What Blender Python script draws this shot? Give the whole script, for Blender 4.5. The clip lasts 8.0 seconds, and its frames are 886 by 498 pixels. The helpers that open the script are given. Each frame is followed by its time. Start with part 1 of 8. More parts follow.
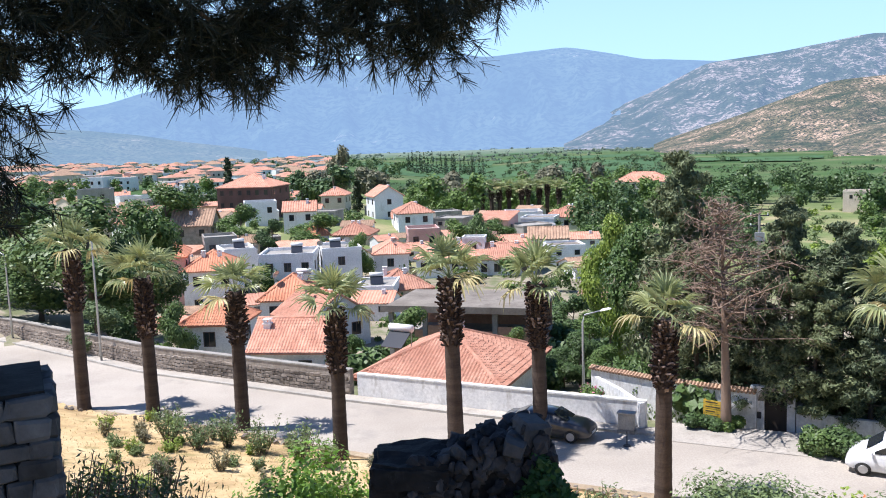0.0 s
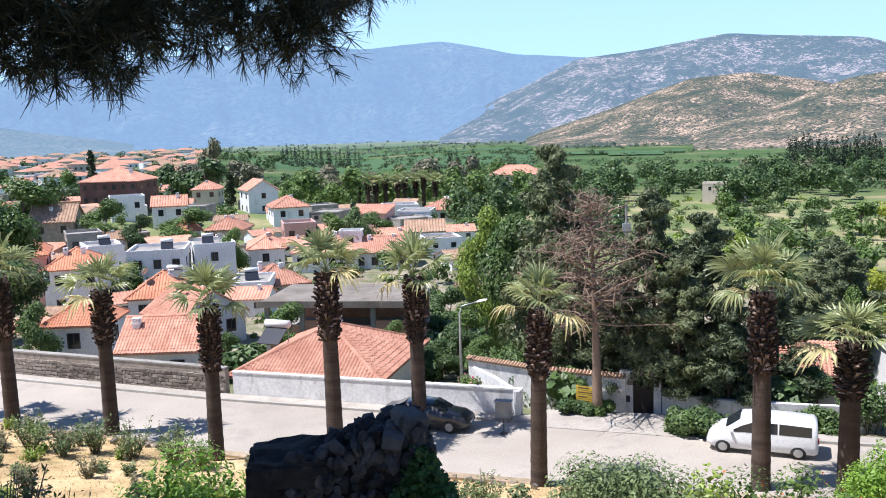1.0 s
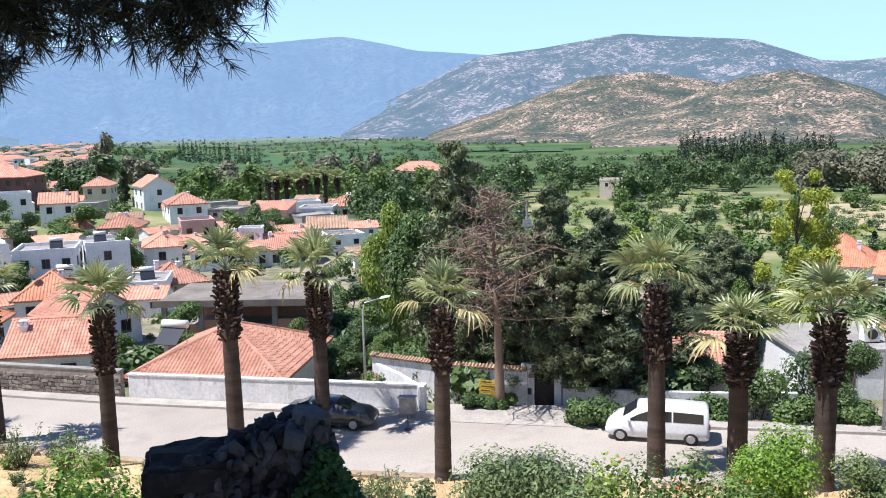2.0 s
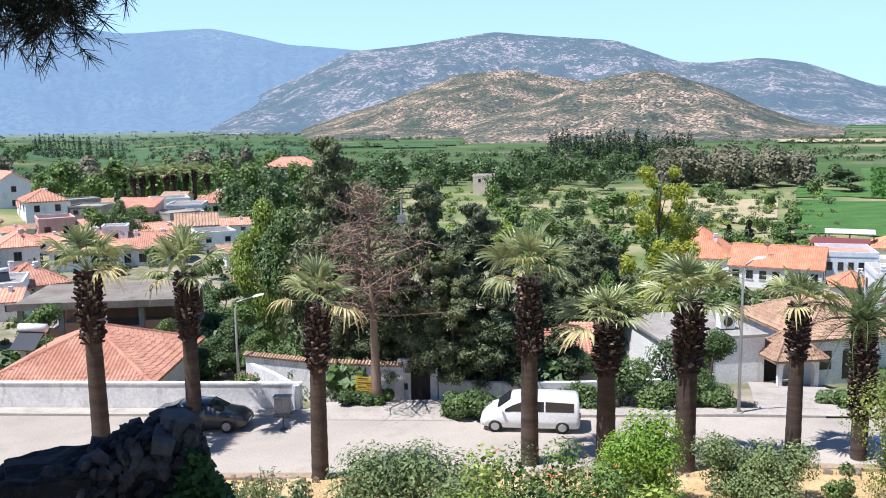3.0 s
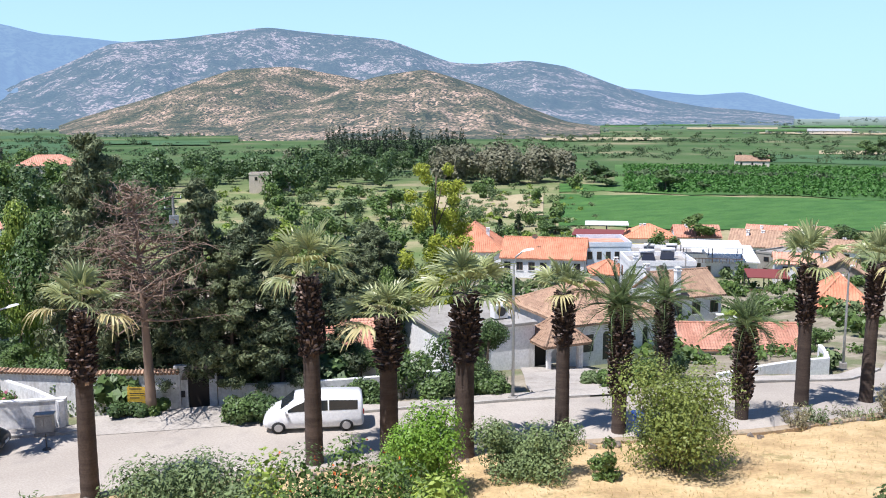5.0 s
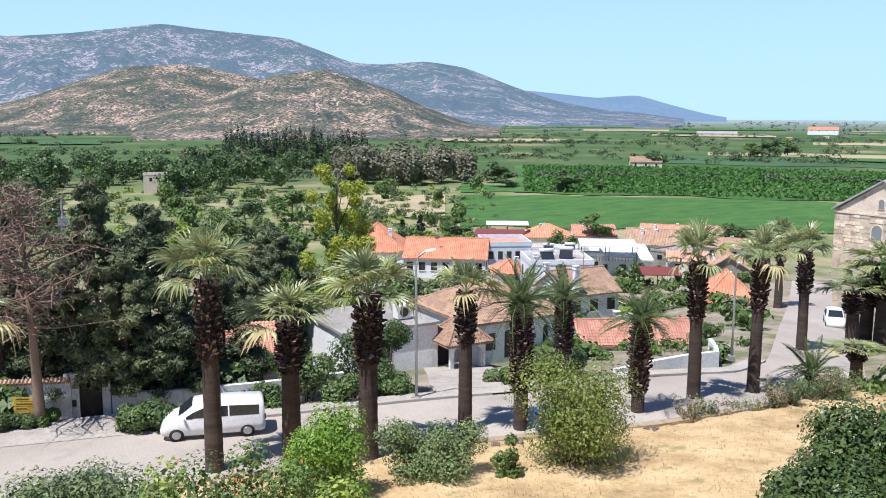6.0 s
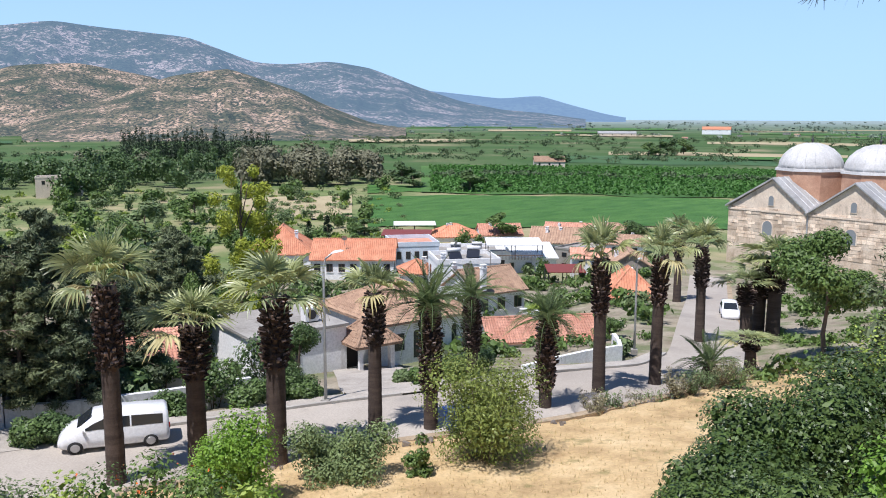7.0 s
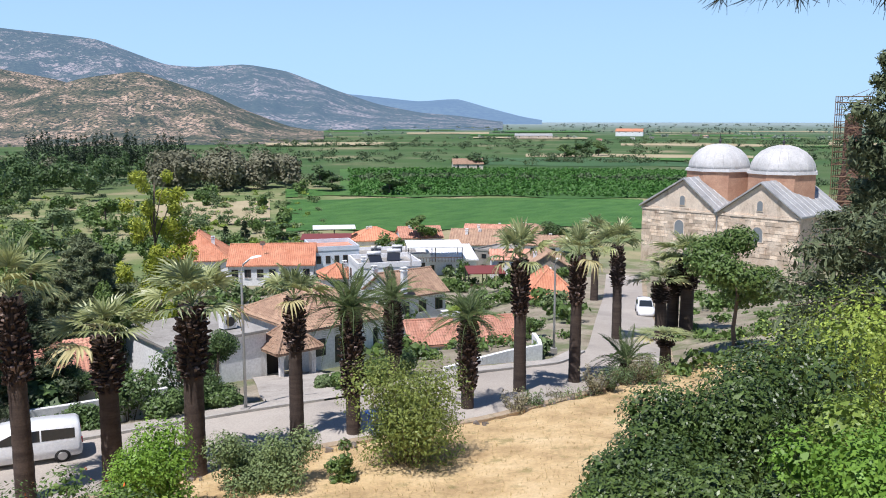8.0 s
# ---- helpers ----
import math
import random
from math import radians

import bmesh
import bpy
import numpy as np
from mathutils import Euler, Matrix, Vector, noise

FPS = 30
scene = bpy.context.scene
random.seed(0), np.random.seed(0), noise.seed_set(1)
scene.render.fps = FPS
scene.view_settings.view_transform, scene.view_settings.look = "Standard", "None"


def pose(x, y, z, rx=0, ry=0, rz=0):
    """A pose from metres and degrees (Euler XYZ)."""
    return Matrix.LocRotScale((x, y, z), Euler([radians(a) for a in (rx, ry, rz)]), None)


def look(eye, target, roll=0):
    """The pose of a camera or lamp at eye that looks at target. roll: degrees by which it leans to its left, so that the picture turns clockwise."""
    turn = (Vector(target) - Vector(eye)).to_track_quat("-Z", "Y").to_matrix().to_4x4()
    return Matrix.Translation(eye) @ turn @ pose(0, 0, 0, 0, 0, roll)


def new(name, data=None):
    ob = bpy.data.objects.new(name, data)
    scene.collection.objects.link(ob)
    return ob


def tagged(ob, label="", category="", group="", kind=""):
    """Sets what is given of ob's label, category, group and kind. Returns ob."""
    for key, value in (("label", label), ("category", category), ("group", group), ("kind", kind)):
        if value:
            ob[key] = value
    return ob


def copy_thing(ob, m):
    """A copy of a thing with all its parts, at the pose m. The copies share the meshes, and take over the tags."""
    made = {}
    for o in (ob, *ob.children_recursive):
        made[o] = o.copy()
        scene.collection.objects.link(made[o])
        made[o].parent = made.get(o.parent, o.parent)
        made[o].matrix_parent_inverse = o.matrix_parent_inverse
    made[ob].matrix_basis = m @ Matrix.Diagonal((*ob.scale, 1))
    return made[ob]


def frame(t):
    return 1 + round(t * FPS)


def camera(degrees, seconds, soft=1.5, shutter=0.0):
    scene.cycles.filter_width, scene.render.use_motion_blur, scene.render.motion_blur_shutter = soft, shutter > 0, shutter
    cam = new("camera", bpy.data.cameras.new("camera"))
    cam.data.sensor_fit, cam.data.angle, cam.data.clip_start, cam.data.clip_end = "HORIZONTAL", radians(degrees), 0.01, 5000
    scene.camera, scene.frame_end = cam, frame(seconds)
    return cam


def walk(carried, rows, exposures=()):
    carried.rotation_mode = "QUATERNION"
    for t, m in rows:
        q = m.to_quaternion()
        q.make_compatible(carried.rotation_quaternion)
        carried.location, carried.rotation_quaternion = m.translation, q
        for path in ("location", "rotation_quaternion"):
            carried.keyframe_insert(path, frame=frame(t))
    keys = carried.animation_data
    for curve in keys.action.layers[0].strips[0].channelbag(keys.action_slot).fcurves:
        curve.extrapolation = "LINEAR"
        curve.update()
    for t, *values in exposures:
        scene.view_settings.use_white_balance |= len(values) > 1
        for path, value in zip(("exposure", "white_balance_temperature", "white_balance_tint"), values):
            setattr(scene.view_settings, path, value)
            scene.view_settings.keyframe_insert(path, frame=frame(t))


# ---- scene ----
# ---- camera ----
cam = camera(53.42, 8.0, 1.0)
EYE = 15.0
# t, x, y, z, yaw, pitch, roll (roll: lean to the left); the camera pans where it stands and drifts a little
ROWS = [
    (0.0, 0.0, 0.0, 0.0, 0.0, -6.946, -2.043),
    (0.5, 0.008, 0.0, 0.0, -4.081, -7.424, -2.223),
    (1.0, 0.016, 0.0, 0.0, -8.016, -7.646, -1.789),
    (2.5, 0.045, 0.0, 0.0, -17.993, -8.303, -1.238),
    (3.0, 0.055, 0.0, 0.0, -22.545, -8.484, -0.888),
    (3.5, 0.066, 0.0, 0.0, -26.991, -8.600, -0.668),
    (4.0, 0.080, 0.0, 0.0, -30.497, -8.900, -0.470),
    (4.5, 0.090, 0.0, 0.0, -33.705, -8.865, -0.452),
    (6.0, 0.110, -0.010, 0.0, -43.352, -8.750, 0.170),
    (6.5, 0.118, -0.014, 0.0, -46.418, -8.765, 0.195),
    (7.0, 0.125, -0.018, 0.0, -49.413, -8.706, 0.150),
    (7.5, 0.132, -0.022, 0.0, -52.084, -8.618, 0.118),
    (8.0, 0.140, -0.026, 0.0, -54.647, -8.512, -0.040),
]
walk(cam, [(t, pose(x, y, EYE + z, 0, 0, yaw) @ pose(0, 0, 0, 90 + pitch) @ pose(0, 0, 0, 0, 0, roll)) for t, x, y, z, yaw, pitch, roll in ROWS],
     [(0.0, 0.62, 6000, 15), (3.5, 0.56, 6000, 15), (6.5, 0.32, 6000, 15), (7.0, 0.24, 6000, 15), (8.0, 0.20, 6050, 15)])

# ---- light ----
SUN_AZ, SUN_EL = 269.0, 65.0      # degrees clockwise from +y, and above the horizon
world = bpy.data.worlds.new("sky")
scene.world = world
world.use_nodes = True
wn = world.node_tree
wn.nodes.clear()
sky = wn.nodes.new("ShaderNodeTexSky")
sky.sky_type, sky.sun_disc = "NISHITA", False
sky.sun_elevation, sky.sun_rotation = radians(SUN_EL), radians(SUN_AZ)
sky.air_density, sky.dust_density, sky.ozone_density = 1.0, 0.0, 6.0
back = wn.nodes.new("ShaderNodeBackground")
back.inputs["Strength"].default_value = 0.076
out = wn.nodes.new("ShaderNodeOutputWorld")
air = wn.nodes.new("ShaderNodeMix")            # the clear blue of the air that day
air.data_type, air.blend_type = "RGBA", "MULTIPLY"
air.inputs[0].default_value = 1.0
air.inputs[7].default_value = (0.87, 0.97, 1.08, 1)
wn.links.new(sky.outputs[0], air.inputs[6])
wn.links.new(air.outputs[2], back.inputs["Color"])
wn.links.new(back.outputs[0], out.inputs[0])
sun = new("sun", bpy.data.lights.new("sun", "SUN"))
sun.data.energy, sun.data.angle, sun.data.color = 5.0, radians(0.53), (1.0, 0.95, 0.87)
_a, _e = radians(SUN_AZ), radians(SUN_EL)
sun.matrix_world = look((0, 0, 60), (-60 * math.sin(_a) * math.cos(_e), -60 * math.cos(_a) * math.cos(_e), 60 - 60 * math.sin(_e)))

# ---- materials ----
def node_mat(name):
    m = bpy.data.materials.new(name)
    m.use_nodes = True
    t = m.node_tree
    b = t.nodes["Principled BSDF"]
    return m, t, b


def ramp(t, fac, stops):
    r = t.nodes.new("ShaderNodeValToRGB")
    while len(r.color_ramp.elements) < len(stops):
        r.color_ramp.elements.new(0.5)
    for e, (p, c) in zip(r.color_ramp.elements, stops):
        e.position, e.color = p, (*c, 1)
    t.links.new(fac, r.inputs[0])
    return r.outputs[0]


def noise_node(t, scale, detail=5.0, rough=0.6, vec=None, stretch=None):
    n = t.nodes.new("ShaderNodeTexNoise")
    n.inputs["Scale"].default_value, n.inputs["Detail"].default_value, n.inputs["Roughness"].default_value = scale, detail, rough
    if vec is None:
        vec = t.nodes.new("ShaderNodeNewGeometry").outputs["Position"]
    if stretch:
        mp = t.nodes.new("ShaderNodeMapping")
        mp.inputs["Scale"].default_value = stretch
        t.links.new(vec, mp.inputs[0])
        vec = mp.outputs[0]
    t.links.new(vec, n.inputs["Vector"])
    return n.outputs["Fac"]


def mix(t, fac, a, b, mode="MIX"):
    m = t.nodes.new("ShaderNodeMix")
    m.data_type, m.blend_type = "RGBA", mode
    for sock, val in ((m.inputs[0], fac), (m.inputs[6], a), (m.inputs[7], b)):
        if isinstance(val, (int, float)):
            sock.default_value = val
        elif isinstance(val, tuple):
            sock.default_value = (*val, 1)
        else:
            t.links.new(val, sock)
    return m.outputs[2]


def bump(t, b, height, strength, dist):
    n = t.nodes.new("ShaderNodeBump")
    n.inputs["Strength"].default_value, n.inputs["Distance"].default_value = strength, dist
    t.links.new(height, n.inputs["Height"])
    t.links.new(n.outputs[0], b.inputs["Normal"])


def surface(name, c1, c2, coarse=0.5, fine=8.0, rough=0.85, relief=0.3, dist=0.02, metal=0.0, stain=None, vary=0.0, stretch=None, spec=0.3):
    """A rough surface: two colours mixed at a coarse scale, grain at a fine one, stains and relief."""
    m, t, b = node_mat(name)
    a = noise_node(t, coarse, stretch=stretch)
    f = noise_node(t, fine, 6.0, 0.65)
    col = ramp(t, a, [(0.32, c1), (0.68, c2)])
    grain = ramp(t, f, [(0.25, (0.72, 0.72, 0.72)), (0.75, (1.22, 1.22, 1.22))])
    col = mix(t, 0.8, col, grain, "MULTIPLY")
    if stain:
        s = noise_node(t, coarse * 2.3, 8.0, 0.7, stretch=(1, 1, 0.35))
        k = ramp(t, s, [(0.55, (0, 0, 0)), (0.72, (1, 1, 1))])
        col = mix(t, k, col, stain)
    if vary:
        i = t.nodes.new("ShaderNodeObjectInfo").outputs["Random"]
        col = mix(t, 1.0, col, ramp(t, i, [(0.0, (1 - vary,) * 3), (1.0, (1 + vary,) * 3)]), "MULTIPLY")
    t.links.new(col, b.inputs["Base Color"])
    b.inputs["Roughness"].default_value, b.inputs["Metallic"].default_value = rough, metal
    b.inputs["Specular IOR Level"].default_value = spec
    bump(t, b, f, relief, dist)
    return m


def leafy(name, dark, light, rough=0.55, trans=0.35, spec=0.35):
    """Leaves: colour varies from leaf to leaf and from plant to plant; some light comes through."""
    m, t, b = node_mat(name)
    g = t.nodes.new("ShaderNodeNewGeometry")
    col = ramp(t, g.outputs["Random Per Island"], [(0.0, tuple(0.6 * p + 0.4 * q for p, q in zip(dark, light))), (0.8, light), (1.0, tuple(min(1, c * 1.3) for c in light))])
    i = t.nodes.new("ShaderNodeObjectInfo").outputs["Random"]
    col = mix(t, 1.0, col, ramp(t, i, [(0.0, (0.72, 0.76, 0.74)), (1.0, (1.2, 1.15, 1.0))]), "MULTIPLY")
    t.links.new(col, b.inputs["Base Color"])
    b.inputs["Roughness"].default_value = rough
    b.inputs["Specular IOR Level"].default_value = spec
    tr = t.nodes.new("ShaderNodeBsdfTranslucent")
    t.links.new(col, tr.inputs[0])
    mx = t.nodes.new("ShaderNodeMixShader")
    mx.inputs[0].default_value = trans * 0.6
    t.links.new(b.outputs[0], mx.inputs[1])
    t.links.new(tr.outputs[0], mx.inputs[2])
    t.links.new(mx.outputs[0], t.nodes["Material Output"].inputs[0])
    return m


def plain(name, c, rough=0.5, metal=0.0, spec=0.5, coat=0.0):
    m, t, b = node_mat(name)
    f = noise_node(t, 9.0, 4.0)
    col = mix(t, 1.0, c, ramp(t, f, [(0.3, (0.9, 0.9, 0.9)), (0.7, (1.08, 1.08, 1.08))]), "MULTIPLY")
    t.links.new(col, b.inputs["Base Color"])
    b.inputs["Roughness"].default_value, b.inputs["Metallic"].default_value = rough, metal
    b.inputs["Specular IOR Level"].default_value = spec
    b.inputs["Coat Weight"].default_value = coat
    return m


M = {}
M["asphalt"] = surface("asphalt", (0.34, 0.30, 0.255), (0.45, 0.405, 0.35), 0.12, 11.0, 0.9, 0.4, 0.01, stain=(0.285, 0.26, 0.23))
M["pavement"] = surface("pavement", (0.34, 0.31, 0.27), (0.46, 0.42, 0.37), 0.6, 9.0, 0.9, 0.3, 0.01, stain=(0.25, 0.22, 0.19))
M["kerb"] = surface("kerb", (0.32, 0.30, 0.27), (0.46, 0.44, 0.40), 0.8, 12.0)
M["concrete"] = surface("concrete", (0.26, 0.245, 0.22), (0.37, 0.35, 0.32), 0.5, 9.0, stain=(0.18, 0.16, 0.14))
M["roof_slab"] = surface("weathered_slab", (0.17, 0.145, 0.12), (0.27, 0.24, 0.205), 0.5, 7.0, stain=(0.10, 0.085, 0.07))
M["whitewash"] = surface("whitewash", (0.64, 0.64, 0.64), (0.80, 0.79, 0.77), 0.7, 6.0, 0.9, 0.25, 0.02, stain=(0.40, 0.375, 0.34))
M["white"] = surface("white_render", (0.77, 0.77, 0.77), (0.87, 0.865, 0.86), 0.4, 7.0, 0.85, 0.15, 0.01, stain=(0.58, 0.56, 0.53), vary=0.06)
M["cream"] = surface("cream_render", (0.62, 0.52, 0.42), (0.72, 0.63, 0.52), 0.3, 7.0, 0.85, 0.15, 0.01, stain=(0.5, 0.42, 0.33), vary=0.08)
M["pink"] = surface("pink_render", (0.62, 0.36, 0.32), (0.72, 0.45, 0.40), 0.3, 7.0, 0.85, 0.15, 0.01, stain=(0.5, 0.32, 0.28))
M["paleblue"] = surface("pale_blue_render", (0.55, 0.62, 0.70), (0.66, 0.72, 0.78), 0.3, 7.0, 0.85, 0.15, 0.01, stain=(0.5, 0.54, 0.58))
M["brownwall"] = surface("brown_brick_wall", (0.12, 0.07, 0.06), (0.18, 0.105, 0.09), 0.3, 5.0, 0.9, 0.25, 0.02, stain=(0.10, 0.06, 0.05))
M["rubble"] = surface("rubble_wall", (0.24, 0.205, 0.17), (0.40, 0.35, 0.30), 1.4, 7.0, 0.95, 0.6, 0.05, stain=(0.17, 0.14, 0.11))
M["tile"] = surface("roof_tile", (0.46, 0.215, 0.145), (0.64, 0.35, 0.25), 0.9, 4.0, 0.85, 0.3, 0.03, stain=(0.27, 0.14, 0.10), vary=0.2)
M["tilebright"] = surface("bright_roof_tile", (0.54, 0.215, 0.12), (0.69, 0.33, 0.20), 0.8, 4.0, 0.8, 0.25, 0.03, stain=(0.38, 0.15, 0.09), vary=0.1)
M["tileold"] = surface("old_roof_tile", (0.30, 0.19, 0.13), (0.46, 0.31, 0.21), 1.2, 6.0, 0.9, 0.35, 0.03, stain=(0.17, 0.12, 0.09), vary=0.12)
M["lead"] = surface("lead_sheet", (0.36, 0.36, 0.36), (0.50, 0.50, 0.49), 0.5, 4.0, 0.6, 0.15, 0.02, metal=0.25, stain=(0.30, 0.28, 0.25))
M["dome"] = surface("dome_lead", (0.46, 0.455, 0.44), (0.62, 0.61, 0.595), 0.35, 5.0, 0.6, 0.15, 0.02, stain=(0.42, 0.40, 0.38))
M["ashlar"] = surface("ashlar_stone", (0.56, 0.43, 0.31), (0.80, 0.68, 0.54), 0.6, 5.0, 0.95, 0.5, 0.04, stain=(0.30, 0.20, 0.14), vary=0.34)
M["plaster"] = surface("tan_plaster", (0.62, 0.51, 0.40), (0.76, 0.65, 0.52), 0.4, 5.0, 0.95, 0.3, 0.03, stain=(0.38, 0.30, 0.22))
M["brick"] = surface("brick_drum", (0.42, 0.23, 0.15), (0.54, 0.33, 0.22), 0.8, 6.0, 0.95, 0.4, 0.03)
M["brickold"] = surface("old_dark_brick", (0.17, 0.09, 0.065), (0.30, 0.18, 0.13), 1.2, 6.0, 0.95, 0.5, 0.04)
M["glass"] = plain("window_glass", (0.025, 0.03, 0.035), 0.08, 0.0, 0.6)
M["frame"] = plain("window_frame", (0.10, 0.065, 0.05), 0.6)
M["whiteframe"] = plain("white_frame", (0.75, 0.75, 0.74), 0.5)
M["door"] = plain("dark_door", (0.03, 0.022, 0.018), 0.7)
M["metal"] = plain("galvanised_metal", (0.45, 0.46, 0.46), 0.45, 0.6)
M["collector"] = plain("solar_collector", (0.02, 0.024, 0.035), 0.3, 0.0, 0.3)
M["steel_dark"] = plain("dark_metal", (0.05, 0.05, 0.055), 0.5, 0.4)
M["wood"] = surface("wood", (0.14, 0.085, 0.05), (0.22, 0.14, 0.085), 2.0, 14.0, 0.8, 0.3, 0.01, stretch=(1, 1, 0.15))
M["bark"] = surface("bark", (0.10, 0.075, 0.055), (0.17, 0.13, 0.10), 2.0, 10.0, 0.95, 0.8, 0.05, stretch=(1, 1, 0.2), vary=0.15)
M["palmtrunk"] = surface("palm_trunk", (0.046, 0.034, 0.028), (0.088, 0.066, 0.054), 1.2, 12.0, 0.95, 0.8, 0.05, stretch=(0.4, 0.4, 3.0), vary=0.12)
M["palmboot"] = surface("palm_leaf_base", (0.026, 0.017, 0.013), (0.085, 0.055, 0.042), 4.0, 14.0, 0.9, 0.5, 0.03)
M["palmboot_cut"] = surface("palm_leaf_cut", (0.19, 0.13, 0.11), (0.36, 0.28, 0.24), 4.0, 14.0, 0.9, 0.5, 0.03)
M["fan"] = leafy("fan_leaf", (0.15, 0.20, 0.08), (0.42, 0.46, 0.24), 0.38, 0.5, 0.6)
M["fan_old"] = leafy("fan_leaf_dry", (0.36, 0.33, 0.17), (0.52, 0.47, 0.27), 0.5, 0.3)
M["date"] = leafy("date_leaf", (0.07, 0.12, 0.05), (0.16, 0.22, 0.09), 0.45, 0.25, 0.5)
M["leaf"] = leafy("leaf", (0.05, 0.088, 0.026), (0.125, 0.20, 0.055), 0.5, 0.35)
M["leaf_mid"] = leafy("leaf_mid", (0.08, 0.12, 0.028), (0.23, 0.28, 0.07), 0.5, 0.35)
M["leaf_dark"] = leafy("leaf_dark", (0.026, 0.055, 0.02), (0.11, 0.175, 0.06), 0.5, 0.25)
M["ivy"] = leafy("ivy", (0.016, 0.036, 0.012), (0.05, 0.12, 0.03), 0.45, 0.25)
M["verge"] = surface("verge_earth", (0.26, 0.19, 0.12), (0.45, 0.36, 0.25), 0.6, 6.0, 0.98, 0.6, 0.04, stain=(0.16, 0.15, 0.09))
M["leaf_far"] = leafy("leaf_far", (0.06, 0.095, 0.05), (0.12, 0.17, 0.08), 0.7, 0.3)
# far leaves again, lighter and bluer: distance haze painted into the colour
M["leaf_hazed"] = leafy("leaf_hazed", (0.12, 0.16, 0.14), (0.18, 0.23, 0.20), 0.8, 0.3)
M["leaf_bright"] = leafy("leaf_bright", (0.09, 0.19, 0.02), (0.21, 0.36, 0.05), 0.5, 0.4)
M["leaf_olive"] = leafy("leaf_olive", (0.07, 0.11, 0.045), (0.19, 0.255, 0.11), 0.6, 0.25)
M["leaf_yellow"] = leafy("leaf_yellow", (0.14, 0.19, 0.025), (0.33, 0.38, 0.055), 0.5, 0.5)
M["leaf_glossy"] = leafy("leaf_glossy", (0.022, 0.042, 0.012), (0.085, 0.135, 0.034), 0.42, 0.25, 0.45)
M["leaf_lime"] = leafy("leaf_lime", (0.11, 0.175, 0.03), (0.29, 0.38, 0.075), 0.45, 0.4)
M["cypress"] = leafy("cypress_leaf", (0.014, 0.026, 0.014), (0.045, 0.066, 0.032), 0.6, 0.15)
M["casuarina"] = leafy("needle_grey", (0.035, 0.052, 0.028), (0.16, 0.195, 0.105), 0.6, 0.2)
M["needle"] = leafy("pine_needle", (0.006, 0.009, 0.005), (0.018, 0.024, 0.013), 0.5, 0.15)
M["deadtwig"] = leafy("dead_twig", (0.13, 0.09, 0.072), (0.30, 0.215, 0.175), 0.9, 0.1)
M["euca"] = leafy("dusty_leaf", (0.13, 0.13, 0.08), (0.27, 0.25, 0.16), 0.6, 0.25)
M["straw"] = leafy("dry_grass", (0.46, 0.34, 0.17), (0.66, 0.51, 0.28), 0.9, 0.3)
M["crop"] = leafy("crop", (0.05, 0.14, 0.025), (0.11, 0.25, 0.05), 0.6, 0.3)
M["flower"] = plain("orange_flower", (0.75, 0.16, 0.03), 0.6)
M["oleander"] = plain("pink_flower", (0.65, 0.20, 0.26), 0.6)
# ---- helpers of the scene ----
def at(az, d):
    """The place d metres from the camera's stand, az degrees clockwise from +y."""
    return d * math.sin(radians(az)), d * math.cos(radians(az))


def interp(v, xs, ys):
    return float(np.interp(v, xs, ys))


def mesh_from(name, verts, faces):
    me = bpy.data.meshes.new(name)
    me.from_pydata([tuple(v) for v in verts], [], [tuple(f) for f in faces])
    me.update()
    return me


def mesh_quads(name, verts, smooth=False):
    """A mesh of separate quads from an array (n, 4, 3)."""
    n = len(verts)
    me = bpy.data.meshes.new(name)
    me.vertices.add(4 * n)
    me.vertices.foreach_set("co", np.asarray(verts, dtype=np.float32).ravel())
    me.loops.add(4 * n)
    me.loops.foreach_set("vertex_index", np.arange(4 * n, dtype=np.int32))
    me.polygons.add(n)
    me.polygons.foreach_set("loop_start", np.arange(0, 4 * n, 4, dtype=np.int32))
    me.update(calc_edges=True)
    return me


def bm_mesh(name, bm, smooth=False):
    me = bpy.data.meshes.new(name)
    bm.to_mesh(me)
    bm.free()
    if smooth:
        for p in me.polygons:
            p.use_smooth = True
    return me


def put(name, me, mat, parent=None, m=None, label=""):
    ob = new(name, me)
    if mat is not None and not me.materials:
        me.materials.append(mat)
    if parent is not None:
        ob.parent = parent
    if m is not None:
        ob.matrix_basis = m
    return tagged(ob, label) if label else ob


def part(name, bm, mat, parent=None, label="", smooth=False):
    return put(name, bm_mesh(name, bm, smooth), mat, parent, None, label)


def box(bm, x0, y0, z0, x1, y1, z1, m=None):
    vs = [bm.verts.new(v) for v in ((x0, y0, z0), (x1, y0, z0), (x1, y1, z0), (x0, y1, z0), (x0, y0, z1), (x1, y0, z1), (x1, y1, z1), (x0, y1, z1))]
    for f in ((3, 2, 1, 0), (4, 5, 6, 7), (0, 1, 5, 4), (1, 2, 6, 5), (2, 3, 7, 6), (3, 0, 4, 7)):
        bm.faces.new([vs[i] for i in f])
    if m is not None:
        for v in vs:
            v.co = m @ v.co
    return vs


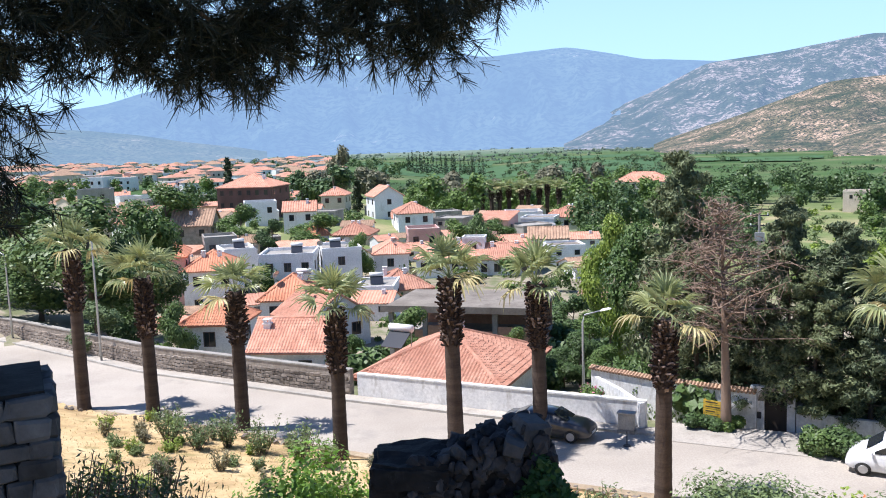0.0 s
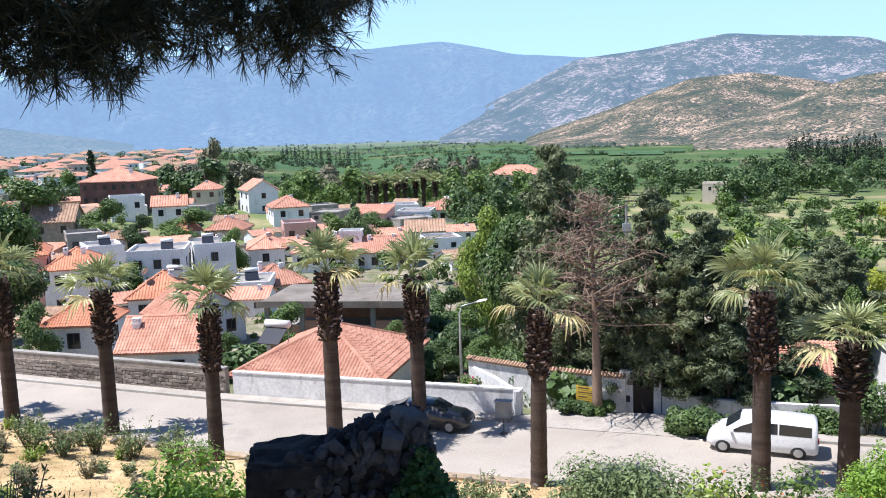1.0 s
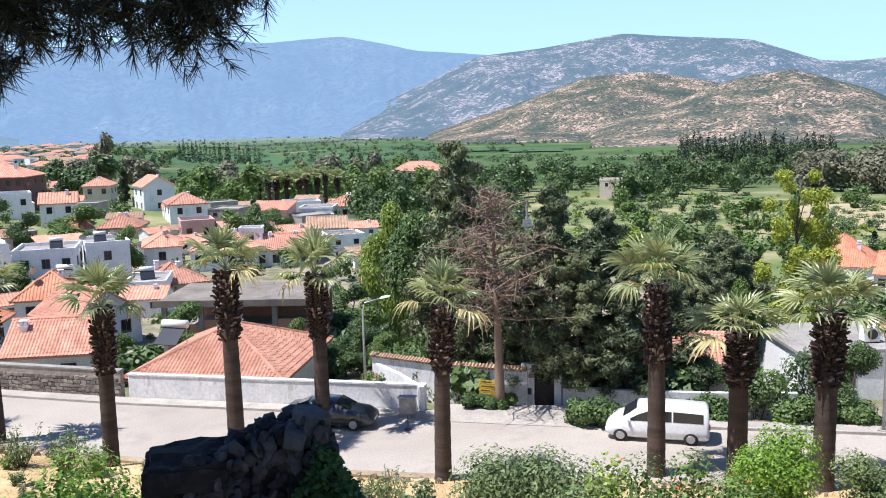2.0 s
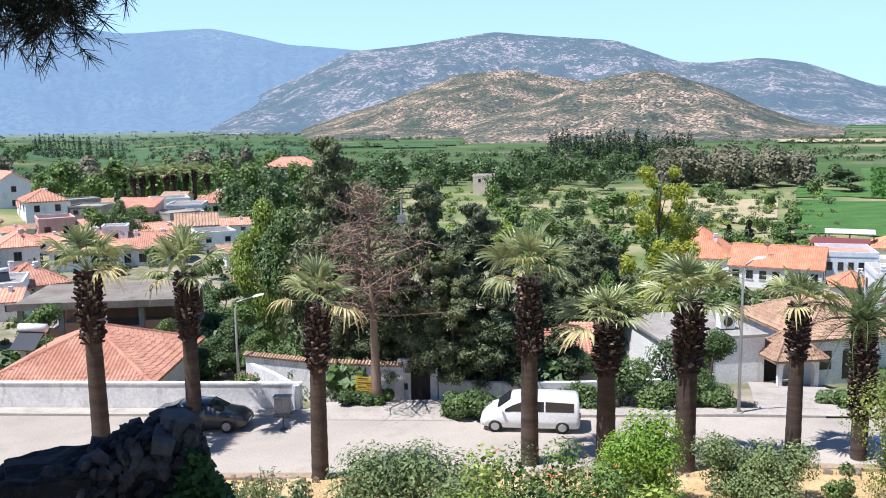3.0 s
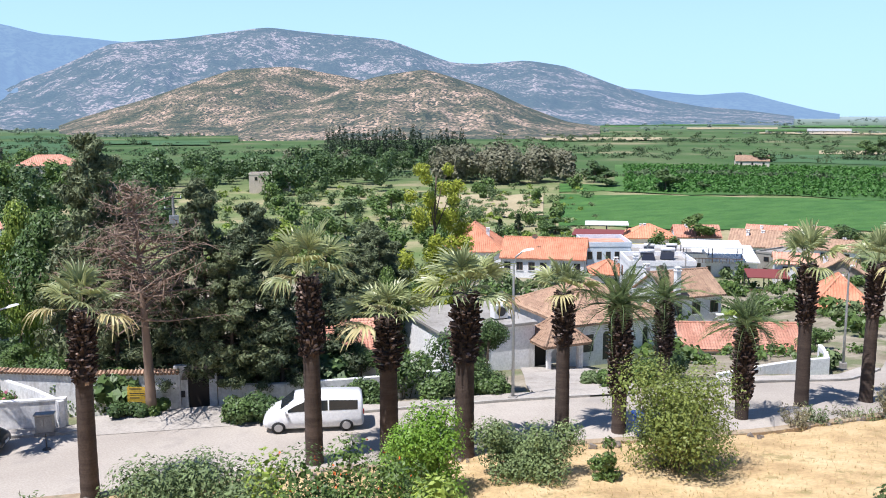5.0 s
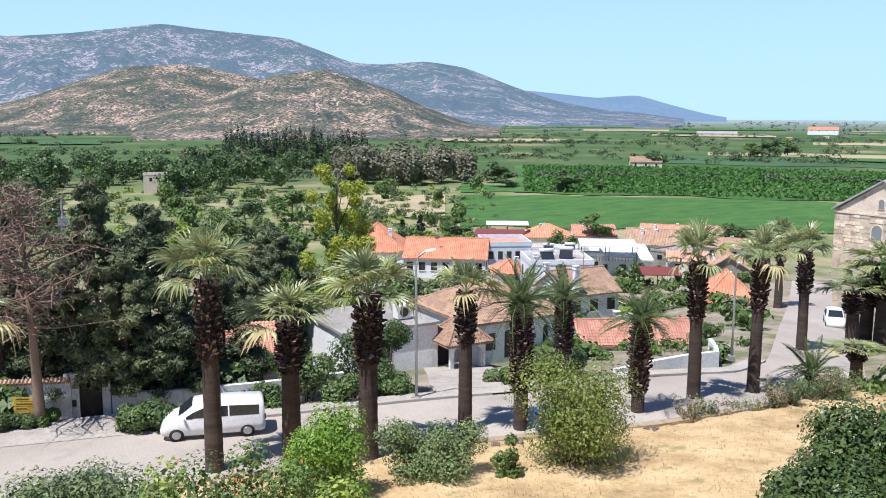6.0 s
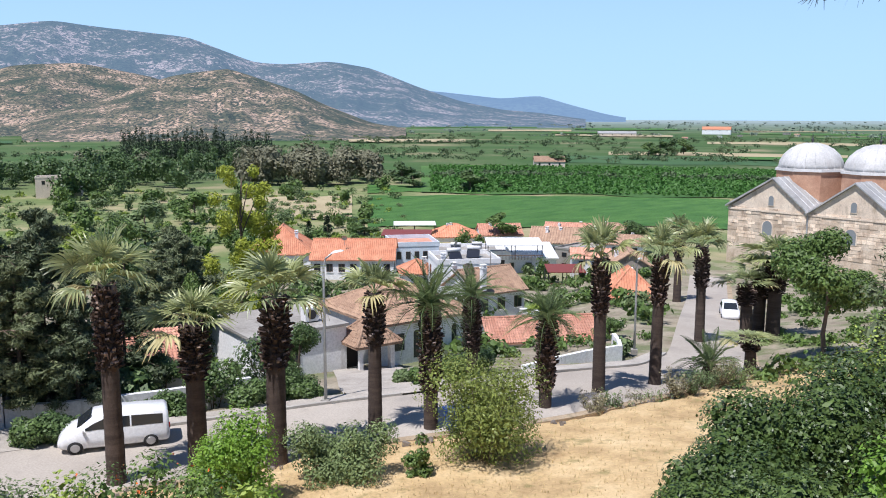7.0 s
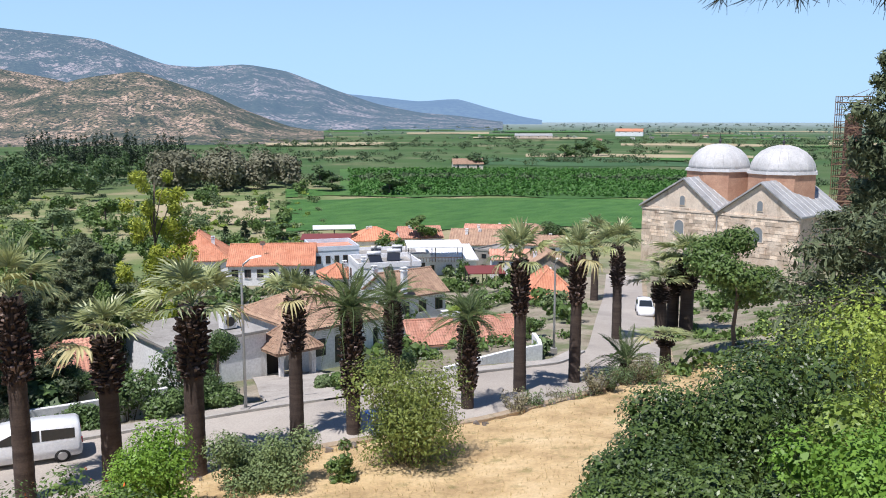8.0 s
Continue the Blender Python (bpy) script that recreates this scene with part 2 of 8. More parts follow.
def tube(bm, pts, radii, sides=8, cap=True):
    """A tube along pts with a radius at each."""
    rings = []
    for i, p in enumerate(pts):
        p = Vector(p)
        d = (Vector(pts[min(i + 1, len(pts) - 1)]) - Vector(pts[max(i - 1, 0)])).normalized()
        u = d.orthogonal().normalized() if abs(d.z) > 0.99 else d.cross(Vector((0, 0, 1))).normalized()
        w = d.cross(u)
        rings.append([bm.verts.new(p + float(radii[i]) * (math.cos(a) * u + math.sin(a) * w)) for a in np.linspace(0, 2 * math.pi, sides, endpoint=False)])
    for a, b in zip(rings, rings[1:]):
        for i in range(sides):
            bm.faces.new((a[i], a[(i + 1) % sides], b[(i + 1) % sides], b[i]))
    if cap:
        bm.faces.new(rings[0][::-1])
        bm.faces.new(rings[-1])
    return rings


# ---- the lie of the land ----
# road edges, from the upper end past the wall to the mosque: x, y, z
NEAR = [(-52, 69, 0.3), (-36, 58.5, 0.2), (-22, 51.2, 0.0), (-11, 45.6, 0), (-5, 42.0, 0), (2, 38.4, 0), (9, 35.2, 0), (18, 31.5, 0), (28, 27.6, 0), (37, 23.6, -0.3), (45.5, 21.6, -0.7), (55, 20.6, -1.5), (68, 26, -3.0), (94, 38.5, -5.2), (122, 50.5, -7.0), (150, 62, -9.0)]
FAR = [(-52, 81, 0.3), (-35, 69.2, 0.2), (-21, 58.9, 0.0), (-6, 50.4, 0), (2.6, 46.2, 0), (9.7, 42.7, 0), (16.3, 40.8, 0), (19, 38.2, 0), (24, 36, 0), (30, 33.6, -0.1), (36.6, 30.7, -0.3), (44, 28.8, -0.6), (50.5, 26.2, -1.1), (56, 27, -1.6), (71.3, 33.6, -3.0), (91, 42, -5.2), (121, 55.4, -7.0), (148, 67, -9.0)]


def polar_table(pts, n):
    return zip(*sorted((math.degrees(math.atan2(x, y)), math.hypot(x, y), z) for x, y, z in pts[:n]))


N_AZ, N_D, N_Z = [list(v) for v in polar_table(NEAR, 12)]
F_AZ, F_D, F_Z = [list(v) for v in polar_table(FAR, 13)]


def smooth01(v):
    v = max(0.0, min(1.0, v))
    return v * v * (3 - 2 * v)


def ground_z(x, y):
    az, d = math.degrees(math.atan2(x, y)), math.hypot(x, y)
    if az < -143:
        az += 360
    back = smooth01((abs(az - 37) - 75) / 40)      # behind the camera the hill goes on
    dn, zn = interp(az, N_AZ, N_D), interp(az, N_AZ, N_Z)
    df, zf = max(interp(az, F_AZ, F_D), dn + 6), interp(az, F_AZ, F_Z)
    bump_ = 0.25 * noise.noise((x * 0.25, y * 0.25, 0))
    far_z = interp(d, [df, df + 8, 75, 100, 140, 200, 300], [zf - 0.1, zf - 1.2, -4.6, -7.4, -10.5, -12.2, -13.0]) if df < 66 else interp(d, [df, df + 30, 160, 300], [zf, zf - 3, -8.5, -10.0])
    village = smooth01((19 - az) / 7) * smooth01((d - 62) / 30) * (1 - smooth01((d - 215) / 90))
    far_z += village * (interp(d, [75, 100, 140, 200, 300, 500, 1000], [-3.4, -4.4, -5.2, -4.8, -5.0, -9.0, -13.0]) - interp(d, [75, 100, 140, 200, 300], [-4.6, -7.4, -10.5, -12.2, -13.0]))
    far_z += ((8.5 - 5.5 * village * (1 - smooth01((d - 260) / 500))) * smooth01((4 - az) / 11) + 4.0 * smooth01((16 - az) / 4) * smooth01((az - 2) / 6) * smooth01((d - 220) / 60)) * smooth01((d - 128) / 70) * (1 - smooth01((d - 1100) / 900))
    rise = dn - 1.2 - d
    hill = min(13.25, max(zn + interp(rise, [0, 1.0, 60], [0, 0.35, 7.0]), min(zn + interp(rise, [0, 1.0, 60], [0, 0.45, 14.0]), 15.0 - 0.475 * d))) if rise > 0 else None
    left = hill + bump_ * 0.6 if hill is not None else (zn + (zf - zn) * smooth01((d - dn) / (df - dn)) - 0.10 if d <= df + 1.8 else far_z + bump_ * smooth01((d - df - 2) / 10))
    rz = interp(d, [58, 76, 101, 140, 200, 300], [-1.6, -3.1, -5.3, -7.1, -11.0, -13.0])
    right = (hill + bump_ * 0.6 if hill is not None else rz - 0.12)
    if d > 58 and az > 69.5:                      # the bank beyond the road's bend
        right = rz + min(2.2, 0.25 * (az - 69.5)) * (1 - smooth01((d - 95) / 20)) - 0.1
    k = smooth01((az - 57) / 6)
    z = left * (1 - k) + right * k
    return z * (1 - back) + min(13.25 + 0.02 * d, 17.0) * back


def build_ground():
    azs = list(np.arange(-80, 126, 0.8)) + list(np.arange(126, 280, 5.5))
    ds = [0.0, 1.5, 3.0]
    while ds[-1] < 4900:
        ds.append(ds[-1] * 1.035 + 0.35)
    verts, faces = [], []
    for a in azs:
        for d in ds:
            x, y = at(a, d)
            verts.append((x, y, ground_z(x, y)))
    n = len(ds)
    for i in range(len(azs)):
        j = (i + 1) % len(azs)
        for k in range(n - 1):
            faces.append((i * n + k, j * n + k, j * n + k + 1, i * n + k + 1))
    me = mesh_from("ground", verts, faces)
    for p in me.polygons:
        p.use_smooth = True
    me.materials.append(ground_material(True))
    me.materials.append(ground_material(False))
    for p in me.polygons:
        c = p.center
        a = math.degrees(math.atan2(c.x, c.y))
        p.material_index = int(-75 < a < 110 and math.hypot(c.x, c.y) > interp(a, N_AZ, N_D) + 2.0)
    return put("ground", me, None)


def ground_material(hill):
    m, t, b = node_mat("dry_hillside" if hill else "village_land")
    pos = t.nodes.new("ShaderNodeNewGeometry").outputs["Position"]
    ln = t.nodes.new("ShaderNodeVectorMath")
    ln.operation = "LENGTH"
    t.links.new(pos, ln.inputs[0])
    big, mid, fine = noise_node(t, 0.012, 6), noise_node(t, 0.35, 6, 0.65), noise_node(t, 5.0, 6, 0.7)
    straw = ramp(t, mid, [(0.3, (0.33, 0.225, 0.115)), (0.5, (0.54, 0.39, 0.205)), (0.72, (0.67, 0.515, 0.30))])
    straw = mix(t, ramp(t, noise_node(t, 0.8, 6, 0.68), [(0.56, (0, 0, 0)), (0.66, (0.75, 0.75, 0.75))]), straw, (0.27, 0.23, 0.10))
    earth = ramp(t, mid, [(0.3, (0.20, 0.17, 0.12)), (0.55, (0.32, 0.28, 0.21)), (0.75, (0.42, 0.37, 0.29))])
    earth = mix(t, ramp(t, noise_node(t, 0.22, 5, 0.6), [(0.50, (0, 0, 0)), (0.60, (0.8, 0.8, 0.8))]), earth, (0.13, 0.16, 0.07))
    meadow = ramp(t, noise_node(t, 0.05, 6, 0.6), [(0.32, (0.11, 0.17, 0.055)), (0.50, (0.19, 0.22, 0.095)), (0.64, (0.36, 0.31, 0.18))])
    plainc = ramp(t, big, [(0.30, (0.045, 0.085, 0.035)), (0.46, (0.065, 0.12, 0.04)), (0.58, (0.10, 0.14, 0.06)), (0.72, (0.27, 0.24, 0.14))])

    def step(lo, hi):
        mr = t.nodes.new("ShaderNodeMapRange")
        mr.inputs[1].default_value, mr.inputs[2].default_value = lo, hi
        t.links.new(ln.outputs["Value"], mr.inputs[0])
        return mr.outputs[0]
    col = mix(t, 0.0, straw, earth) if hill else earth
    if not hill:
        col = mix(t, step(125, 150), col, meadow)
        col = mix(t, step(320, 420), col, plainc)
        # distance haze put into the colour: the far plain pales to grey-blue
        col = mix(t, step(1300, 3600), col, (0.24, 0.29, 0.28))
    col = mix(t, 0.8, col, ramp(t, fine, [(0.25, (0.72, 0.72, 0.72)), (0.75, (1.2, 1.2, 1.2))]), "MULTIPLY")
    t.links.new(col, b.inputs["Base Color"])
    b.inputs["Roughness"].default_value = 0.95
    b.inputs["Specular IOR Level"].default_value = 0.1
    bump(t, b, fine, 0.5, 0.08)
    return m


tagged(build_ground(), "dry hillside, village earth and green plain", "ground", kind="structure")


def resample(pts, n):
    p = np.array(pts, float)
    s = np.concatenate([[0], np.cumsum(np.linalg.norm(np.diff(p, axis=0), axis=1))])
    # round the corners a little
    u = np.linspace(0, s[-1], n)
    q = np.stack([np.interp(u, s, p[:, k]) for k in range(3)], 1)
    for _ in range(3):
        q[1:-1] = 0.25 * q[:-2] + 0.5 * q[1:-1] + 0.25 * q[2:]
    return q


def pair_edges(n=120):
    a = resample(NEAR, 600)
    b = resample(FAR, n)
    return np.array([a[np.argmin(np.linalg.norm(a[:, :2] - q[:2], axis=1))] for q in b]), b


def strip(name, a, b, mat, across=6, lift=0.0):
    verts, faces = [], []
    for p, q in zip(a, b):
        for k in range(across + 1):
            f = k / across
            v = p * (1 - f) + q * f
            verts.append((v[0], v[1], v[2] + lift))
    w = across + 1
    for i in range(len(a) - 1):
        for k in range(across):
            faces.append((i * w + k, i * w + k + 1, (i + 1) * w + k + 1, (i + 1) * w + k))
    return put(name, mesh_from(name, verts, faces), mat)


EDGE_N, EDGE_F = pair_edges(160)
tagged(strip("road", EDGE_N, EDGE_F, M["asphalt"]), "pale worn asphalt village road", "road", kind="structure")


def offset_line(line, d):
    """The line moved d metres to its left (away from the hill)."""
    t = np.gradient(line[:, :2], axis=0)
    t /= np.linalg.norm(t, axis=1)[:, None] + 1e-9
    o = line.copy()
    o[:, 0] -= t[:, 1] * d
    o[:, 1] += t[:, 0] * d
    return o


def solid_strip(name, line, d0, d1, z0, z1, mat):
    """A bar with flat top along a line, between two offsets and two heights."""
    bm = bmesh.new()
    a, b = offset_line(line, d0), offset_line(line, d1)
    rows = [[bm.verts.new((p[0], p[1], p[2] + z)) for p, z in ((u, z0), (u, z1), (v, z1), (v, z0))] for u, v in zip(a, b)]
    for r, s in zip(rows, rows[1:]):
        for k in range(3):
            bm.faces.new((r[k], r[k + 1], s[k + 1], s[k]))
    for r in (rows[0], rows[-1]):
        bm.faces.new(r)
    bmesh.ops.recalc_face_normals(bm, faces=bm.faces)
    return part(name, bm, mat)


def along(line, x0, x1):
    """The stretch of a line between two x values."""
    return line[(line[:, 0] >= x0) & (line[:, 0] <= x1)]


FAR_KERB = resample(FAR, 400)
KERB_L = along(FAR_KERB, -52, 10.4)
KERB_M = along(FAR_KERB, 17.5, 34.0)
KERB_R = along(FAR_KERB, 38.5, 56.0)
for k in (KERB_L, KERB_M, KERB_R):
    tagged(solid_strip("kerb", k, 0.0, 0.16, -0.15, 0.13, M["kerb"]), "pale concrete kerb along the road", "kerb", "kerbs", "structure")
    tagged(solid_strip("pavement", k, 0.16, 1.05, -0.15, 0.11, M["pavement"]), "narrow dusty concrete pavement", "pavement", "pavements", "structure")

NEAR_EDGE = resample(NEAR, 400)
tagged(solid_strip("verge", along(NEAR_EDGE, -50, 120), -0.5, 0.02, -0.6, 0.02, M["verge"]), "dusty crumbling earth verge along the road", "verge", "", "structure")

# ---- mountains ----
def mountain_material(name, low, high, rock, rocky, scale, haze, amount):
    """Scrub, dry grass and bare rock; blue air haze is mixed in as glow."""
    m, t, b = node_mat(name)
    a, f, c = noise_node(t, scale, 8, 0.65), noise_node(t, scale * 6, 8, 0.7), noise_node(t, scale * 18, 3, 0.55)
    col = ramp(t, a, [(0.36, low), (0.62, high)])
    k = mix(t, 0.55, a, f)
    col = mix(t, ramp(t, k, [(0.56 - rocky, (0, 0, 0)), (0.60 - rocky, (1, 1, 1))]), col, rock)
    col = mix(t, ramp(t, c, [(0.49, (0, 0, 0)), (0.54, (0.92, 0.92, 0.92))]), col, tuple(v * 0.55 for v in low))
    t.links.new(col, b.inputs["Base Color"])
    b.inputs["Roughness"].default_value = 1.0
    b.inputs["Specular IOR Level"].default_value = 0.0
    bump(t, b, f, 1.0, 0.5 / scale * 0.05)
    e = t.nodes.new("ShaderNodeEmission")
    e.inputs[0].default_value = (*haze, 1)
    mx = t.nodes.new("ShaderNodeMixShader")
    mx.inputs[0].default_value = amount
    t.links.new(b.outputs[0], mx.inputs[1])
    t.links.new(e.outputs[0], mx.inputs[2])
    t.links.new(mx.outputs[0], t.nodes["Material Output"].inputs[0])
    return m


def ridge(name, crest, d, depth, foot, mat, rough, seed, label, steps=2.6):
    """A ridge whose crest stands d metres off, with elevations by azimuth, falling depth metres towards the village."""
    az = np.array([c[0] for c in crest])
    hz = np.array([EYE + d * math.tan(radians(c[1])) for c in crest])
    n = int((az[-1] - az[0]) * steps * 3)
    rows = 56
    verts, faces = [], []
    for i in range(n + 1):
        a = az[0] + (az[-1] - az[0]) * i / n
        top = float(np.interp(a, az, hz))
        sm = float(np.mean([np.interp(a + o, az, hz) for o in (-0.8, -0.4, 0, 0.4, 0.8)]))
        top = 0.5 * (top + sm)
        for k in range(rows + 6):
            f = k / rows
            dd = d - depth * (1 - f)
            x, y = at(a, dd)
            q = noise.fractal(Vector((x, y, seed * 91.7)) * (2.4 / depth), 0.9, 2.1, 6)
            gully = noise.ridged_multi_fractal(Vector((a * 0.33, f * 0.8 + 0.6 * q, seed * 7.7)), 0.9, 2.1, 4, 0.9, 2.0) - 1.0
            g = min(f, 1.0)
            s = g ** 1.25
            z = foot + (top - foot) * s + (q + 0.5 * gully) * rough * max(0.0, top - foot) * (math.sin(math.pi * min(1.0, g)) * 0.9 + 0.05)
            z -= max(0.0, f - 1.0) * (top - foot) * 3.0
            z -= 30 * max(0, 0.04 - f) / 0.04
            verts.append((x, y, z))
    w = rows + 6
    for i in range(n):
        for k in range(w - 1):
            faces.append((i * w + k, (i + 1) * w + k, (i + 1) * w + k + 1, i * w + k + 1))
    me = mesh_from(name, verts, faces)
    for p in me.polygons:
        p.use_smooth = True
    return tagged(put(name, me, mat), label, "mountain", "mountains round the plain", "structure")


# colour of the distance haze that the ridges give off
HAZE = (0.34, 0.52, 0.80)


def haze_backdrop(radius, top):
    """The bright haze above the horizon: a plain ring far behind all else, clear towards its top."""
    m, t, b = node_mat("horizon_haze")
    co = t.nodes.new("ShaderNodeTexCoord")
    sep = t.nodes.new("ShaderNodeSeparateXYZ")
    t.links.new(co.outputs["Object"], sep.inputs[0])
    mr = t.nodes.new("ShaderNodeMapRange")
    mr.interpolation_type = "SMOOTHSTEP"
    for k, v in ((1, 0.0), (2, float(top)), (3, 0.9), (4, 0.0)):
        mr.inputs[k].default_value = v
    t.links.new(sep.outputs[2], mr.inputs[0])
    # haze and brightness of the low sky are put in as this glow
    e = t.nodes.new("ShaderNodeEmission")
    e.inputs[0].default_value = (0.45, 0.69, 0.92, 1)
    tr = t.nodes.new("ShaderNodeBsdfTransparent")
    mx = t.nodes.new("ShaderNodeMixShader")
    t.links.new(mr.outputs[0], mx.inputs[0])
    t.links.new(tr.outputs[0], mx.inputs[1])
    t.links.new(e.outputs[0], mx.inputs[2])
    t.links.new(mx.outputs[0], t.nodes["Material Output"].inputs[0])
    n, verts, faces = 96, [], []
    for i in range(n):
        x, y = at(360.0 * i / n, radius)
        verts += [(x, y, -40.0), (x, y, top + 5.0)]
    for i in range(n):
        a, c = 2 * i, 2 * ((i + 1) % n)
        faces.append((a, c, c + 1, a + 1))
    tagged(put("backdrop", mesh_from("backdrop", verts, faces), m), "pale blue haze of the far sky", "sky", "", "structure")


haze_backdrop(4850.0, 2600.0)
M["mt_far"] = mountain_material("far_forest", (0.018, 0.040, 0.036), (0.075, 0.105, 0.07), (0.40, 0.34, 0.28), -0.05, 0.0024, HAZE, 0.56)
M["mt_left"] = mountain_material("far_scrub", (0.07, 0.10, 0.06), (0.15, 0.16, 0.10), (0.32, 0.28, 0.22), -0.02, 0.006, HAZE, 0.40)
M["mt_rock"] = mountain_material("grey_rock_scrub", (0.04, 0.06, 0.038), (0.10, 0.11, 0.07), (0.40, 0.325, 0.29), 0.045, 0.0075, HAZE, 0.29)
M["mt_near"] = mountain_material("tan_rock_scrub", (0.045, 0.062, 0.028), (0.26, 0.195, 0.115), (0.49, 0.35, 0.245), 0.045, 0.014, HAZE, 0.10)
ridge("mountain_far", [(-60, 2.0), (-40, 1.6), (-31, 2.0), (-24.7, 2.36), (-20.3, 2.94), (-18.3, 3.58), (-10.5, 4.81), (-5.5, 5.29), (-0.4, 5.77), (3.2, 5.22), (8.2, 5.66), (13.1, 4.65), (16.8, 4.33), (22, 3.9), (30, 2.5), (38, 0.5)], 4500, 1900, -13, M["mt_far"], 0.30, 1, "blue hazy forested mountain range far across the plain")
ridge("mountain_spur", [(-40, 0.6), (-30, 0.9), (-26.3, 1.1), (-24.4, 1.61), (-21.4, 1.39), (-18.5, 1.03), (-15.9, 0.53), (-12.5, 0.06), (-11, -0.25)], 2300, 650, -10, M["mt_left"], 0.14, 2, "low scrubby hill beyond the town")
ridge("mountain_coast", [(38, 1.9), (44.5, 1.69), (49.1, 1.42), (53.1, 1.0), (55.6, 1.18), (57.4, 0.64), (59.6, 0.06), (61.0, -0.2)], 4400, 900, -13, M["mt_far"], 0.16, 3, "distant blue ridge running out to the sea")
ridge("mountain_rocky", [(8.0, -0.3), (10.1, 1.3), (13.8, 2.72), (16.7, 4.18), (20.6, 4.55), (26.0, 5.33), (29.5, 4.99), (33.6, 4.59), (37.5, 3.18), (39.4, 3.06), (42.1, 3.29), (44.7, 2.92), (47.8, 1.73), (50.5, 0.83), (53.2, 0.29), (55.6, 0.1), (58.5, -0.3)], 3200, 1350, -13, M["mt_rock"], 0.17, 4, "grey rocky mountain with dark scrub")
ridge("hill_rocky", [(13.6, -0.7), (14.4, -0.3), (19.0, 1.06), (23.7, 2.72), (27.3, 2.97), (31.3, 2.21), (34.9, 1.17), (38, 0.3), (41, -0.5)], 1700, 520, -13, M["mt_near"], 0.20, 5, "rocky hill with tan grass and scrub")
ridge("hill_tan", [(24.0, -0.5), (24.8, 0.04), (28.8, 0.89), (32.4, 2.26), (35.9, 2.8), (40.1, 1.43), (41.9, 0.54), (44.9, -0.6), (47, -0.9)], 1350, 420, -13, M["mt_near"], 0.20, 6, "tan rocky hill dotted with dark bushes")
# ---- houses ----
def roof_slope(bm, A, B, C, D, rib, row):
    """Tiled slope: eave A to B, top D (over A) to C (over B), with rounded ribs running up it and, for row > 0, stepped courses."""
    A, B, C, D = map(Vector, (A, B, C, D))
    u = (B - A)
    L = u.length
    u /= L
    up = (D - A) - u * (D - A).dot(u)
    S = up.length
    up /= S
    nrm = u.cross(up)
    if nrm.z < 0:
        nrm = -nrm
    xd, xc = (D - A).dot(u), (C - A).dot(u)
    n = max(3, int(L / rib))
    w = L / n
    for i in range(n):
        x = (i + 0.5) * w
        v = 1.0
        if x < xd:
            v = min(v, x / xd)
        if x > xc:
            v = min(v, (L - x) / max(1e-6, L - xc))
        h = S * v
        if h < 0.05:
            continue
        rows = max(1, int(round(h / row))) if row else 1
        jit = random.uniform(-0.008, 0.008)
        for r in range(rows):
            a, b = h * r / rows, h * (r + 1) / rows + (0.02 if row else 0)
            lift0, lift1 = (0.035, 0.0) if row else (0.0, 0.0)
            p = []
            for s, l in ((a, lift0), (b, lift1)):
                base = A + up * s + nrm * (l + jit)
                p += [base + u * (i * w), base + u * (i * w + 0.25 * w) + nrm * 0.5 * rib * 0.42, base + u * (i * w + 0.55 * w) + nrm * 0.5 * rib * 0.42, base + u * (i * w + 0.8 * w), base + u * ((i + 1) * w)]
            vs = [bm.verts.new(q) for q in p]
            for k in range(4):
                bm.faces.new((vs[k], vs[k + 1], vs[k + 6], vs[k + 5]))


def slab(bm, pts, thick):
    """A thin plate under a roof slope."""
    top = [bm.verts.new(Vector(p) - Vector((0, 0, 0.03))) for p in pts]
    bot = [bm.verts.new(Vector(p) - Vector((0, 0, 0.03 + thick))) for p in pts]
    bm.faces.new(top)
    bm.faces.new(bot[::-1])
    n = len(pts)
    for i in range(n):
        bm.faces.new((top[i], bot[i], bot[(i + 1) % n], top[(i + 1) % n]))


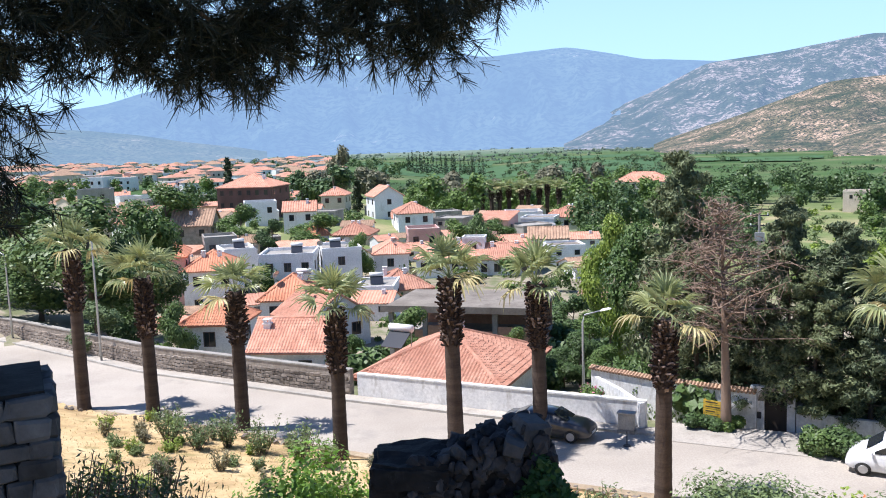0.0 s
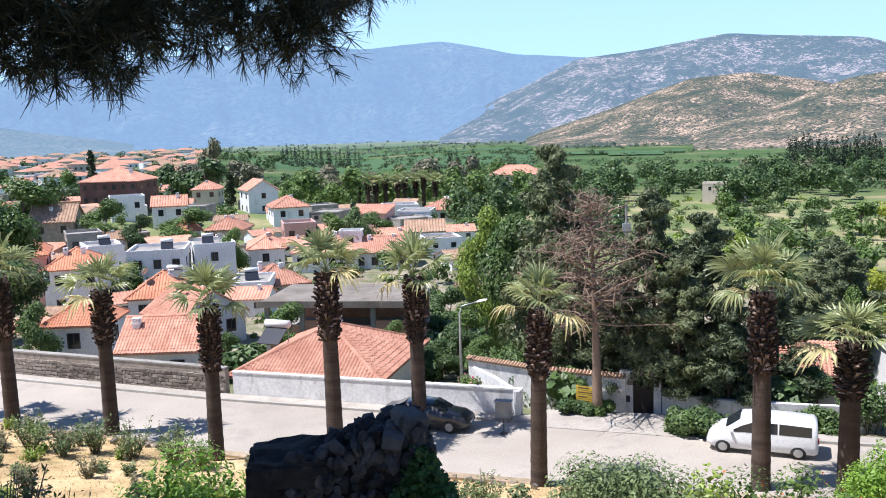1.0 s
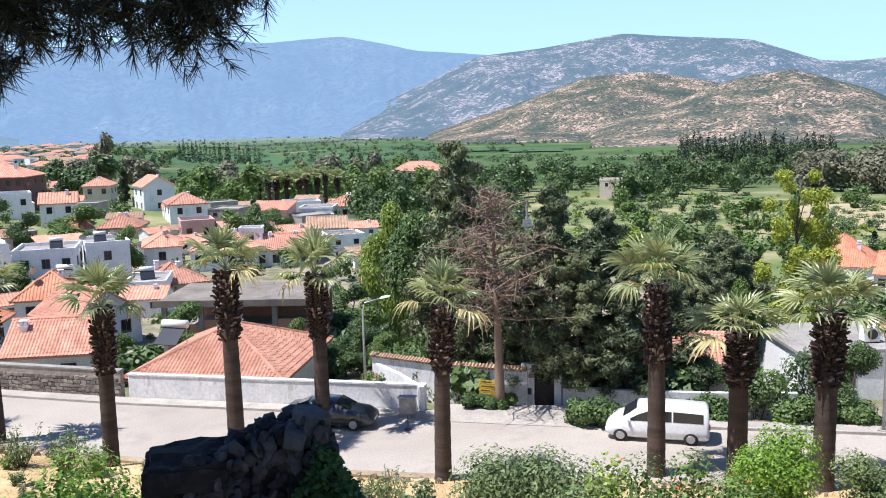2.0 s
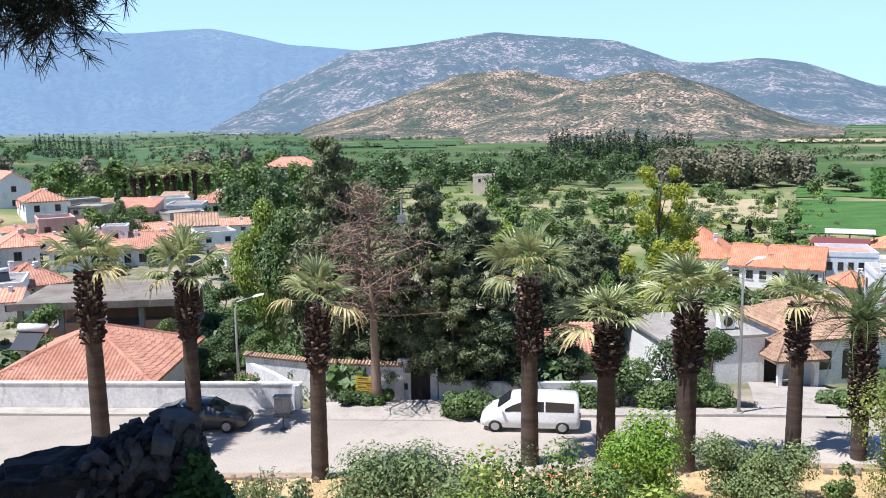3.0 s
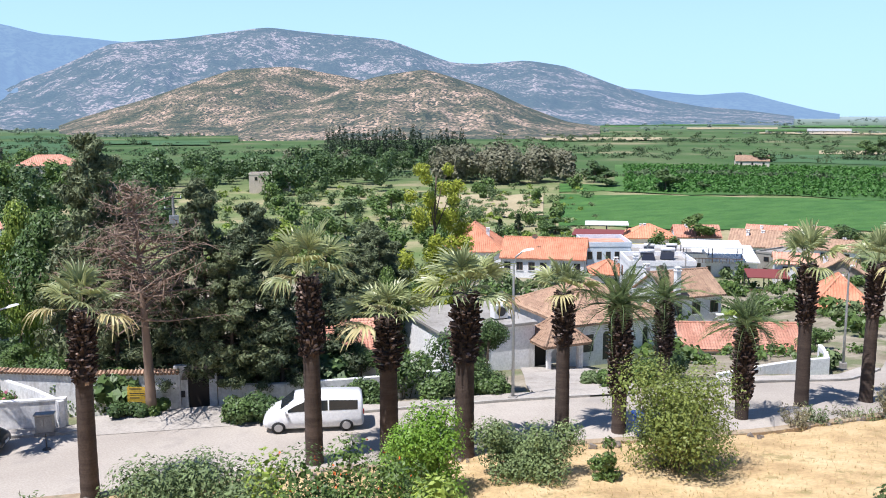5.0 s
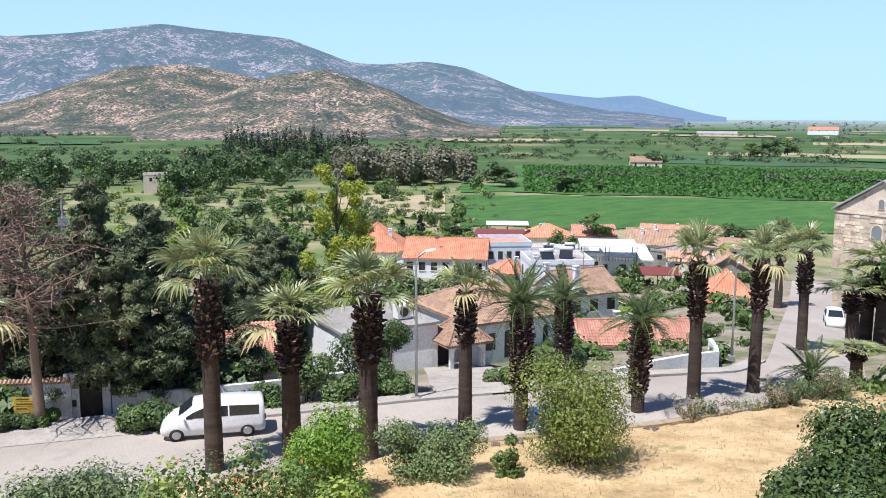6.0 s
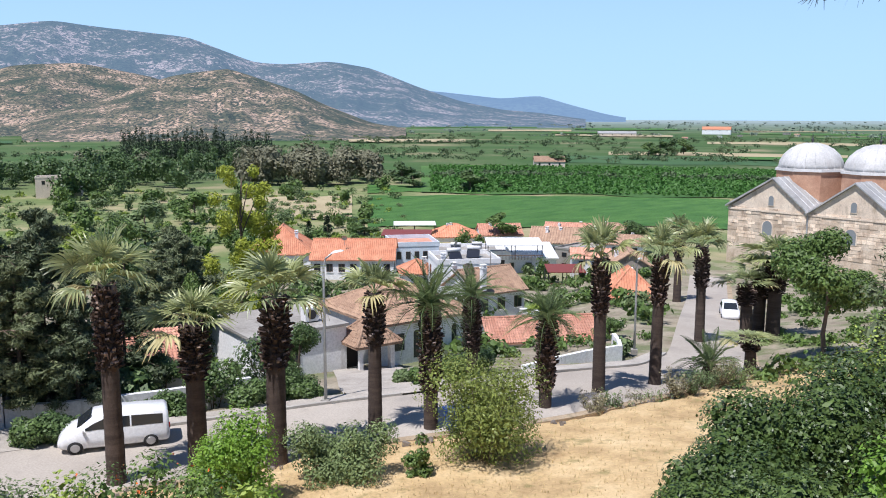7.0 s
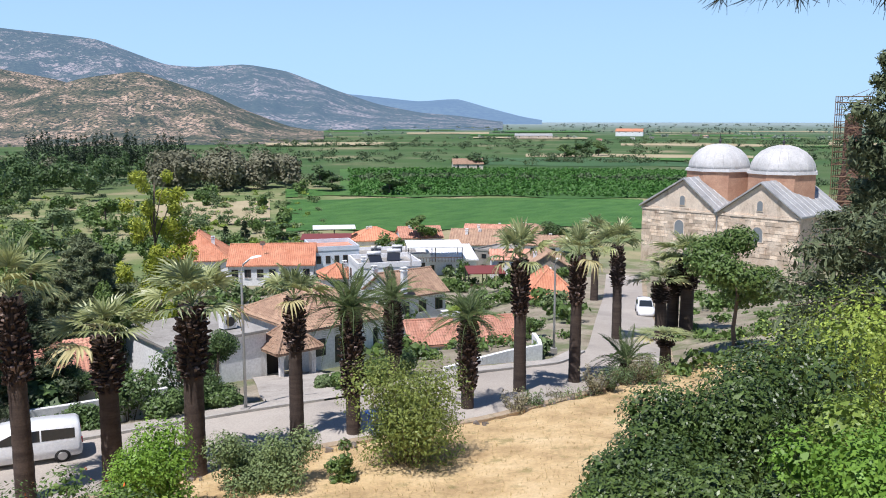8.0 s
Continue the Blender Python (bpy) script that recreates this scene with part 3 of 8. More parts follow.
def roof_part(house, kind, w, d, h, rh, over, mat, rib, row, along_x=True):
    x0, x1, y0, y1 = -w / 2 - over, w / 2 + over, -over, d + over
    zt, ze = h + rh, h - over * rh / (d / 2 + 1e-6) * (1 if kind != "shed" else 0.5)
    bm, caps = bmesh.new(), bmesh.new()
    ym = (y0 + y1) / 2
    planes = []
    if kind == "gable" and along_x:
        planes = [((x0, y0, ze), (x1, y0, ze), (x1, ym, zt), (x0, ym, zt)), ((x1, y1, ze), (x0, y1, ze), (x0, ym, zt), (x1, ym, zt))]
        lines = [((x0, ym, zt), (x1, ym, zt))]
    elif kind == "gable":
        planes = [((x0, y1, ze), (x0, y0, ze), (0, y0, zt), (0, y1, zt)), ((x1, y0, ze), (x1, y1, ze), (0, y1, zt), (0, y0, zt))]
        lines = [((0, y0, zt), (0, y1, zt))]
    elif kind == "hip":
        k = min(w, d) / 2 + over
        if w >= d:
            a, b = (x0 + k, ym, zt), (x1 - k, ym, zt)
        else:
            a, b = (0, y0 + k, zt), (0, y1 - k, zt)
        if w >= d:
            planes = [((x0, y0, ze), (x1, y0, ze), b, a), ((x1, y1, ze), (x0, y1, ze), a, b), ((x0, y1, ze), (x0, y0, ze), a, a), ((x1, y0, ze), (x1, y1, ze), b, b)]
            lines = [(a, b), ((x0, y0, ze), a), ((x0, y1, ze), a), ((x1, y0, ze), b), ((x1, y1, ze), b)]
        else:
            planes = [((x0, y0, ze), (x1, y0, ze), a, a), ((x1, y1, ze), (x0, y1, ze), b, b), ((x0, y1, ze), (x0, y0, ze), a, b), ((x1, y0, ze), (x1, y1, ze), b, a)]
            lines = [(a, b), ((x0, y0, ze), a), ((x0, y1, ze), b), ((x1, y0, ze), a), ((x1, y1, ze), b)]
    else:                                          # shed
        planes = [((x0, y0, ze), (x1, y0, ze), (x1, y1, zt), (x0, y1, zt))]
        lines = []
    for p in planes:
        roof_slope(bm, *p, rib, row)
        slab(bm, p[:3] if p[2] == p[3] else p, 0.10)
    for a, b in lines:
        up = Vector((0, 0, 0.04))
        tube(bm, [Vector(a) + up, Vector(b) + up], [0.11, 0.11], 6)
    return part("roof", bm, mat, house)


def window_part(parent, x, y, z, w, h, mat=None, side=0, sill=True):
    """A framed window on the front (side 0, facing -y), or an end wall (side 1: +x, side -1: -x); x, y: the middle on the wall's face."""
    m = pose(x, y, z) if side == 0 else pose(x, y, z, 0, 0, 90 * side)
    t = 0.07
    bm = bmesh.new()
    loops = []
    for dx, y in ((0, 0.02), (0, -0.05), (t, -0.05), (t, 0.02)):
        loops.append([bm.verts.new(p) for p in ((-w / 2 + dx, y, dx), (w / 2 - dx, y, dx), (w / 2 - dx, y, h - dx), (-w / 2 + dx, y, h - dx))])
    for a, b in zip(loops, loops[1:]):
        for k in range(4):
            bm.faces.new((a[k], a[(k + 1) % 4], b[(k + 1) % 4], b[k]))
    win = part("window", bm, mat or M["frame"], parent)
    win.matrix_basis = m
    if sill:
        bm = bmesh.new()
        box(bm, -w / 2 - 0.08, -0.12, -0.07, w / 2 + 0.08, 0.02, 0.0)
        part("sill", bm, M["white"], win)
        bm = bmesh.new()
        box(bm, -0.025, -0.035, t, 0.025, 0.0, h - t)
        part("mullion", bm, mat or M["frame"], win)
    bm = bmesh.new()
    box(bm, -w / 2 + t, -0.015, t, w / 2 - t, 0.01, h - t)
    part("pane", bm, M["glass"], win)
    return win


def chimney_part(house, x, y, z, h, mat, w=0.5):
    bm = bmesh.new()
    box(bm, -w / 2, -w / 2, -0.8, w / 2, w / 2, h)
    box(bm, -w / 2 - 0.07, -w / 2 - 0.07, h, w / 2 + 0.07, w / 2 + 0.07, h + 0.08)
    for sx in (-1, 1):
        for sy in (-1, 1):
            box(bm, sx * w * 0.36 - 0.06, sy * w * 0.36 - 0.06, h + 0.08, sx * w * 0.36 + 0.06, sy * w * 0.36 + 0.06, h + 0.32)
    box(bm, -w / 2 - 0.05, -w / 2 - 0.05, h + 0.32, w / 2 + 0.05, w / 2 + 0.05, h + 0.40)
    c = part("chimney", bm, mat, house)
    c.location = (x, y, z)
    return c


def tank_part(house, x, y, z, turn=0.0):
    """A solar water heater: slanted dark collector, white drum, metal stand."""
    bm = bmesh.new()
    box(bm, -0.8, -0.03, 0, 0.8, 0.03, 1.5, pose(0, 0.2, 0.1, -55))
    c = part("solar_panel", bm, M["collector"], house, "dark solar collector")
    c.matrix_basis = pose(x, y, z, 0, 0, turn)
    bm = bmesh.new()
    tube(bm, [(-0.85, 1.45, 1.15), (0.85, 1.45, 1.15)], [0.26, 0.26], 12)
    c = part("water_tank", bm, M["whiteframe"], house, "white hot-water drum", True)
    c.matrix_basis = pose(x, y, z, 0, 0, turn)
    for sx in (-0.8, 0.8):
        bm = bmesh.new()
        tube(bm, [(sx * 0.95, 1.45, 0), (sx * 0.95, 1.45, 0.95)], [0.03, 0.03], 5)
        c = part("tank_leg", bm, M["metal"], house)
        c.matrix_basis = pose(x, y, z, 0, 0, turn)


def house(az, dist, w, d, eave, turn, kind, rh, wall, roof, label, floors=2, wins=None, over=0.35, ridge_x=True, chimneys=(), tanks=(), ends=True, name="house", frame_mat=None):
    """A house whose front wall's middle stands at (az, dist); its eave is at height eave; turn: degrees by which it is turned from facing the hill."""
    x, y = at(az, dist)
    base = ground_z(x, y) - 1.2
    bx, by = at(az, dist + d)
    base = min(base, ground_z(bx, by) - 0.5)
    h = eave - base
    e = new(name)
    e.matrix_basis = pose(x, y, base, 0, 0, -az + turn)
    tagged(e, label, "house", "houses of the village")
    bm = bmesh.new()
    vs = box(bm, -w / 2, 0, 0, w / 2, d, h)
    if kind == "gable":
        pts = ((-w / 2, d / 2), (w / 2, d / 2)) if ridge_x else ((0, 0), (0, d))
        for k, (px, py) in enumerate(pts):
            a = (bm.verts.new((px, 0, h)), bm.verts.new((px, d, h)), bm.verts.new((px, py, h + rh - 0.05))) if ridge_x else (bm.verts.new((-w / 2, py, h)), bm.verts.new((w / 2, py, h)), bm.verts.new((0, py, h + rh - 0.05)))
            bm.faces.new(a)
    if kind == "shed":
        for px in (-w / 2, w / 2):
            bm.faces.new((bm.verts.new((px, 0, h)), bm.verts.new((px, d, h)), bm.verts.new((px, d, h + rh - 0.05))))
        bm.faces.new((bm.verts.new((-w / 2, d, h)), bm.verts.new((w / 2, d, h)), bm.verts.new((w / 2, d, h + rh - 0.05)), bm.verts.new((-w / 2, d, h + rh - 0.05))))
    part("wall", bm, M[wall], e)
    if kind == "flat":
        bm = bmesh.new()
        for b in ((-w / 2 - 0.08, -0.08, h, w / 2 + 0.08, 0.14, h + rh), (-w / 2 - 0.08, d - 0.14, h, w / 2 + 0.08, d + 0.08, h + rh), (-w / 2 - 0.08, 0.14, h, -w / 2 + 0.14, d - 0.14, h + rh), (w / 2 - 0.14, 0.14, h, w / 2 + 0.08, d - 0.14, h + rh)):
            box(bm, *b)
        part("parapet", bm, M[wall], e)
        bm = bmesh.new()
        box(bm, -w / 2 + 0.14, 0.14, h, w / 2 - 0.14, d - 0.14, h + 0.06)
        part("roof", bm, M[roof], e)
    else:
        rib = 0.22 if dist < 90 else 0.30 if dist < 150 else 0.5
        roof_part(e, kind, w, d, h, rh, over, M[roof], rib, 0.36 if dist < 90 else 0, ridge_x)
    n = wins if wins is not None else max(1, int(w / 2.6))
    ww, wh = min(1.0, w / (n + 1) * 0.62), 1.25
    for f in range(floors):
        z = h - 2.05 - 2.9 * f
        if z < 0.4:
            break
        for i in range(n):
            window_part(e, (i + 0.5) * w / n - w / 2 + 0.15 * math.sin(7 * i + w), 0, z, ww, wh, frame_mat, 0, dist < 140)
        if ends and d > 3:
            for i in range(max(1, int(d / 3.5))):
                k = max(1, int(d / 3.5))
                window_part(e, w / 2, (i + 0.5) * d / k, z, 0.9, wh, frame_mat, 1, dist < 100)
                window_part(e, -w / 2, (i + 0.5) * d / k, z, 0.9, wh, frame_mat, -1, dist < 100)
    if not chimneys and kind in ("hip", "gable") and dist < 240:
        chimneys = [(random.uniform(-0.5, 0.5), random.uniform(0.3, 0.7), random.uniform(0.5, 0.9)) for _ in range(2 if w > 6.5 else 1)]
    for cx, cy, ch in chimneys:
        chimney_part(e, cx * w / 2, cy * d, h + (rh if kind != "flat" else 0) * 0.55, ch, M["white"])
    for tx, ty in tanks:
        tank_part(e, tx * w / 2, ty * d, h + (0.06 if kind == "flat" else rh * 0.5), random.uniform(-20, 20))
    return e
# az, dist, width, depth, eave, turn, roof kind, ridge height, wall, roof, label
house(-10.5, 63, 5.4, 6, 0.6, -18, "gable", 1.7, "white", "tile", "low white house with a red tiled roof below the wall", floors=1, chimneys=[(-0.75, 0.35, 0.5)])
house(-15.2, 74, 4.8, 5, 0.9, -20, "hip", 1.5, "white", "tilebright", "small white house with a hipped orange tile roof", floors=1)
house(-7.0, 82, 6.8, 6.5, -0.9, 30, "gable", 2.2, "paleblue", "tile", "pale blue house with a red tiled gable roof", ridge_x=False, wins=2)
house(-10.2, 92, 6.0, 7, -0.6, -10, "hip", 2.0, "white", "tilebright", "white house with an orange tile roof", tanks=[(0.2, 0.5)])
house(0.3, 129, 9.5, 9, -1.9, -6, "hip", 2.2, "white", "tile", "large white house with a hipped red tile roof", wins=4)
house(2.0, 133, 3.4, 3.2, 0.2, -6, "flat", 0.3, "white", "concrete", "white stair tower with a small terrace", wins=1, ends=False)
house(4.0, 130, 8.6, 8, -2.5, -6, "gable", 1.8, "white", "tile", "lower white wing with a red tile roof and roof boxes", wins=4, chimneys=[(-0.5, 0.4, 0.8), (0.35, 0.5, 0.8)])
house(-3.4, 132, 5.2, 9, -1.4, 0, "hip", 1.4, "white", "tile", "narrow white house with a red roof", wins=1)
house(-10.2, 122, 7.4, 8, 0.0, -8, "flat", 0.5, "white", "concrete", "white flat-roofed house with a balcony", wins=3, tanks=[(0.3, 0.4)])
house(-6.6, 126, 5.6, 8, 0.0, 6, "flat", 0.5, "white", "concrete", "white flat-roofed village house", wins=1, tanks=[(-0.2, 0.4)])
house(-15.0, 112, 6.6, 8, 0.3, -8, "hip", 1.9, "white", "tilebright", "white house with an orange hipped roof and two chimneys", wins=2, chimneys=[(-0.3, 0.3, 0.7), (0.3, 0.3, 0.7)])
house(-17.6, 116, 4.6, 8, 1.8, -6, "hip", 1.7, "pink", "tilebright", "pink house with an orange roof", wins=1)
house(-16.0, 165, 7.2, 10, 1.6, -12, "gable", 2.6, "rubble", "tileold", "old stone house with a grey tile roof", wins=2)
house(-18.4, 172, 6.4, 10, 1.9, 24, "gable", 2.8, "white", "tile", "white gabled house with a red roof", ridge_x=False, wins=1)
house(-14.2, 150, 5.2, 7, 0.2, 4, "flat", 0.5, "concrete", "concrete", "unfinished grey concrete house", wins=2)
house(-12.6, 215, 13.5, 13, 6.0, -22, "hip", 2.8, "brownwall", "tile", "large three-storey brown brick building with a tiled roof", floors=3, wins=6)
house(-3.4, 205, 6.8, 9, 3.0, 14, "gable", 2.2, "white", "tile", "white gabled house among the trees", ridge_x=False, wins=1)
house(-1.7, 180, 7.2, 9, 0.8, 8, "hip", 1.9, "white", "tile", "white house with a red tiled roof", wins=2)
house(-1.2, 158, 5.6, 7, -1.0, 5, "flat", 0.6, "pink", "concrete", "pink house with a terrace", wins=2)
house(-7.0, 225, 6.2, 8, 2.6, -12, "hip", 1.8, "cream", "tile", "cream house with a red roof", wins=2)
house(5.4, 195, 7.8, 8, -1.6, 5, "flat", 0.6, "white", "concrete", "white flat-roofed village house", wins=3)
house(8.1, 190, 9.6, 9, -1.8, -8, "hip", 2.0, "white", "tile", "white house with a red tiled roof", wins=3, tanks=[(0, 0.4)])
house(10.6, 97, 7.0, 8, -2.5, -30, "gable", 2.2, "cream", "tileold", "house with a brown tile roof and white chimneys", chimneys=[(-0.3, 0.3, 0.7), (0.5, 0.4, 0.7)])
house(10.9, 145, 5.0, 7, -5.0, 10, "flat", 0.4, "white", "concrete", "white flat-roofed village house")
house(12.8, 290, 17, 10, 0.2, -10, "hip", 2.8, "cream", "tile", "long cream building with a red roof among trees", wins=7)
house(-8.2, 160, 4.6, 7, -0.8, 4, "hip", 1.8, "white", "tilebright", "white house with an orange roof")
house(-6.0, 165, 7.0, 8, -1.6, -14, "hip", 1.9, "cream", "tile", "cream house with a red roof")
house(-5.4, 140, 5.0, 8, -3.0, 18, "gable", 1.9, "white", "tileold", "white house with a weathered roof", ridge_x=False)
house(4.4, 148, 10.5, 8, -3.4, 8, "gable", 2.0, "white", "tile", "long white house with a red roof", chimneys=[(-0.5, 0.4, 0.6), (0.5, 0.4, 0.6)])
house(-2.6, 110, 7.0, 8, -3.2, 12, "hip", 1.9, "cream", "tile", "cream house with a red roof")
house(-4.6, 104, 4.5, 7, -2.2, -8, "flat", 0.4, "white", "concrete", "small white flat-roofed house", tanks=[(0, 0.4)])
house(-13.0, 132, 4.8, 7, 0.0, 10, "flat", 0.5, "white", "concrete", "white flat-roofed house with roof clutter", tanks=[(0.2, 0.5)])
# down to the right
house(43.5, 132, 12.4, 9, -6.6, -6, "gable", 2.4, "white", "tilebright", "long white two-storey house with an orange tiled roof", wins=7)
house(38.9, 136, 9.0, 12, -6.2, -4, "hip", 3.6, "white", "tilebright", "white house with a steep orange hipped roof and small chimneys", wins=3, chimneys=[(-0.4, 0.3, 0.7), (0.5, 0.3, 0.7)])
house(53.3, 90, 6.2, 6.0, -3.0, 36, "gable", 1.9, "white", "tileold", "white house with a weathered tile roof and white chimneys", wins=3, chimneys=[(-0.8, -0.06, 1.5), (-0.75, 0.9, 0.9)])
house(51.2, 104, 7.6, 7, -2.7, 12, "flat", 0.6, "white", "concrete", "white cubic house with a roof terrace", wins=2, tanks=[(-0.3, 0.3), (0.3, 0.5)], chimneys=[(-0.8, 0.1, 0.9)])
house(51.5, 140, 11.5, 9, -7.4, 4, "flat", 0.6, "white", "concrete", "white block with solar panels on a flat roof", wins=4, tanks=[(-0.5, 0.3), (0.1, 0.4)])
house(55.1, 142, 9.0, 9, -8.0, 8, "shed", 1.2, "white", "whiteframe", "white house with a bright sheet-metal roof", wins=3)
house(47.7, 140, 7.4, 9, -6.0, 10, "flat", 0.7, "paleblue", "tile", "restaurant building with a red roof terrace", wins=5)
house(50.3, 185, 10, 9, -10.6, 6, "hip", 2.2, "white", "tilebright", "white house with an orange roof")
house(47.9, 112, 4.4, 5, -5.2, 6, "hip", 1.3, "white", "tilebright", "small white house with an orange roof", wins=1)
house(56.3, 71, 9.0, 5, -3.2, 16, "gable", 1.3, "white", "tile", "low white house with a red tile roof beside the road", floors=1, wins=2)
house(61.9, 97, 5.6, 7, -4.6, 10, "hip", 2.6, "rubble", "tilebright", "stone house with a bright orange hipped roof", floors=1)
house(61.6, 120, 6.4, 8, -5.4, 6, "gable", 2.0, "rubble", "tileold", "old house with a faded tile roof", ridge_x=False)
house(56.8, 160, 9.5, 9, -8.0, -6, "gable", 2.2, "white", "tileold", "white house with a faded brown roof")
house(60.2, 175, 13, 9, -8.8, 4, "hip", 2.2, "cream", "tileold", "row of old houses with faded roofs", wins=5)
house(53.3, 190, 9, 8, -10.8, 10, "gable", 1.9, "white", "tile", "white house with a red tiled roof")
house(57.6, 195, 11, 8, -11.0, -8, "gable", 1.9, "cream", "tile", "cream house with a red roof")
# ---- plants ----
def leaves(centres, size, rng, spread=0.45, up=0.3, aspect=0.55, outward=None):
    """Leaf quads round the given points: bent kites of the given size, turned every way with a bias outward and up."""
    n = len(centres)
    nrm = rng.normal(size=(n, 3))
    if outward is not None:
        nrm = nrm * spread + outward * 0.8
    nrm[:, 2] += up
    nrm /= np.linalg.norm(nrm, axis=1)[:, None]
    t = np.cross(nrm, rng.normal(size=(n, 3)))
    t /= np.linalg.norm(t, axis=1)[:, None] + 1e-9
    b = np.cross(nrm, t)
    s = size * rng.uniform(0.6, 1.35, (n, 1))
    c = centres
    return np.stack([c - t * s, c + b * s * aspect - nrm * s * 0.15, c + t * s, c - b * s * aspect - nrm * s * 0.15], 1)


def ball_points(rng, n, centre, radii, shell=0.55):
    d = rng.normal(size=(n, 3))
    d /= np.linalg.norm(d, axis=1)[:, None]
    r = shell + (1 - shell) * rng.random((n, 1)) ** 0.5
    return np.asarray(centre) + d * r * np.asarray(radii), d


def crown_quads(rng, blobs, count, size, up=0.3, shell=0.5, aspect=0.55, core=0.0):
    """Leaves on the outside of each clump; core: the share of broader leaves that fill its inside."""
    vol = np.array([b[1][0] * b[1][1] + b[1][2] * b[1][0] for b in blobs])
    out = []
    for b, k in zip(blobs, vol / vol.sum()):
        n = max(4, int(count * k))
        p, d = ball_points(rng, n, b[0], b[1], shell)
        out.append(leaves(p, size, rng, up=up, outward=d, aspect=aspect, spread=0.35))
        if core:
            p, d = ball_points(rng, max(3, int(n * core)), b[0], [v * 0.6 for v in b[1]], 0.2)
            out.append(leaves(p, size * 1.7, rng, up=0.1, outward=d, aspect=max(0.4, aspect)))
    return np.concatenate(out)


def thing(name, label, category, group="", kind=""):
    return tagged(new(name), label, category, group, kind)


def limbs(bm, base, top, r0, ends, rng, sides=8, branches=None):
    """A trunk that bends a little and limbs that run out from it to the given ends."""
    base, top = np.array(base, float), np.array(top, float)
    n = 7
    pts = [base + (top - base) * i / (n - 1) + np.array([*rng.normal(0, 0.012 * (top[2] - base[2]), 2), 0]) * (0 < i) for i in range(n)]
    rad = [r0 * (1.25 if i == 0 else 1) * (1 - 0.75 * i / (n - 1)) for i in range(n)]
    tube(bm, pts, rad, sides)
    for e in ends:
        e = np.array(e, float)
        f = np.clip((e[2] - base[2]) / (top[2] - base[2] + 1e-6) * 0.75, 0.15, 0.9)
        s = base + (top - base) * f
        m = (s + e) / 2 + np.array([0, 0, 0.12 * np.linalg.norm(e - s)])
        r = r0 * (1 - 0.75 * f) * 0.5
        tube(bm if branches is None else branches, [s, m, e], [r, r * 0.7, r * 0.25], 5)


def broad_tree(h, w, seed, mat, count, size, label, clear=0.25, name="tree", blobs=26, category="tree", bark="bark", up=0.3):
    rng = np.random.default_rng(seed)
    e = thing(name, label, category, "trees")
    bl = []
    for i in range(blobs):
        a, z = i * 2.4 + rng.uniform(-0.5, 0.5), ((i * 0.618) % 1.0) ** 0.8
        rr = w / 2 * math.sqrt(max(0.05, 1 - (2 * z - 0.85) ** 2)) * rng.uniform(0.45, 0.8)
        s = w * rng.uniform(0.13, 0.22)
        bl.append(((rr * math.cos(a), rr * math.sin(a), h * clear + (h * (1 - clear) - s) * z + 0.15 * h * 0.3), (s, s * rng.uniform(0.8, 1.2), s * rng.uniform(0.65, 0.95))))
    bm = bmesh.new()
    limbs(bm, (0, 0, -0.4), (0, 0, h * 0.72), max(0.05, h * 0.022), [b[0] for b in bl[:9]], rng)
    part("trunk", bm, M[bark], e, smooth=True)
    put("crown", mesh_quads("crown", crown_quads(rng, bl, count, size, up, 0.72, core=0.22)), M[mat], e)
    return e


def column_tree(h, w, seed, mat, count, size, label, name="cypress", clear=0.06, ragged=0.25, taper=0.75, tall=2.1, clumps=60):
    """A narrow upright tree made of many small upright clumps."""
    rng = np.random.default_rng(seed)
    e = thing(name, label, "tree", "trees")
    bl = []
    for i in range(clumps):
        z = rng.uniform(0, 1) ** 0.85
        r = w / 2 * (min(1, 0.4 + 4 * z) * (1 - taper * z ** 1.6)) * (1 + rng.normal(0, ragged))
        a = rng.uniform(0, 2 * math.pi)
        s = w * 0.15 * (1.15 - 0.6 * z)
        bl.append(((0.7 * r * math.cos(a), 0.7 * r * math.sin(a), h * clear + h * (0.97 - clear) * z), (s, s, s * tall)))
    bm, tw = bmesh.new(), bmesh.new()
    limbs(bm, (0, 0, -0.4), (0, 0, h * 0.93), h * 0.016, [b[0] for b in bl[:8]], rng, branches=tw)
    part("trunk", bm, M["bark"], e, smooth=True)
    tagged(part("branchwork", tw, M["bark"], e), kind="stuff")
    put("crown", mesh_quads("crown", crown_quads(rng, bl, count, size, 0.1, 0.5, 0.35, core=0.12)), M[mat], e)
    return e


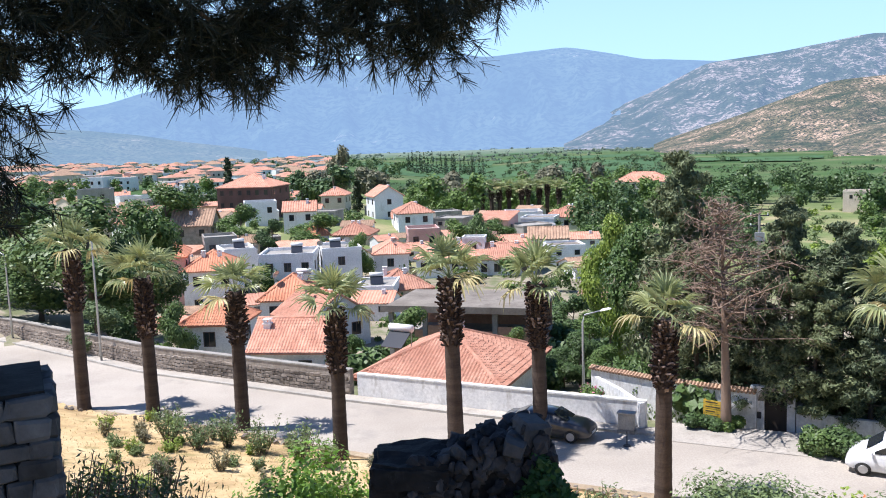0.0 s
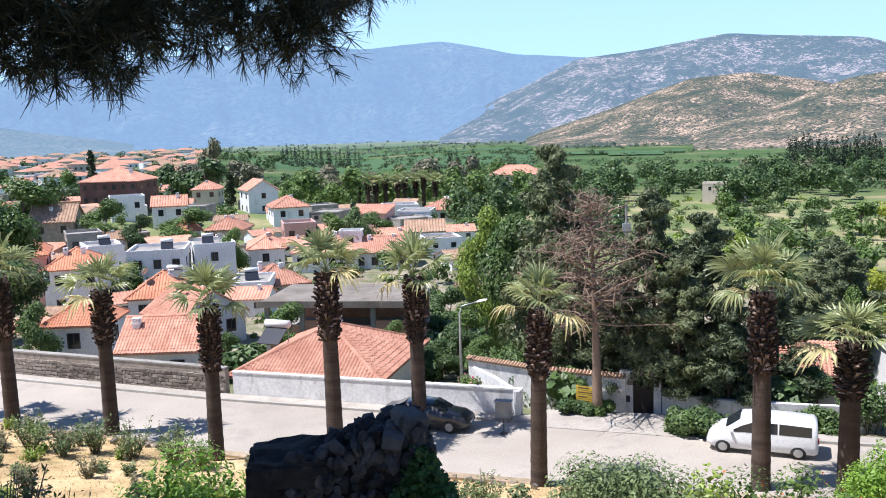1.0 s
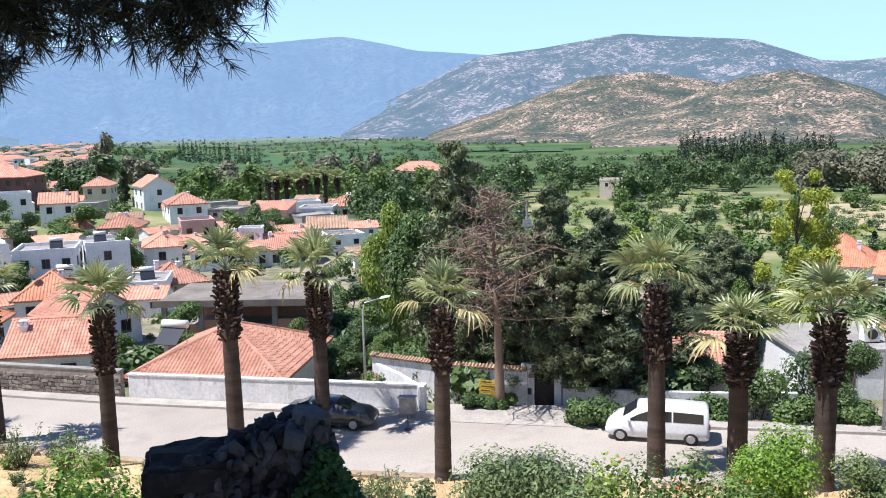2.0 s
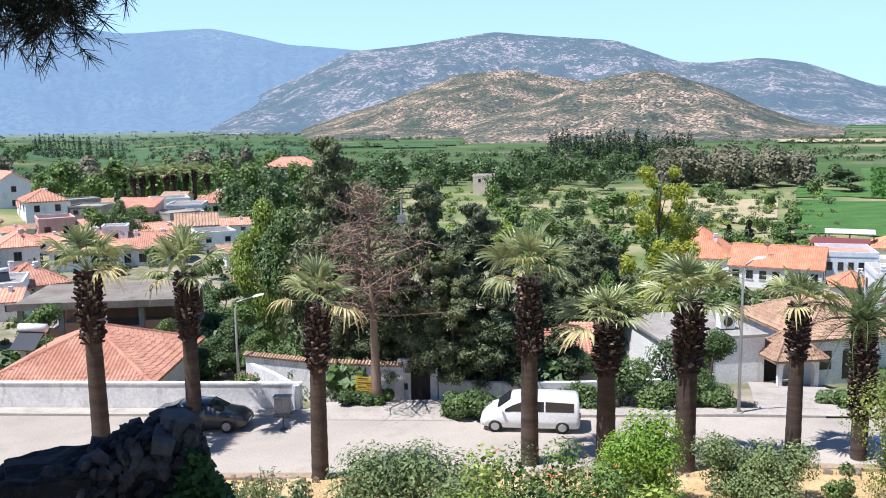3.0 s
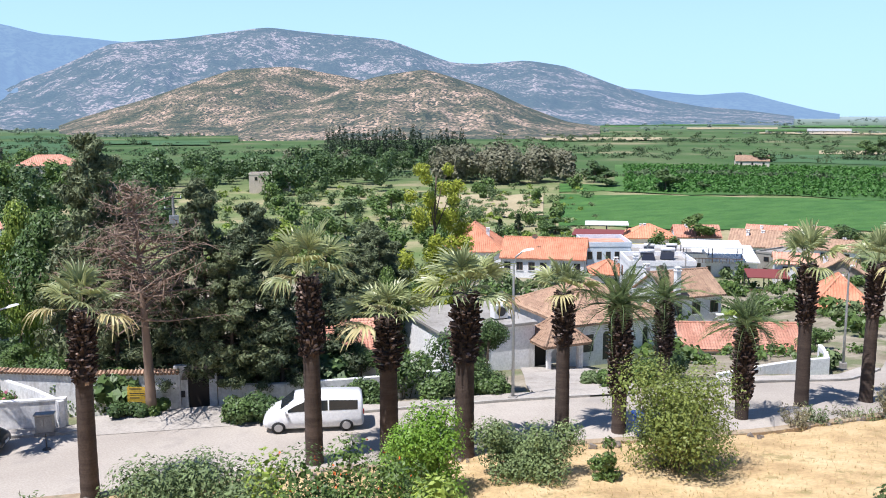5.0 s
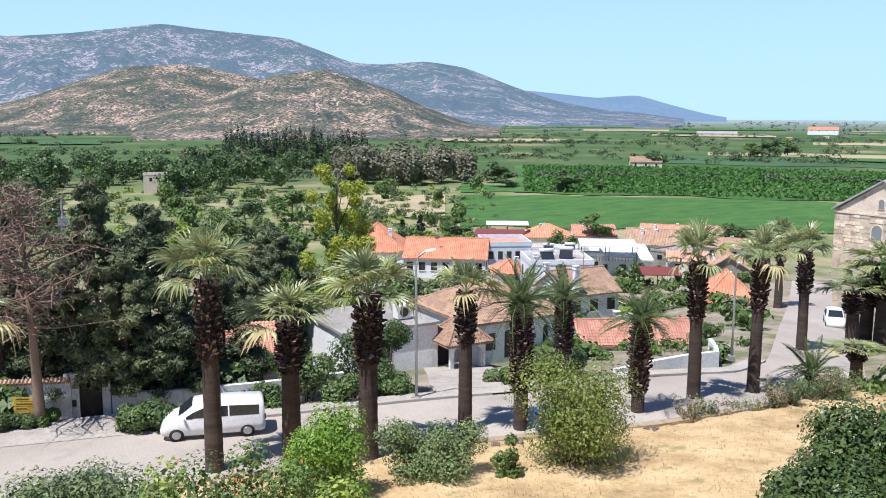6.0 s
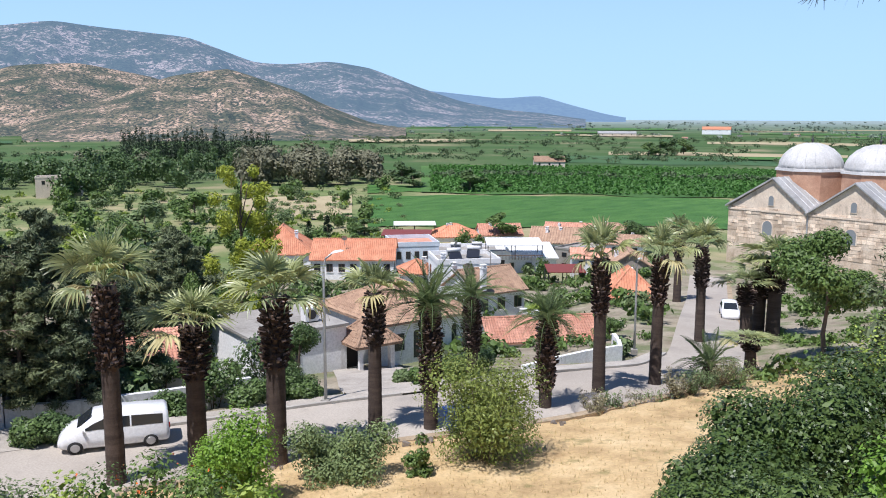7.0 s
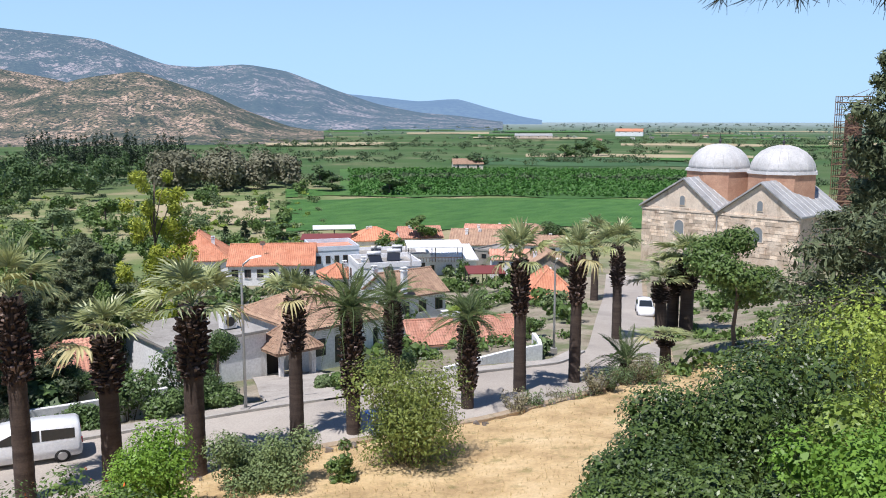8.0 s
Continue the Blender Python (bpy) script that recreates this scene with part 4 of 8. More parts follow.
def conifer(h, w, seed, mat, count, size, label, clear=0.3, dead=False, name="conifer"):
    """A ragged conifer: a straight trunk, many short limbs with drooping sprays and gaps between them."""
    rng = np.random.default_rng(seed)
    e = thing(name, label, "tree", "trees")
    bm, tw = bmesh.new(), bmesh.new()
    lean = rng.normal(0, 0.02 * h, 2)
    n = 8
    pts = [(lean[0] * (i / n) ** 2, lean[1] * (i / n) ** 2, -0.4 + (h + 0.4) * i / n) for i in range(n + 1)]
    tube(bm, pts, [h * 0.016 * (1.2 - 1.12 * i / n) for i in range(n + 1)], 8)
    quads = []
    nb = 72 if not dead else 84
    per = max(6, count // nb)
    for i in range(nb):
        z = clear + (1 - clear) * (i + rng.random()) / nb
        a = i * 2.4 + rng.uniform(-0.6, 0.6)
        g = (z - clear) / (1 - clear)
        L = w / 2 * (min(1.0, 0.7 + 2.0 * g) * (1.0 - 0.85 * g ** 1.5)) * rng.uniform(0.35, 1.25)
        b = np.array([lean[0] * z * z, lean[1] * z * z, z * h])
        d = np.array([math.cos(a), math.sin(a), rng.uniform(-0.1, 0.9) if dead else rng.uniform(-0.15, 0.45)])
        end = b + d * L
        mid = (b + end) / 2 + (rng.normal(0, 0.14, 3) * L if dead else np.array([0, 0, 0.06 * L]))
        tube(tw, [b, mid, end], [0.022 + 0.02 * L / 3 + 0.016 * dead, 0.02 + 0.012 * dead, 0.008], 4)
        if dead:
            for _ in range(12):
                s = b + (end - b) * rng.uniform(0.25, 1)
                q = s + rng.normal(0, 0.36, 3) * L * 0.5 + np.array([0, 0, -0.10])
                tube(tw, [s, (s + q) / 2 + rng.normal(0, 0.04, 3), q], [0.016, 0.010, 0.004], 3)
            c = b + (end - b) * rng.beta(2.2, 1.2, (per, 1)) + rng.normal(0, 0.15 + 0.14 * L, (per, 3))
            quads.append(leaves(c, size * 1.6, rng, up=-0.1, aspect=0.08))
        else:
            s = 0.16 + 0.20 * L
            bl = [(end - np.array([0, 0, 0.5 * s]), (s * 1.1, s * 1.1, s * 0.8)), ((mid + end) / 2 - np.array([0, 0, 0.8 * s]), (s, s, s * 1.0)), (mid, (s * 0.8, s * 0.8, s * 0.7))]
            quads.append(crown_quads(rng, bl, per, size, 0.1, 0.5, 0.26, core=0.4))
    part("trunk", bm, M["deadtwig"] if dead else M["bark"], e, smooth=True)
    tagged(part("branchwork", tw, M["deadtwig"] if dead else M["bark"], e), kind="stuff")
    put("crown", mesh_quads("crown", np.concatenate(quads)), M[mat], e)
    return e


def shrub(h, w, seed, mat, count, size, label, name="bush", blobs=10, flowers=None, dense=False):
    rng = np.random.default_rng(seed)
    e = thing(name, label, "bush", "bushes")
    bl = []
    for i in range(blobs):
        a, r = rng.uniform(0, 2 * math.pi), w / 2 * math.sqrt(rng.random()) * 0.75
        s = rng.uniform(0.2, 0.34) * min(w, h * 1.3)
        bl.append(((r * math.cos(a), r * math.sin(a), s * 0.6 + (h - 1.5 * s) * rng.random()), (s, s, s * 0.95)))
    bm = bmesh.new()
    for b in bl:
        tube(bm, [(b[0][0] * 0.2, b[0][1] * 0.2, -0.3), (b[0][0] * 0.7, b[0][1] * 0.7, b[0][2] * 0.6), b[0]], [0.035, 0.022, 0.008], 4)
    part("branchwork", bm, M["bark"], e)
    put("foliage", mesh_quads("foliage", np.concatenate([crown_quads(rng, bl, count, size, 0.4, 0.55)] + [crown_quads(rng, [(b[0], tuple(v * 0.72 for v in b[1])) for b in bl], count // 4, size * 2.3, 0.2, 0.3)]) if dense else crown_quads(rng, bl, count, size, 0.4, 0.6, core=0.14)), M[mat], e)
    if flowers:
        p = np.concatenate([ball_points(rng, 10, b[0], b[1], 0.95)[0] for b in bl])
        tagged(put("flowers", mesh_quads("flowers", leaves(p, size * 0.9, rng, aspect=0.9)), M[flowers], e), kind="stuff")
    return e


# ---- palms ----
def fan_frond_mesh(seed, droop, name="frond"):
    """A fan leaf: a stalk and folded blades that spread from its end and hang at their tips; it grows along +x."""
    rng = np.random.default_rng(seed)
    bm = bmesh.new()
    L = 1.15
    tube(bm, [(0, 0, 0), (0.5 * L, 0, 0.05), (L, 0, 0)], [0.028, 0.02, 0.015], 4)
    n = 15
    for i in range(n):
        a = radians(-92 + 184 * i / (n - 1) + rng.normal(0, 3))
        r = (0.74 + 0.34 * math.cos(a * 0.8)) * rng.uniform(0.85, 1.15)
        d = Vector((math.cos(a), math.sin(a), 0.16 * abs(math.sin(a)))).normalized()
        s = Vector((-math.sin(a), math.cos(a), 0))
        o = Vector((L, 0, 0))
        w = 0.06
        k = rng.uniform(0.6, 1.4) * droop
        pts = [(0.02, 0.014, 0), (0.45, w, -0.04 * k), (0.75, w * 0.75, -0.20 * k), (1.0, 0.010, -0.52 * k)]
        row = []
        for f, ww, dz in pts:
            c = o + d * (r * f * (1 - 0.12 * k * f)) + Vector((0, 0, dz * r + 0.03))
            row.append((bm.verts.new(c - s * ww), bm.verts.new(c - Vector((0, 0, 0.04))), bm.verts.new(c + s * ww)))
        for p, q in zip(row, row[1:]):
            bm.faces.new((p[0], p[1], q[1], q[0]))
            bm.faces.new((p[1], p[2], q[2], q[1]))
    return bm_mesh(name, bm)


FAN_MESHES = [fan_frond_mesh(i, (0.3, 0.65, 0.9)[i % 3]) for i in range(3)]
for me in FAN_MESHES:
    me.materials.append(M["fan"])
FAN_DRY = fan_frond_mesh(9, 1.2, "frond_dry")
FAN_DRY.materials.append(M["fan_old"])


def palm_trunk(e, h, r0, r1, boots, seed, bulge=0.10):
    rng = np.random.default_rng(seed)
    bm = bmesh.new()
    n = 26
    lx, ly = rng.normal(0, 0.012 * h, 2)
    line = [(lx * (i / n) ** 2, ly * (i / n) ** 2, -0.4 + (h + 0.4) * i / n) for i in range(n + 1)]
    tube(bm, line, [(r0 + (r1 - r0) * min(1, i / n * 1.3)) * (1.25 if i == 0 else 1.1 if i == 1 else 1) * (1 + 0.03 * (i % 2)) for i in range(n + 1)], 12)
    part("trunk", bm, M["palmtrunk"], e, smooth=True)
    bd, bl = bmesh.new(), bmesh.new()
    m = int(boots * 88)
    for i in range(m):
        f = i / m
        z = h - boots + boots * f
        a = i * 2.399963 + rng.normal(0, 0.2)
        k = min(1.0, z / h)
        c = Vector((lx * k * k, ly * k * k, z))
        out_ = r1 * (0.92 + 0.18 * math.sin(math.pi * f))
        tilt = radians(rng.uniform(25, 80))
        L = rng.uniform(0.14, 0.28) * (1 + 0.3 * math.sin(math.pi * f))
        mtx = Matrix.Translation(c + Vector((math.cos(a) * out_, math.sin(a) * out_, 0))) @ pose(0, 0, 0, 0, 0, math.degrees(a)) @ pose(0, 0, 0, 0, math.degrees(tilt), 0)
        w = rng.uniform(0.035, 0.085)
        box(bl if rng.random() < 0.16 else bd, -0.02, -w, -0.04, 0.05, w, L, mtx)
    tagged(part("leaf_base", bd, M["palmboot"], e, "dark brown stubs of old leaves"), kind="stuff")
    tagged(part("leaf_base_cut", bl, M["palmboot_cut"], e, "pale cut stubs of old leaves"), kind="stuff")
    return lx, ly


def fan_palm(h, seed, label, spread=1.0, fronds=17, r0=0.39, r1=0.33, boots=3.1):
    rng = np.random.default_rng(seed)
    e = thing("fan_palm", label, "palm", "palms along the road")
    lx, ly = palm_trunk(e, h, r0, r1, min(boots, h * 0.5), seed)
    for i in range(fronds):
        f = i / (fronds - 1)
        el = 82 - 78 * f ** 1.1 + rng.normal(0, 8)
        az = i * 137.5 + rng.normal(0, 9)
        k = spread * rng.uniform(0.78, 1.08) * (0.9 + 0.2 * f)
        o = put("frond", FAN_DRY if (f > 0.9 and rng.random() < 0.25) else FAN_MESHES[0 if f < 0.35 else 1 if f < 0.75 else 2], None, e)
        o.matrix_basis = Matrix.Translation((lx, ly, h - 0.05 + 0.25 * (1 - f))) @ pose(0, 0, 0, 0, 0, az) @ pose(0, 0, 0, 0, -el, 0) @ pose(0, 0, 0, rng.normal(0, 22), 0, 0) @ Matrix.Diagonal((k, k, k, 1))
    return e


def date_frond_mesh(seed, sag):
    rng = np.random.default_rng(seed)
    bm = bmesh.new()
    L, n = 2.75, 36

    def spine(f):
        return Vector((L * f * (1 - 0.12 * sag * f), 0, L * (0.05 * f - 0.42 * sag * f * f)))
    tube(bm, [spine(f) for f in (0, 0.25, 0.5, 0.75, 1)], [0.035, 0.03, 0.022, 0.014, 0.006], 4)
    for i in range(n):
        f = 0.10 + 0.9 * i / n
        p = spine(f)
        ll = 0.46 * math.sin(math.pi * min(0.96, 0.16 + 0.82 * f)) * rng.uniform(0.85, 1.15)
        for s in (-1, 1):
            d = Vector((0.62, 0.85 * s, 0.28 - 0.3 * rng.random())).normalized()
            q = Vector((0.028, 0, 0.01))
            mid, end = p + d * ll * 0.5, p + d * ll - Vector((0, 0, 0.09 * ll))
            vs = [bm.verts.new(v) for v in (p - q * 0.6, mid - q, end, mid + q)]
            bm.faces.new(vs)
    return bm_mesh("frond", bm)


DATE_MESHES = [date_frond_mesh(i, s) for i, s in enumerate((0.8, 1.5, 2.1))]
for me in DATE_MESHES:
    me.materials.append(M["date"])


def date_palm(h, seed, label, spread=1.0, fronds=32, r=0.34, boots=4.2):
    rng = np.random.default_rng(seed)
    e = thing("date_palm", label, "palm", "palms along the road")
    lx, ly = palm_trunk(e, h, r, r, min(boots, h * 0.8), seed)
    for i in range(fronds):
        f = i / (fronds - 1)
        el = 80 - 84 * f ** 1.1 + rng.normal(0, 6)
        k = spread * rng.uniform(0.85, 1.12)
        o = put("frond", DATE_MESHES[0 if f < 0.3 else 1 if f < 0.75 else 2], None, e)
        o.matrix_basis = Matrix.Translation((lx, ly, h)) @ pose(0, 0, 0, 0, 0, i * 137.5) @ pose(0, 0, 0, 0, -el, 0) @ pose(0, 0, 0, rng.normal(0, 15), 0, 0) @ Matrix.Diagonal((k, k, k, 1))
    return e


def place(e, x, y, turn=0.0, s=1.0, z=None, sz=None):
    e.matrix_basis = pose(x, y, ground_z(x, y) if z is None else z, 0, 0, turn) @ Matrix.Diagonal((s, s, s if sz is None else sz, 1))
    return e
# ---- planting ----
KINDS = {}


def kind_proto(kind, i, near):
    """A prototype 10 m high and 8 m wide (columns 3 m wide), kept far under ground as the first of its kind."""
    n = {0: 1000, 1: 4000, 2: 8500, 3: 13000}[near]
    s = {0: 0.42, 1: 0.21, 2: 0.145, 3: 0.078}[near]
    seed = i * 17 + near * 5 + len(kind)
    if kind == "conifer":
        return conifer(10, 5, seed, "casuarina", int(n * 1.5), s * 0.85, "tall ragged grey-green conifer in the grove", 0.2)
    if kind == "dead":
        return conifer(10, 5.6, seed, "deadtwig", n // 4, s * 0.7, "dead brown conifer with bare tangled branches", 0.42, True, "dead_conifer")
    if kind == "cyp":
        return column_tree(10, 2.6, seed, "cypress", n, s * 0.9, "dark narrow cypress among the houses")
    if kind == "yellow":
        return column_tree(10, 4.3, seed, "leaf_yellow", int(n * 1.6), s * 0.75, "tall slender yellow-green poplar tree", "poplar", 0.10, 0.35, 0.45, 1.0, 46)
    mat, label = {"green": ("leaf", "leafy green broad-crowned tree"), "dark": ("leaf_dark", "dense dark green tree"), "light": ("leaf_lime", "light green leafy tree"), "bright": ("leaf_bright", "bright green young tree"), "olivet": ("leaf_olive", "silvery grey-green olive tree"), "euca": ("euca", "tall dusty eucalyptus tree"), "park": ("leaf", "leafy green tree on a clear dark trunk")}[kind]
    return broad_tree(10, 8, seed, mat, n, s, label, {"euca": 0.3, "park": 0.42}.get(kind, 0.16))


def grow(kind, az, dist, top, width):
    near = 3 if dist < 35 else 2 if dist < 68 or (width > 8 and dist < 120) else 1 if dist < 180 else 0
    x, y = at(az, dist)
    z = ground_z(x, y)
    h = max(2.0, top - z)
    base_w = {"conifer": 3.3, "dead": 2.8, "cyp": 2.6, "yellow": 3.8}.get(kind, 8.0)
    key = (kind, near)
    have = KINDS.setdefault(key, [])
    m = pose(x, y, z - 0.1, 0, 0, random.uniform(0, 360)) @ Matrix.Diagonal((width / base_w, width / base_w, h / 10, 1))
    if len(have) < 2:
        e = kind_proto(kind, len(have), near)
        e.matrix_basis = m
        have.append(e)
        return e
    return clone(random.choice(have), m)


def clone(ob, m):
    c = copy_thing(ob, Matrix.Identity(4))
    c.matrix_basis = m
    return c


grow("conifer", 15.1, 54, 14.0, 4.2)
grow("green", 12.8, 58, 9.8, 6.0)
grow("light", 10.8, 66, 9.7, 4.7)
grow("dead", 18.0, 45.5, 11.6, 4.4)
grow("conifer", 21.7, 50, 11.5, 3.9)
grow("conifer", 24.6, 48.5, 10.3, 3.7)
grow("conifer", 23.2, 47, 8.1, 3.3)
grow("conifer", 16.2, 50, 9.1, 3.2)
grow("conifer", 19.7, 49, 7.5, 3.1)
grow("conifer", 26.3, 47, 7.2, 2.7)
grow("conifer", 29.2, 50, 6.4, 2.9)
grow("conifer", 32.7, 62, 6.9, 3.8)
grow("conifer", 31.0, 58, 5.8, 3.0)
grow("yellow", 36.5, 66, 11.5, 5.1)
grow("dark", 40.0, 47.5, 4.0, 3.4)
grow("green", 33.5, 60, 4.7, 3.1)
grow("green", 10.6, 56, 1.9, 3.2)
grow("bright", 12.0, 52, 1.2, 2.3)
grow("dark", 8.8, 62, 1.5, 4.4)
grow("green", 4.7, 60, 2.2, 3.1)
grow("dark", 8.4, 82, 0.6, 5.0)
grow("green", 9.4, 75, 0.4, 4.2)
grow("dark", 7.4, 90, -0.6, 4.4)
grow("green", 6.2, 104, -1.2, 5.0)
grow("green", 11.4, 86, 1.6, 4.6)
grow("dark", 7.7, 60, 0.8, 3.5)
grow("dark", -22.1, 80, 11.6, 13.4)
grow("dark", -26.2, 95, 11.5, 14.0)
grow("green", -19.2, 92, 10.6, 10.5)
grow("dark", -19.5, 84, 8.7, 8.6)
grow("dark", -25.0, 84, 8.0, 9.7)
grow("dark", -17.2, 72, 3.4, 3.2)
grow("olivet", -22.0, 70, 4.3, 4.5)
grow("green", -2.1, 66, 2.8, 4.7)
grow("green", -6.3, 64, 1.3, 2.9)
grow("green", -17.4, 170, 9.7, 13.1)
grow("green", -12.9, 165, 5.2, 9.5)
grow("green", -8.1, 160, 3.3, 11.3)
grow("dark", -11.0, 158, 2.8, 6.1)
grow("dark", -6.9, 240, 10.2, 13.9)
grow("dark", -9.0, 250, 8.8, 9.6)
grow("euca", -6.4, 290, 15.5, 9.3)
grow("cyp", -5.4, 215, 7.0, 3.0)
grow("cyp", -13.5, 300, 12.5, 3.9)
grow("green", -5.4, 130, 2.3, 4.6)
grow("dark", 2.5, 140, 3.7, 5.4)
grow("green", 0.7, 150, 2.1, 7.7)
grow("green", 3.6, 165, 0.6, 7.4)
grow("cyp", 2.3, 160, 2.9, 2.5)
grow("park", 73.4, 62, 7.9, 7.2)
grow("green", 29.0, 140, -0.5, 9.0)
grow("dark", 61.5, 150, -2.3, 7.7)
grow("green", 57.9, 78, -2.8, 4.5)
grow("green", 57.1, 84, -3.1, 3.2)
grow("green", 60.5, 72, -2.1, 2.8)
grow("light", 56.0, 90, -4.4, 4.0)
grow("green", 53.2, 190, -5.9, 7.3)
grow("dark", 44.3, 200, -8.5, 9.0)
grow("dark", 43.2, 230, -10.5, 7.4)
grow("cyp", 41.9, 190, -6.5, 2.4)
grow("cyp", 40.7, 190, -7.6, 1.7)
grow("green", 29.2, 130, 0.9, 8.3)
grow("green", 32.8, 120, -2.0, 5.4)
grow("conifer", 32.1, 95, 3.4, 5.5)
grow("dark", 30.2, 100, 0.2, 5.8)
grow("light", 26.6, 170, -4.4, 9.8)
grow("olivet", 30.6, 190, -2.6, 9.8)
grow("green", 33.6, 230, -4.3, 10.3)
grow("dark", 51.2, 320, -4.5, 12.3)
grow("dark", 47.5, 340, -7.0, 13.1)
grow("dark", 46.7, 360, -3.8, 11.6)
grow("dark", 53.4, 330, -9.5, 5.5)
grow("green", 28.7, 150, -1.8, 8.7)
grow("conifer", 32.4, 88, 4.0, 4.5)
grow("conifer", 30.2, 70, 3.0, 4.0)
grow("dark", 31.5, 50, 2.1, 2.9)
grow("conifer", 82.6, 27, 17.0, 4.2)
grow("conifer", 86.4, 24, 16.4, 4.2)
grow("conifer", 80.8, 31, 13.0, 4.8)
grow("conifer", 83.0, 30, 15.5, 4.6)

# palms: x, y, height, turn
PALM_A = fan_palm(8.2, 11, "tall fan palm with a dark shaggy trunk by the road")
PALM_B = fan_palm(7.4, 12, "tall fan palm with a dark shaggy trunk by the road", 1.05, 20)
place(PALM_A, -21.6, 50.8, 10, 1.0, 0, 1.15)
place(PALM_B, -16.7, 48.4, 60, 1.0, 0, 1.09)


def plant_palm(proto, x, y, z, s, sz, turn):
    return clone(proto, pose(x, y, z, 0, 0, turn) @ Matrix.Diagonal((s, s, sz, 1)))


plant_palm(PALM_A, -11.1, 46.0, 0, 1.0, 0.92, 200)
plant_palm(PALM_B, -5.2, 40.5, 0, 0.92, 1.0, 300)
plant_palm(PALM_A, 0.3, 41.0, 0, 1.05, 1.05, 33)
plant_palm(PALM_B, 4.6, 42.9, 0, 1.0, 1.06, 120)
plant_palm(PALM_A, 8.7, 34.7, 0, 0.95, 0.93, 260)
plant_palm(PALM_B, 17.5, 32.5, 0, 1.0, 1.11, 20)
plant_palm(PALM_A, 20.6, 31.3, 0, 1.12, 0.77, 150)
plant_palm(PALM_B, 23.1, 29.1, 0, 1.15, 0.99, 240)
plant_palm(PALM_A, 28.8, 28.8, 0, 0.9, 0.81, 310)
plant_palm(PALM_B, 42.6, 24.7, -0.6, 0.95, 1.04, 75)
plant_palm(PALM_A, 46.7, 23.3, -0.8, 0.92, 0.94, 190)
plant_palm(PALM_B, 63.5, 28.1, -2.6, 1.0, 1.03, 15)
plant_palm(PALM_A, 87.9, 41.7, -5.0, 1.1, 0.93, 280)
plant_palm(PALM_B, 68.8, 24.4, -2.6, 1.5, 0.88, 140)
plant_palm(PALM_A, 66.7, 25.7, -2.6, 1.3, 0.56, 40)
plant_palm(PALM_B, 68.9, 25.6, -2.6, 1.3, 0.72, 220)
plant_palm(PALM_A, 54.5, 20.6, -1.2, 1.0, 0.25, 100)
DATE_A = place(date_palm(6.2, 21, "date palm with arching feathery fronds by the road"), 30.9, 27.1, 0, 1.0, -0.2)
DATE_B = place(date_palm(4.9, 22, "shorter date palm with a thick shaggy trunk", 0.85, 32), 37.8, 25.1, 30, 1.0, -0.4)
plant_palm(DATE_A, 39.6, 31.5, ground_z(39.6, 31.5), 1.0, 0.80, 60)
place(date_palm(0.9, 23, "young date palm with short trunk", 0.95, 26, 0.25, 0.6), 49.6, 21.2, 0, 1.0, -0.9)
# ---- fields, woods and the far town ----
def sector(name, az0, az1, d0, d1, mat, label, lift=0.25, wob=0.03):
    """A field between two azimuths and two distances, with uneven edges, laid on the plain."""
    n, k = 24, 10
    verts, faces = [], []
    for i in range(n + 1):
        a = az0 + (az1 - az0) * i / n
        e0 = d0 * (1 + wob * noise.noise((a * 0.2, 3.1, d0 * 0.01)))
        e1 = d1 * (1 + wob * noise.noise((a * 0.2, 7.7, d1 * 0.01)))
        for j in range(k + 1):
            x, y = at(a, e0 + (e1 - e0) * j / k)
            verts.append((x, y, ground_z(x, y) + lift))
    for i in range(n):
        for j in range(k):
            o = i * (k + 1) + j
            faces.append((o, o + k + 1, o + k + 2, o + 1))
    me = mesh_from(name, verts, faces)
    for p in me.polygons:
        p.use_smooth = True
    return tagged(put(name, me, mat), label, "field", "fields on the plain", "structure")


M["field_green"] = surface("green_crop", (0.038, 0.115, 0.022), (0.085, 0.19, 0.04), 0.10, 1.1, 0.9, 1.0, 0.5, stretch=(1.0, 2.2, 1.0))
M["field_vine"] = surface("vine_rows", (0.045, 0.11, 0.025), (0.085, 0.175, 0.04), 0.02, 0.6, 0.9, 0.8, 0.3)
M["field_dry"] = surface("dry_field", (0.34, 0.28, 0.16), (0.44, 0.37, 0.23), 0.03, 0.8, 0.95, 0.4, 0.1)
M["field_dark"] = surface("dark_crop", (0.04, 0.095, 0.035), (0.07, 0.14, 0.05), 0.03, 0.7, 0.9, 0.6, 0.2)
sector("field_crop", 44.5, 67.5, 212, 305, M["field_green"], "bright green low crop field")
sector("field_vineyard", 48.0, 76, 312, 480, M["field_vine"], "green vineyard with bushy rows", 0.3)
sector("field_stubble", 36.5, 43.5, 235, 300, M["field_dry"], "dry yellow stubble field")
sector("field_strip", 44.5, 50.2, 315, 350, M["field_green"], "narrow green crop strip")
sector("field_dry_strip", 60, 74, 640, 690, M["field_dry"], "dry yellow field strip")
sector("field_dry_strip", 66, 80, 900, 980, M["field_dry"], "dry yellow field strip")
sector("field_dark_strip", 56, 76, 520, 620, M["field_dark"], "dark green orchard strip")
FIELD_RNG = np.random.default_rng(44)
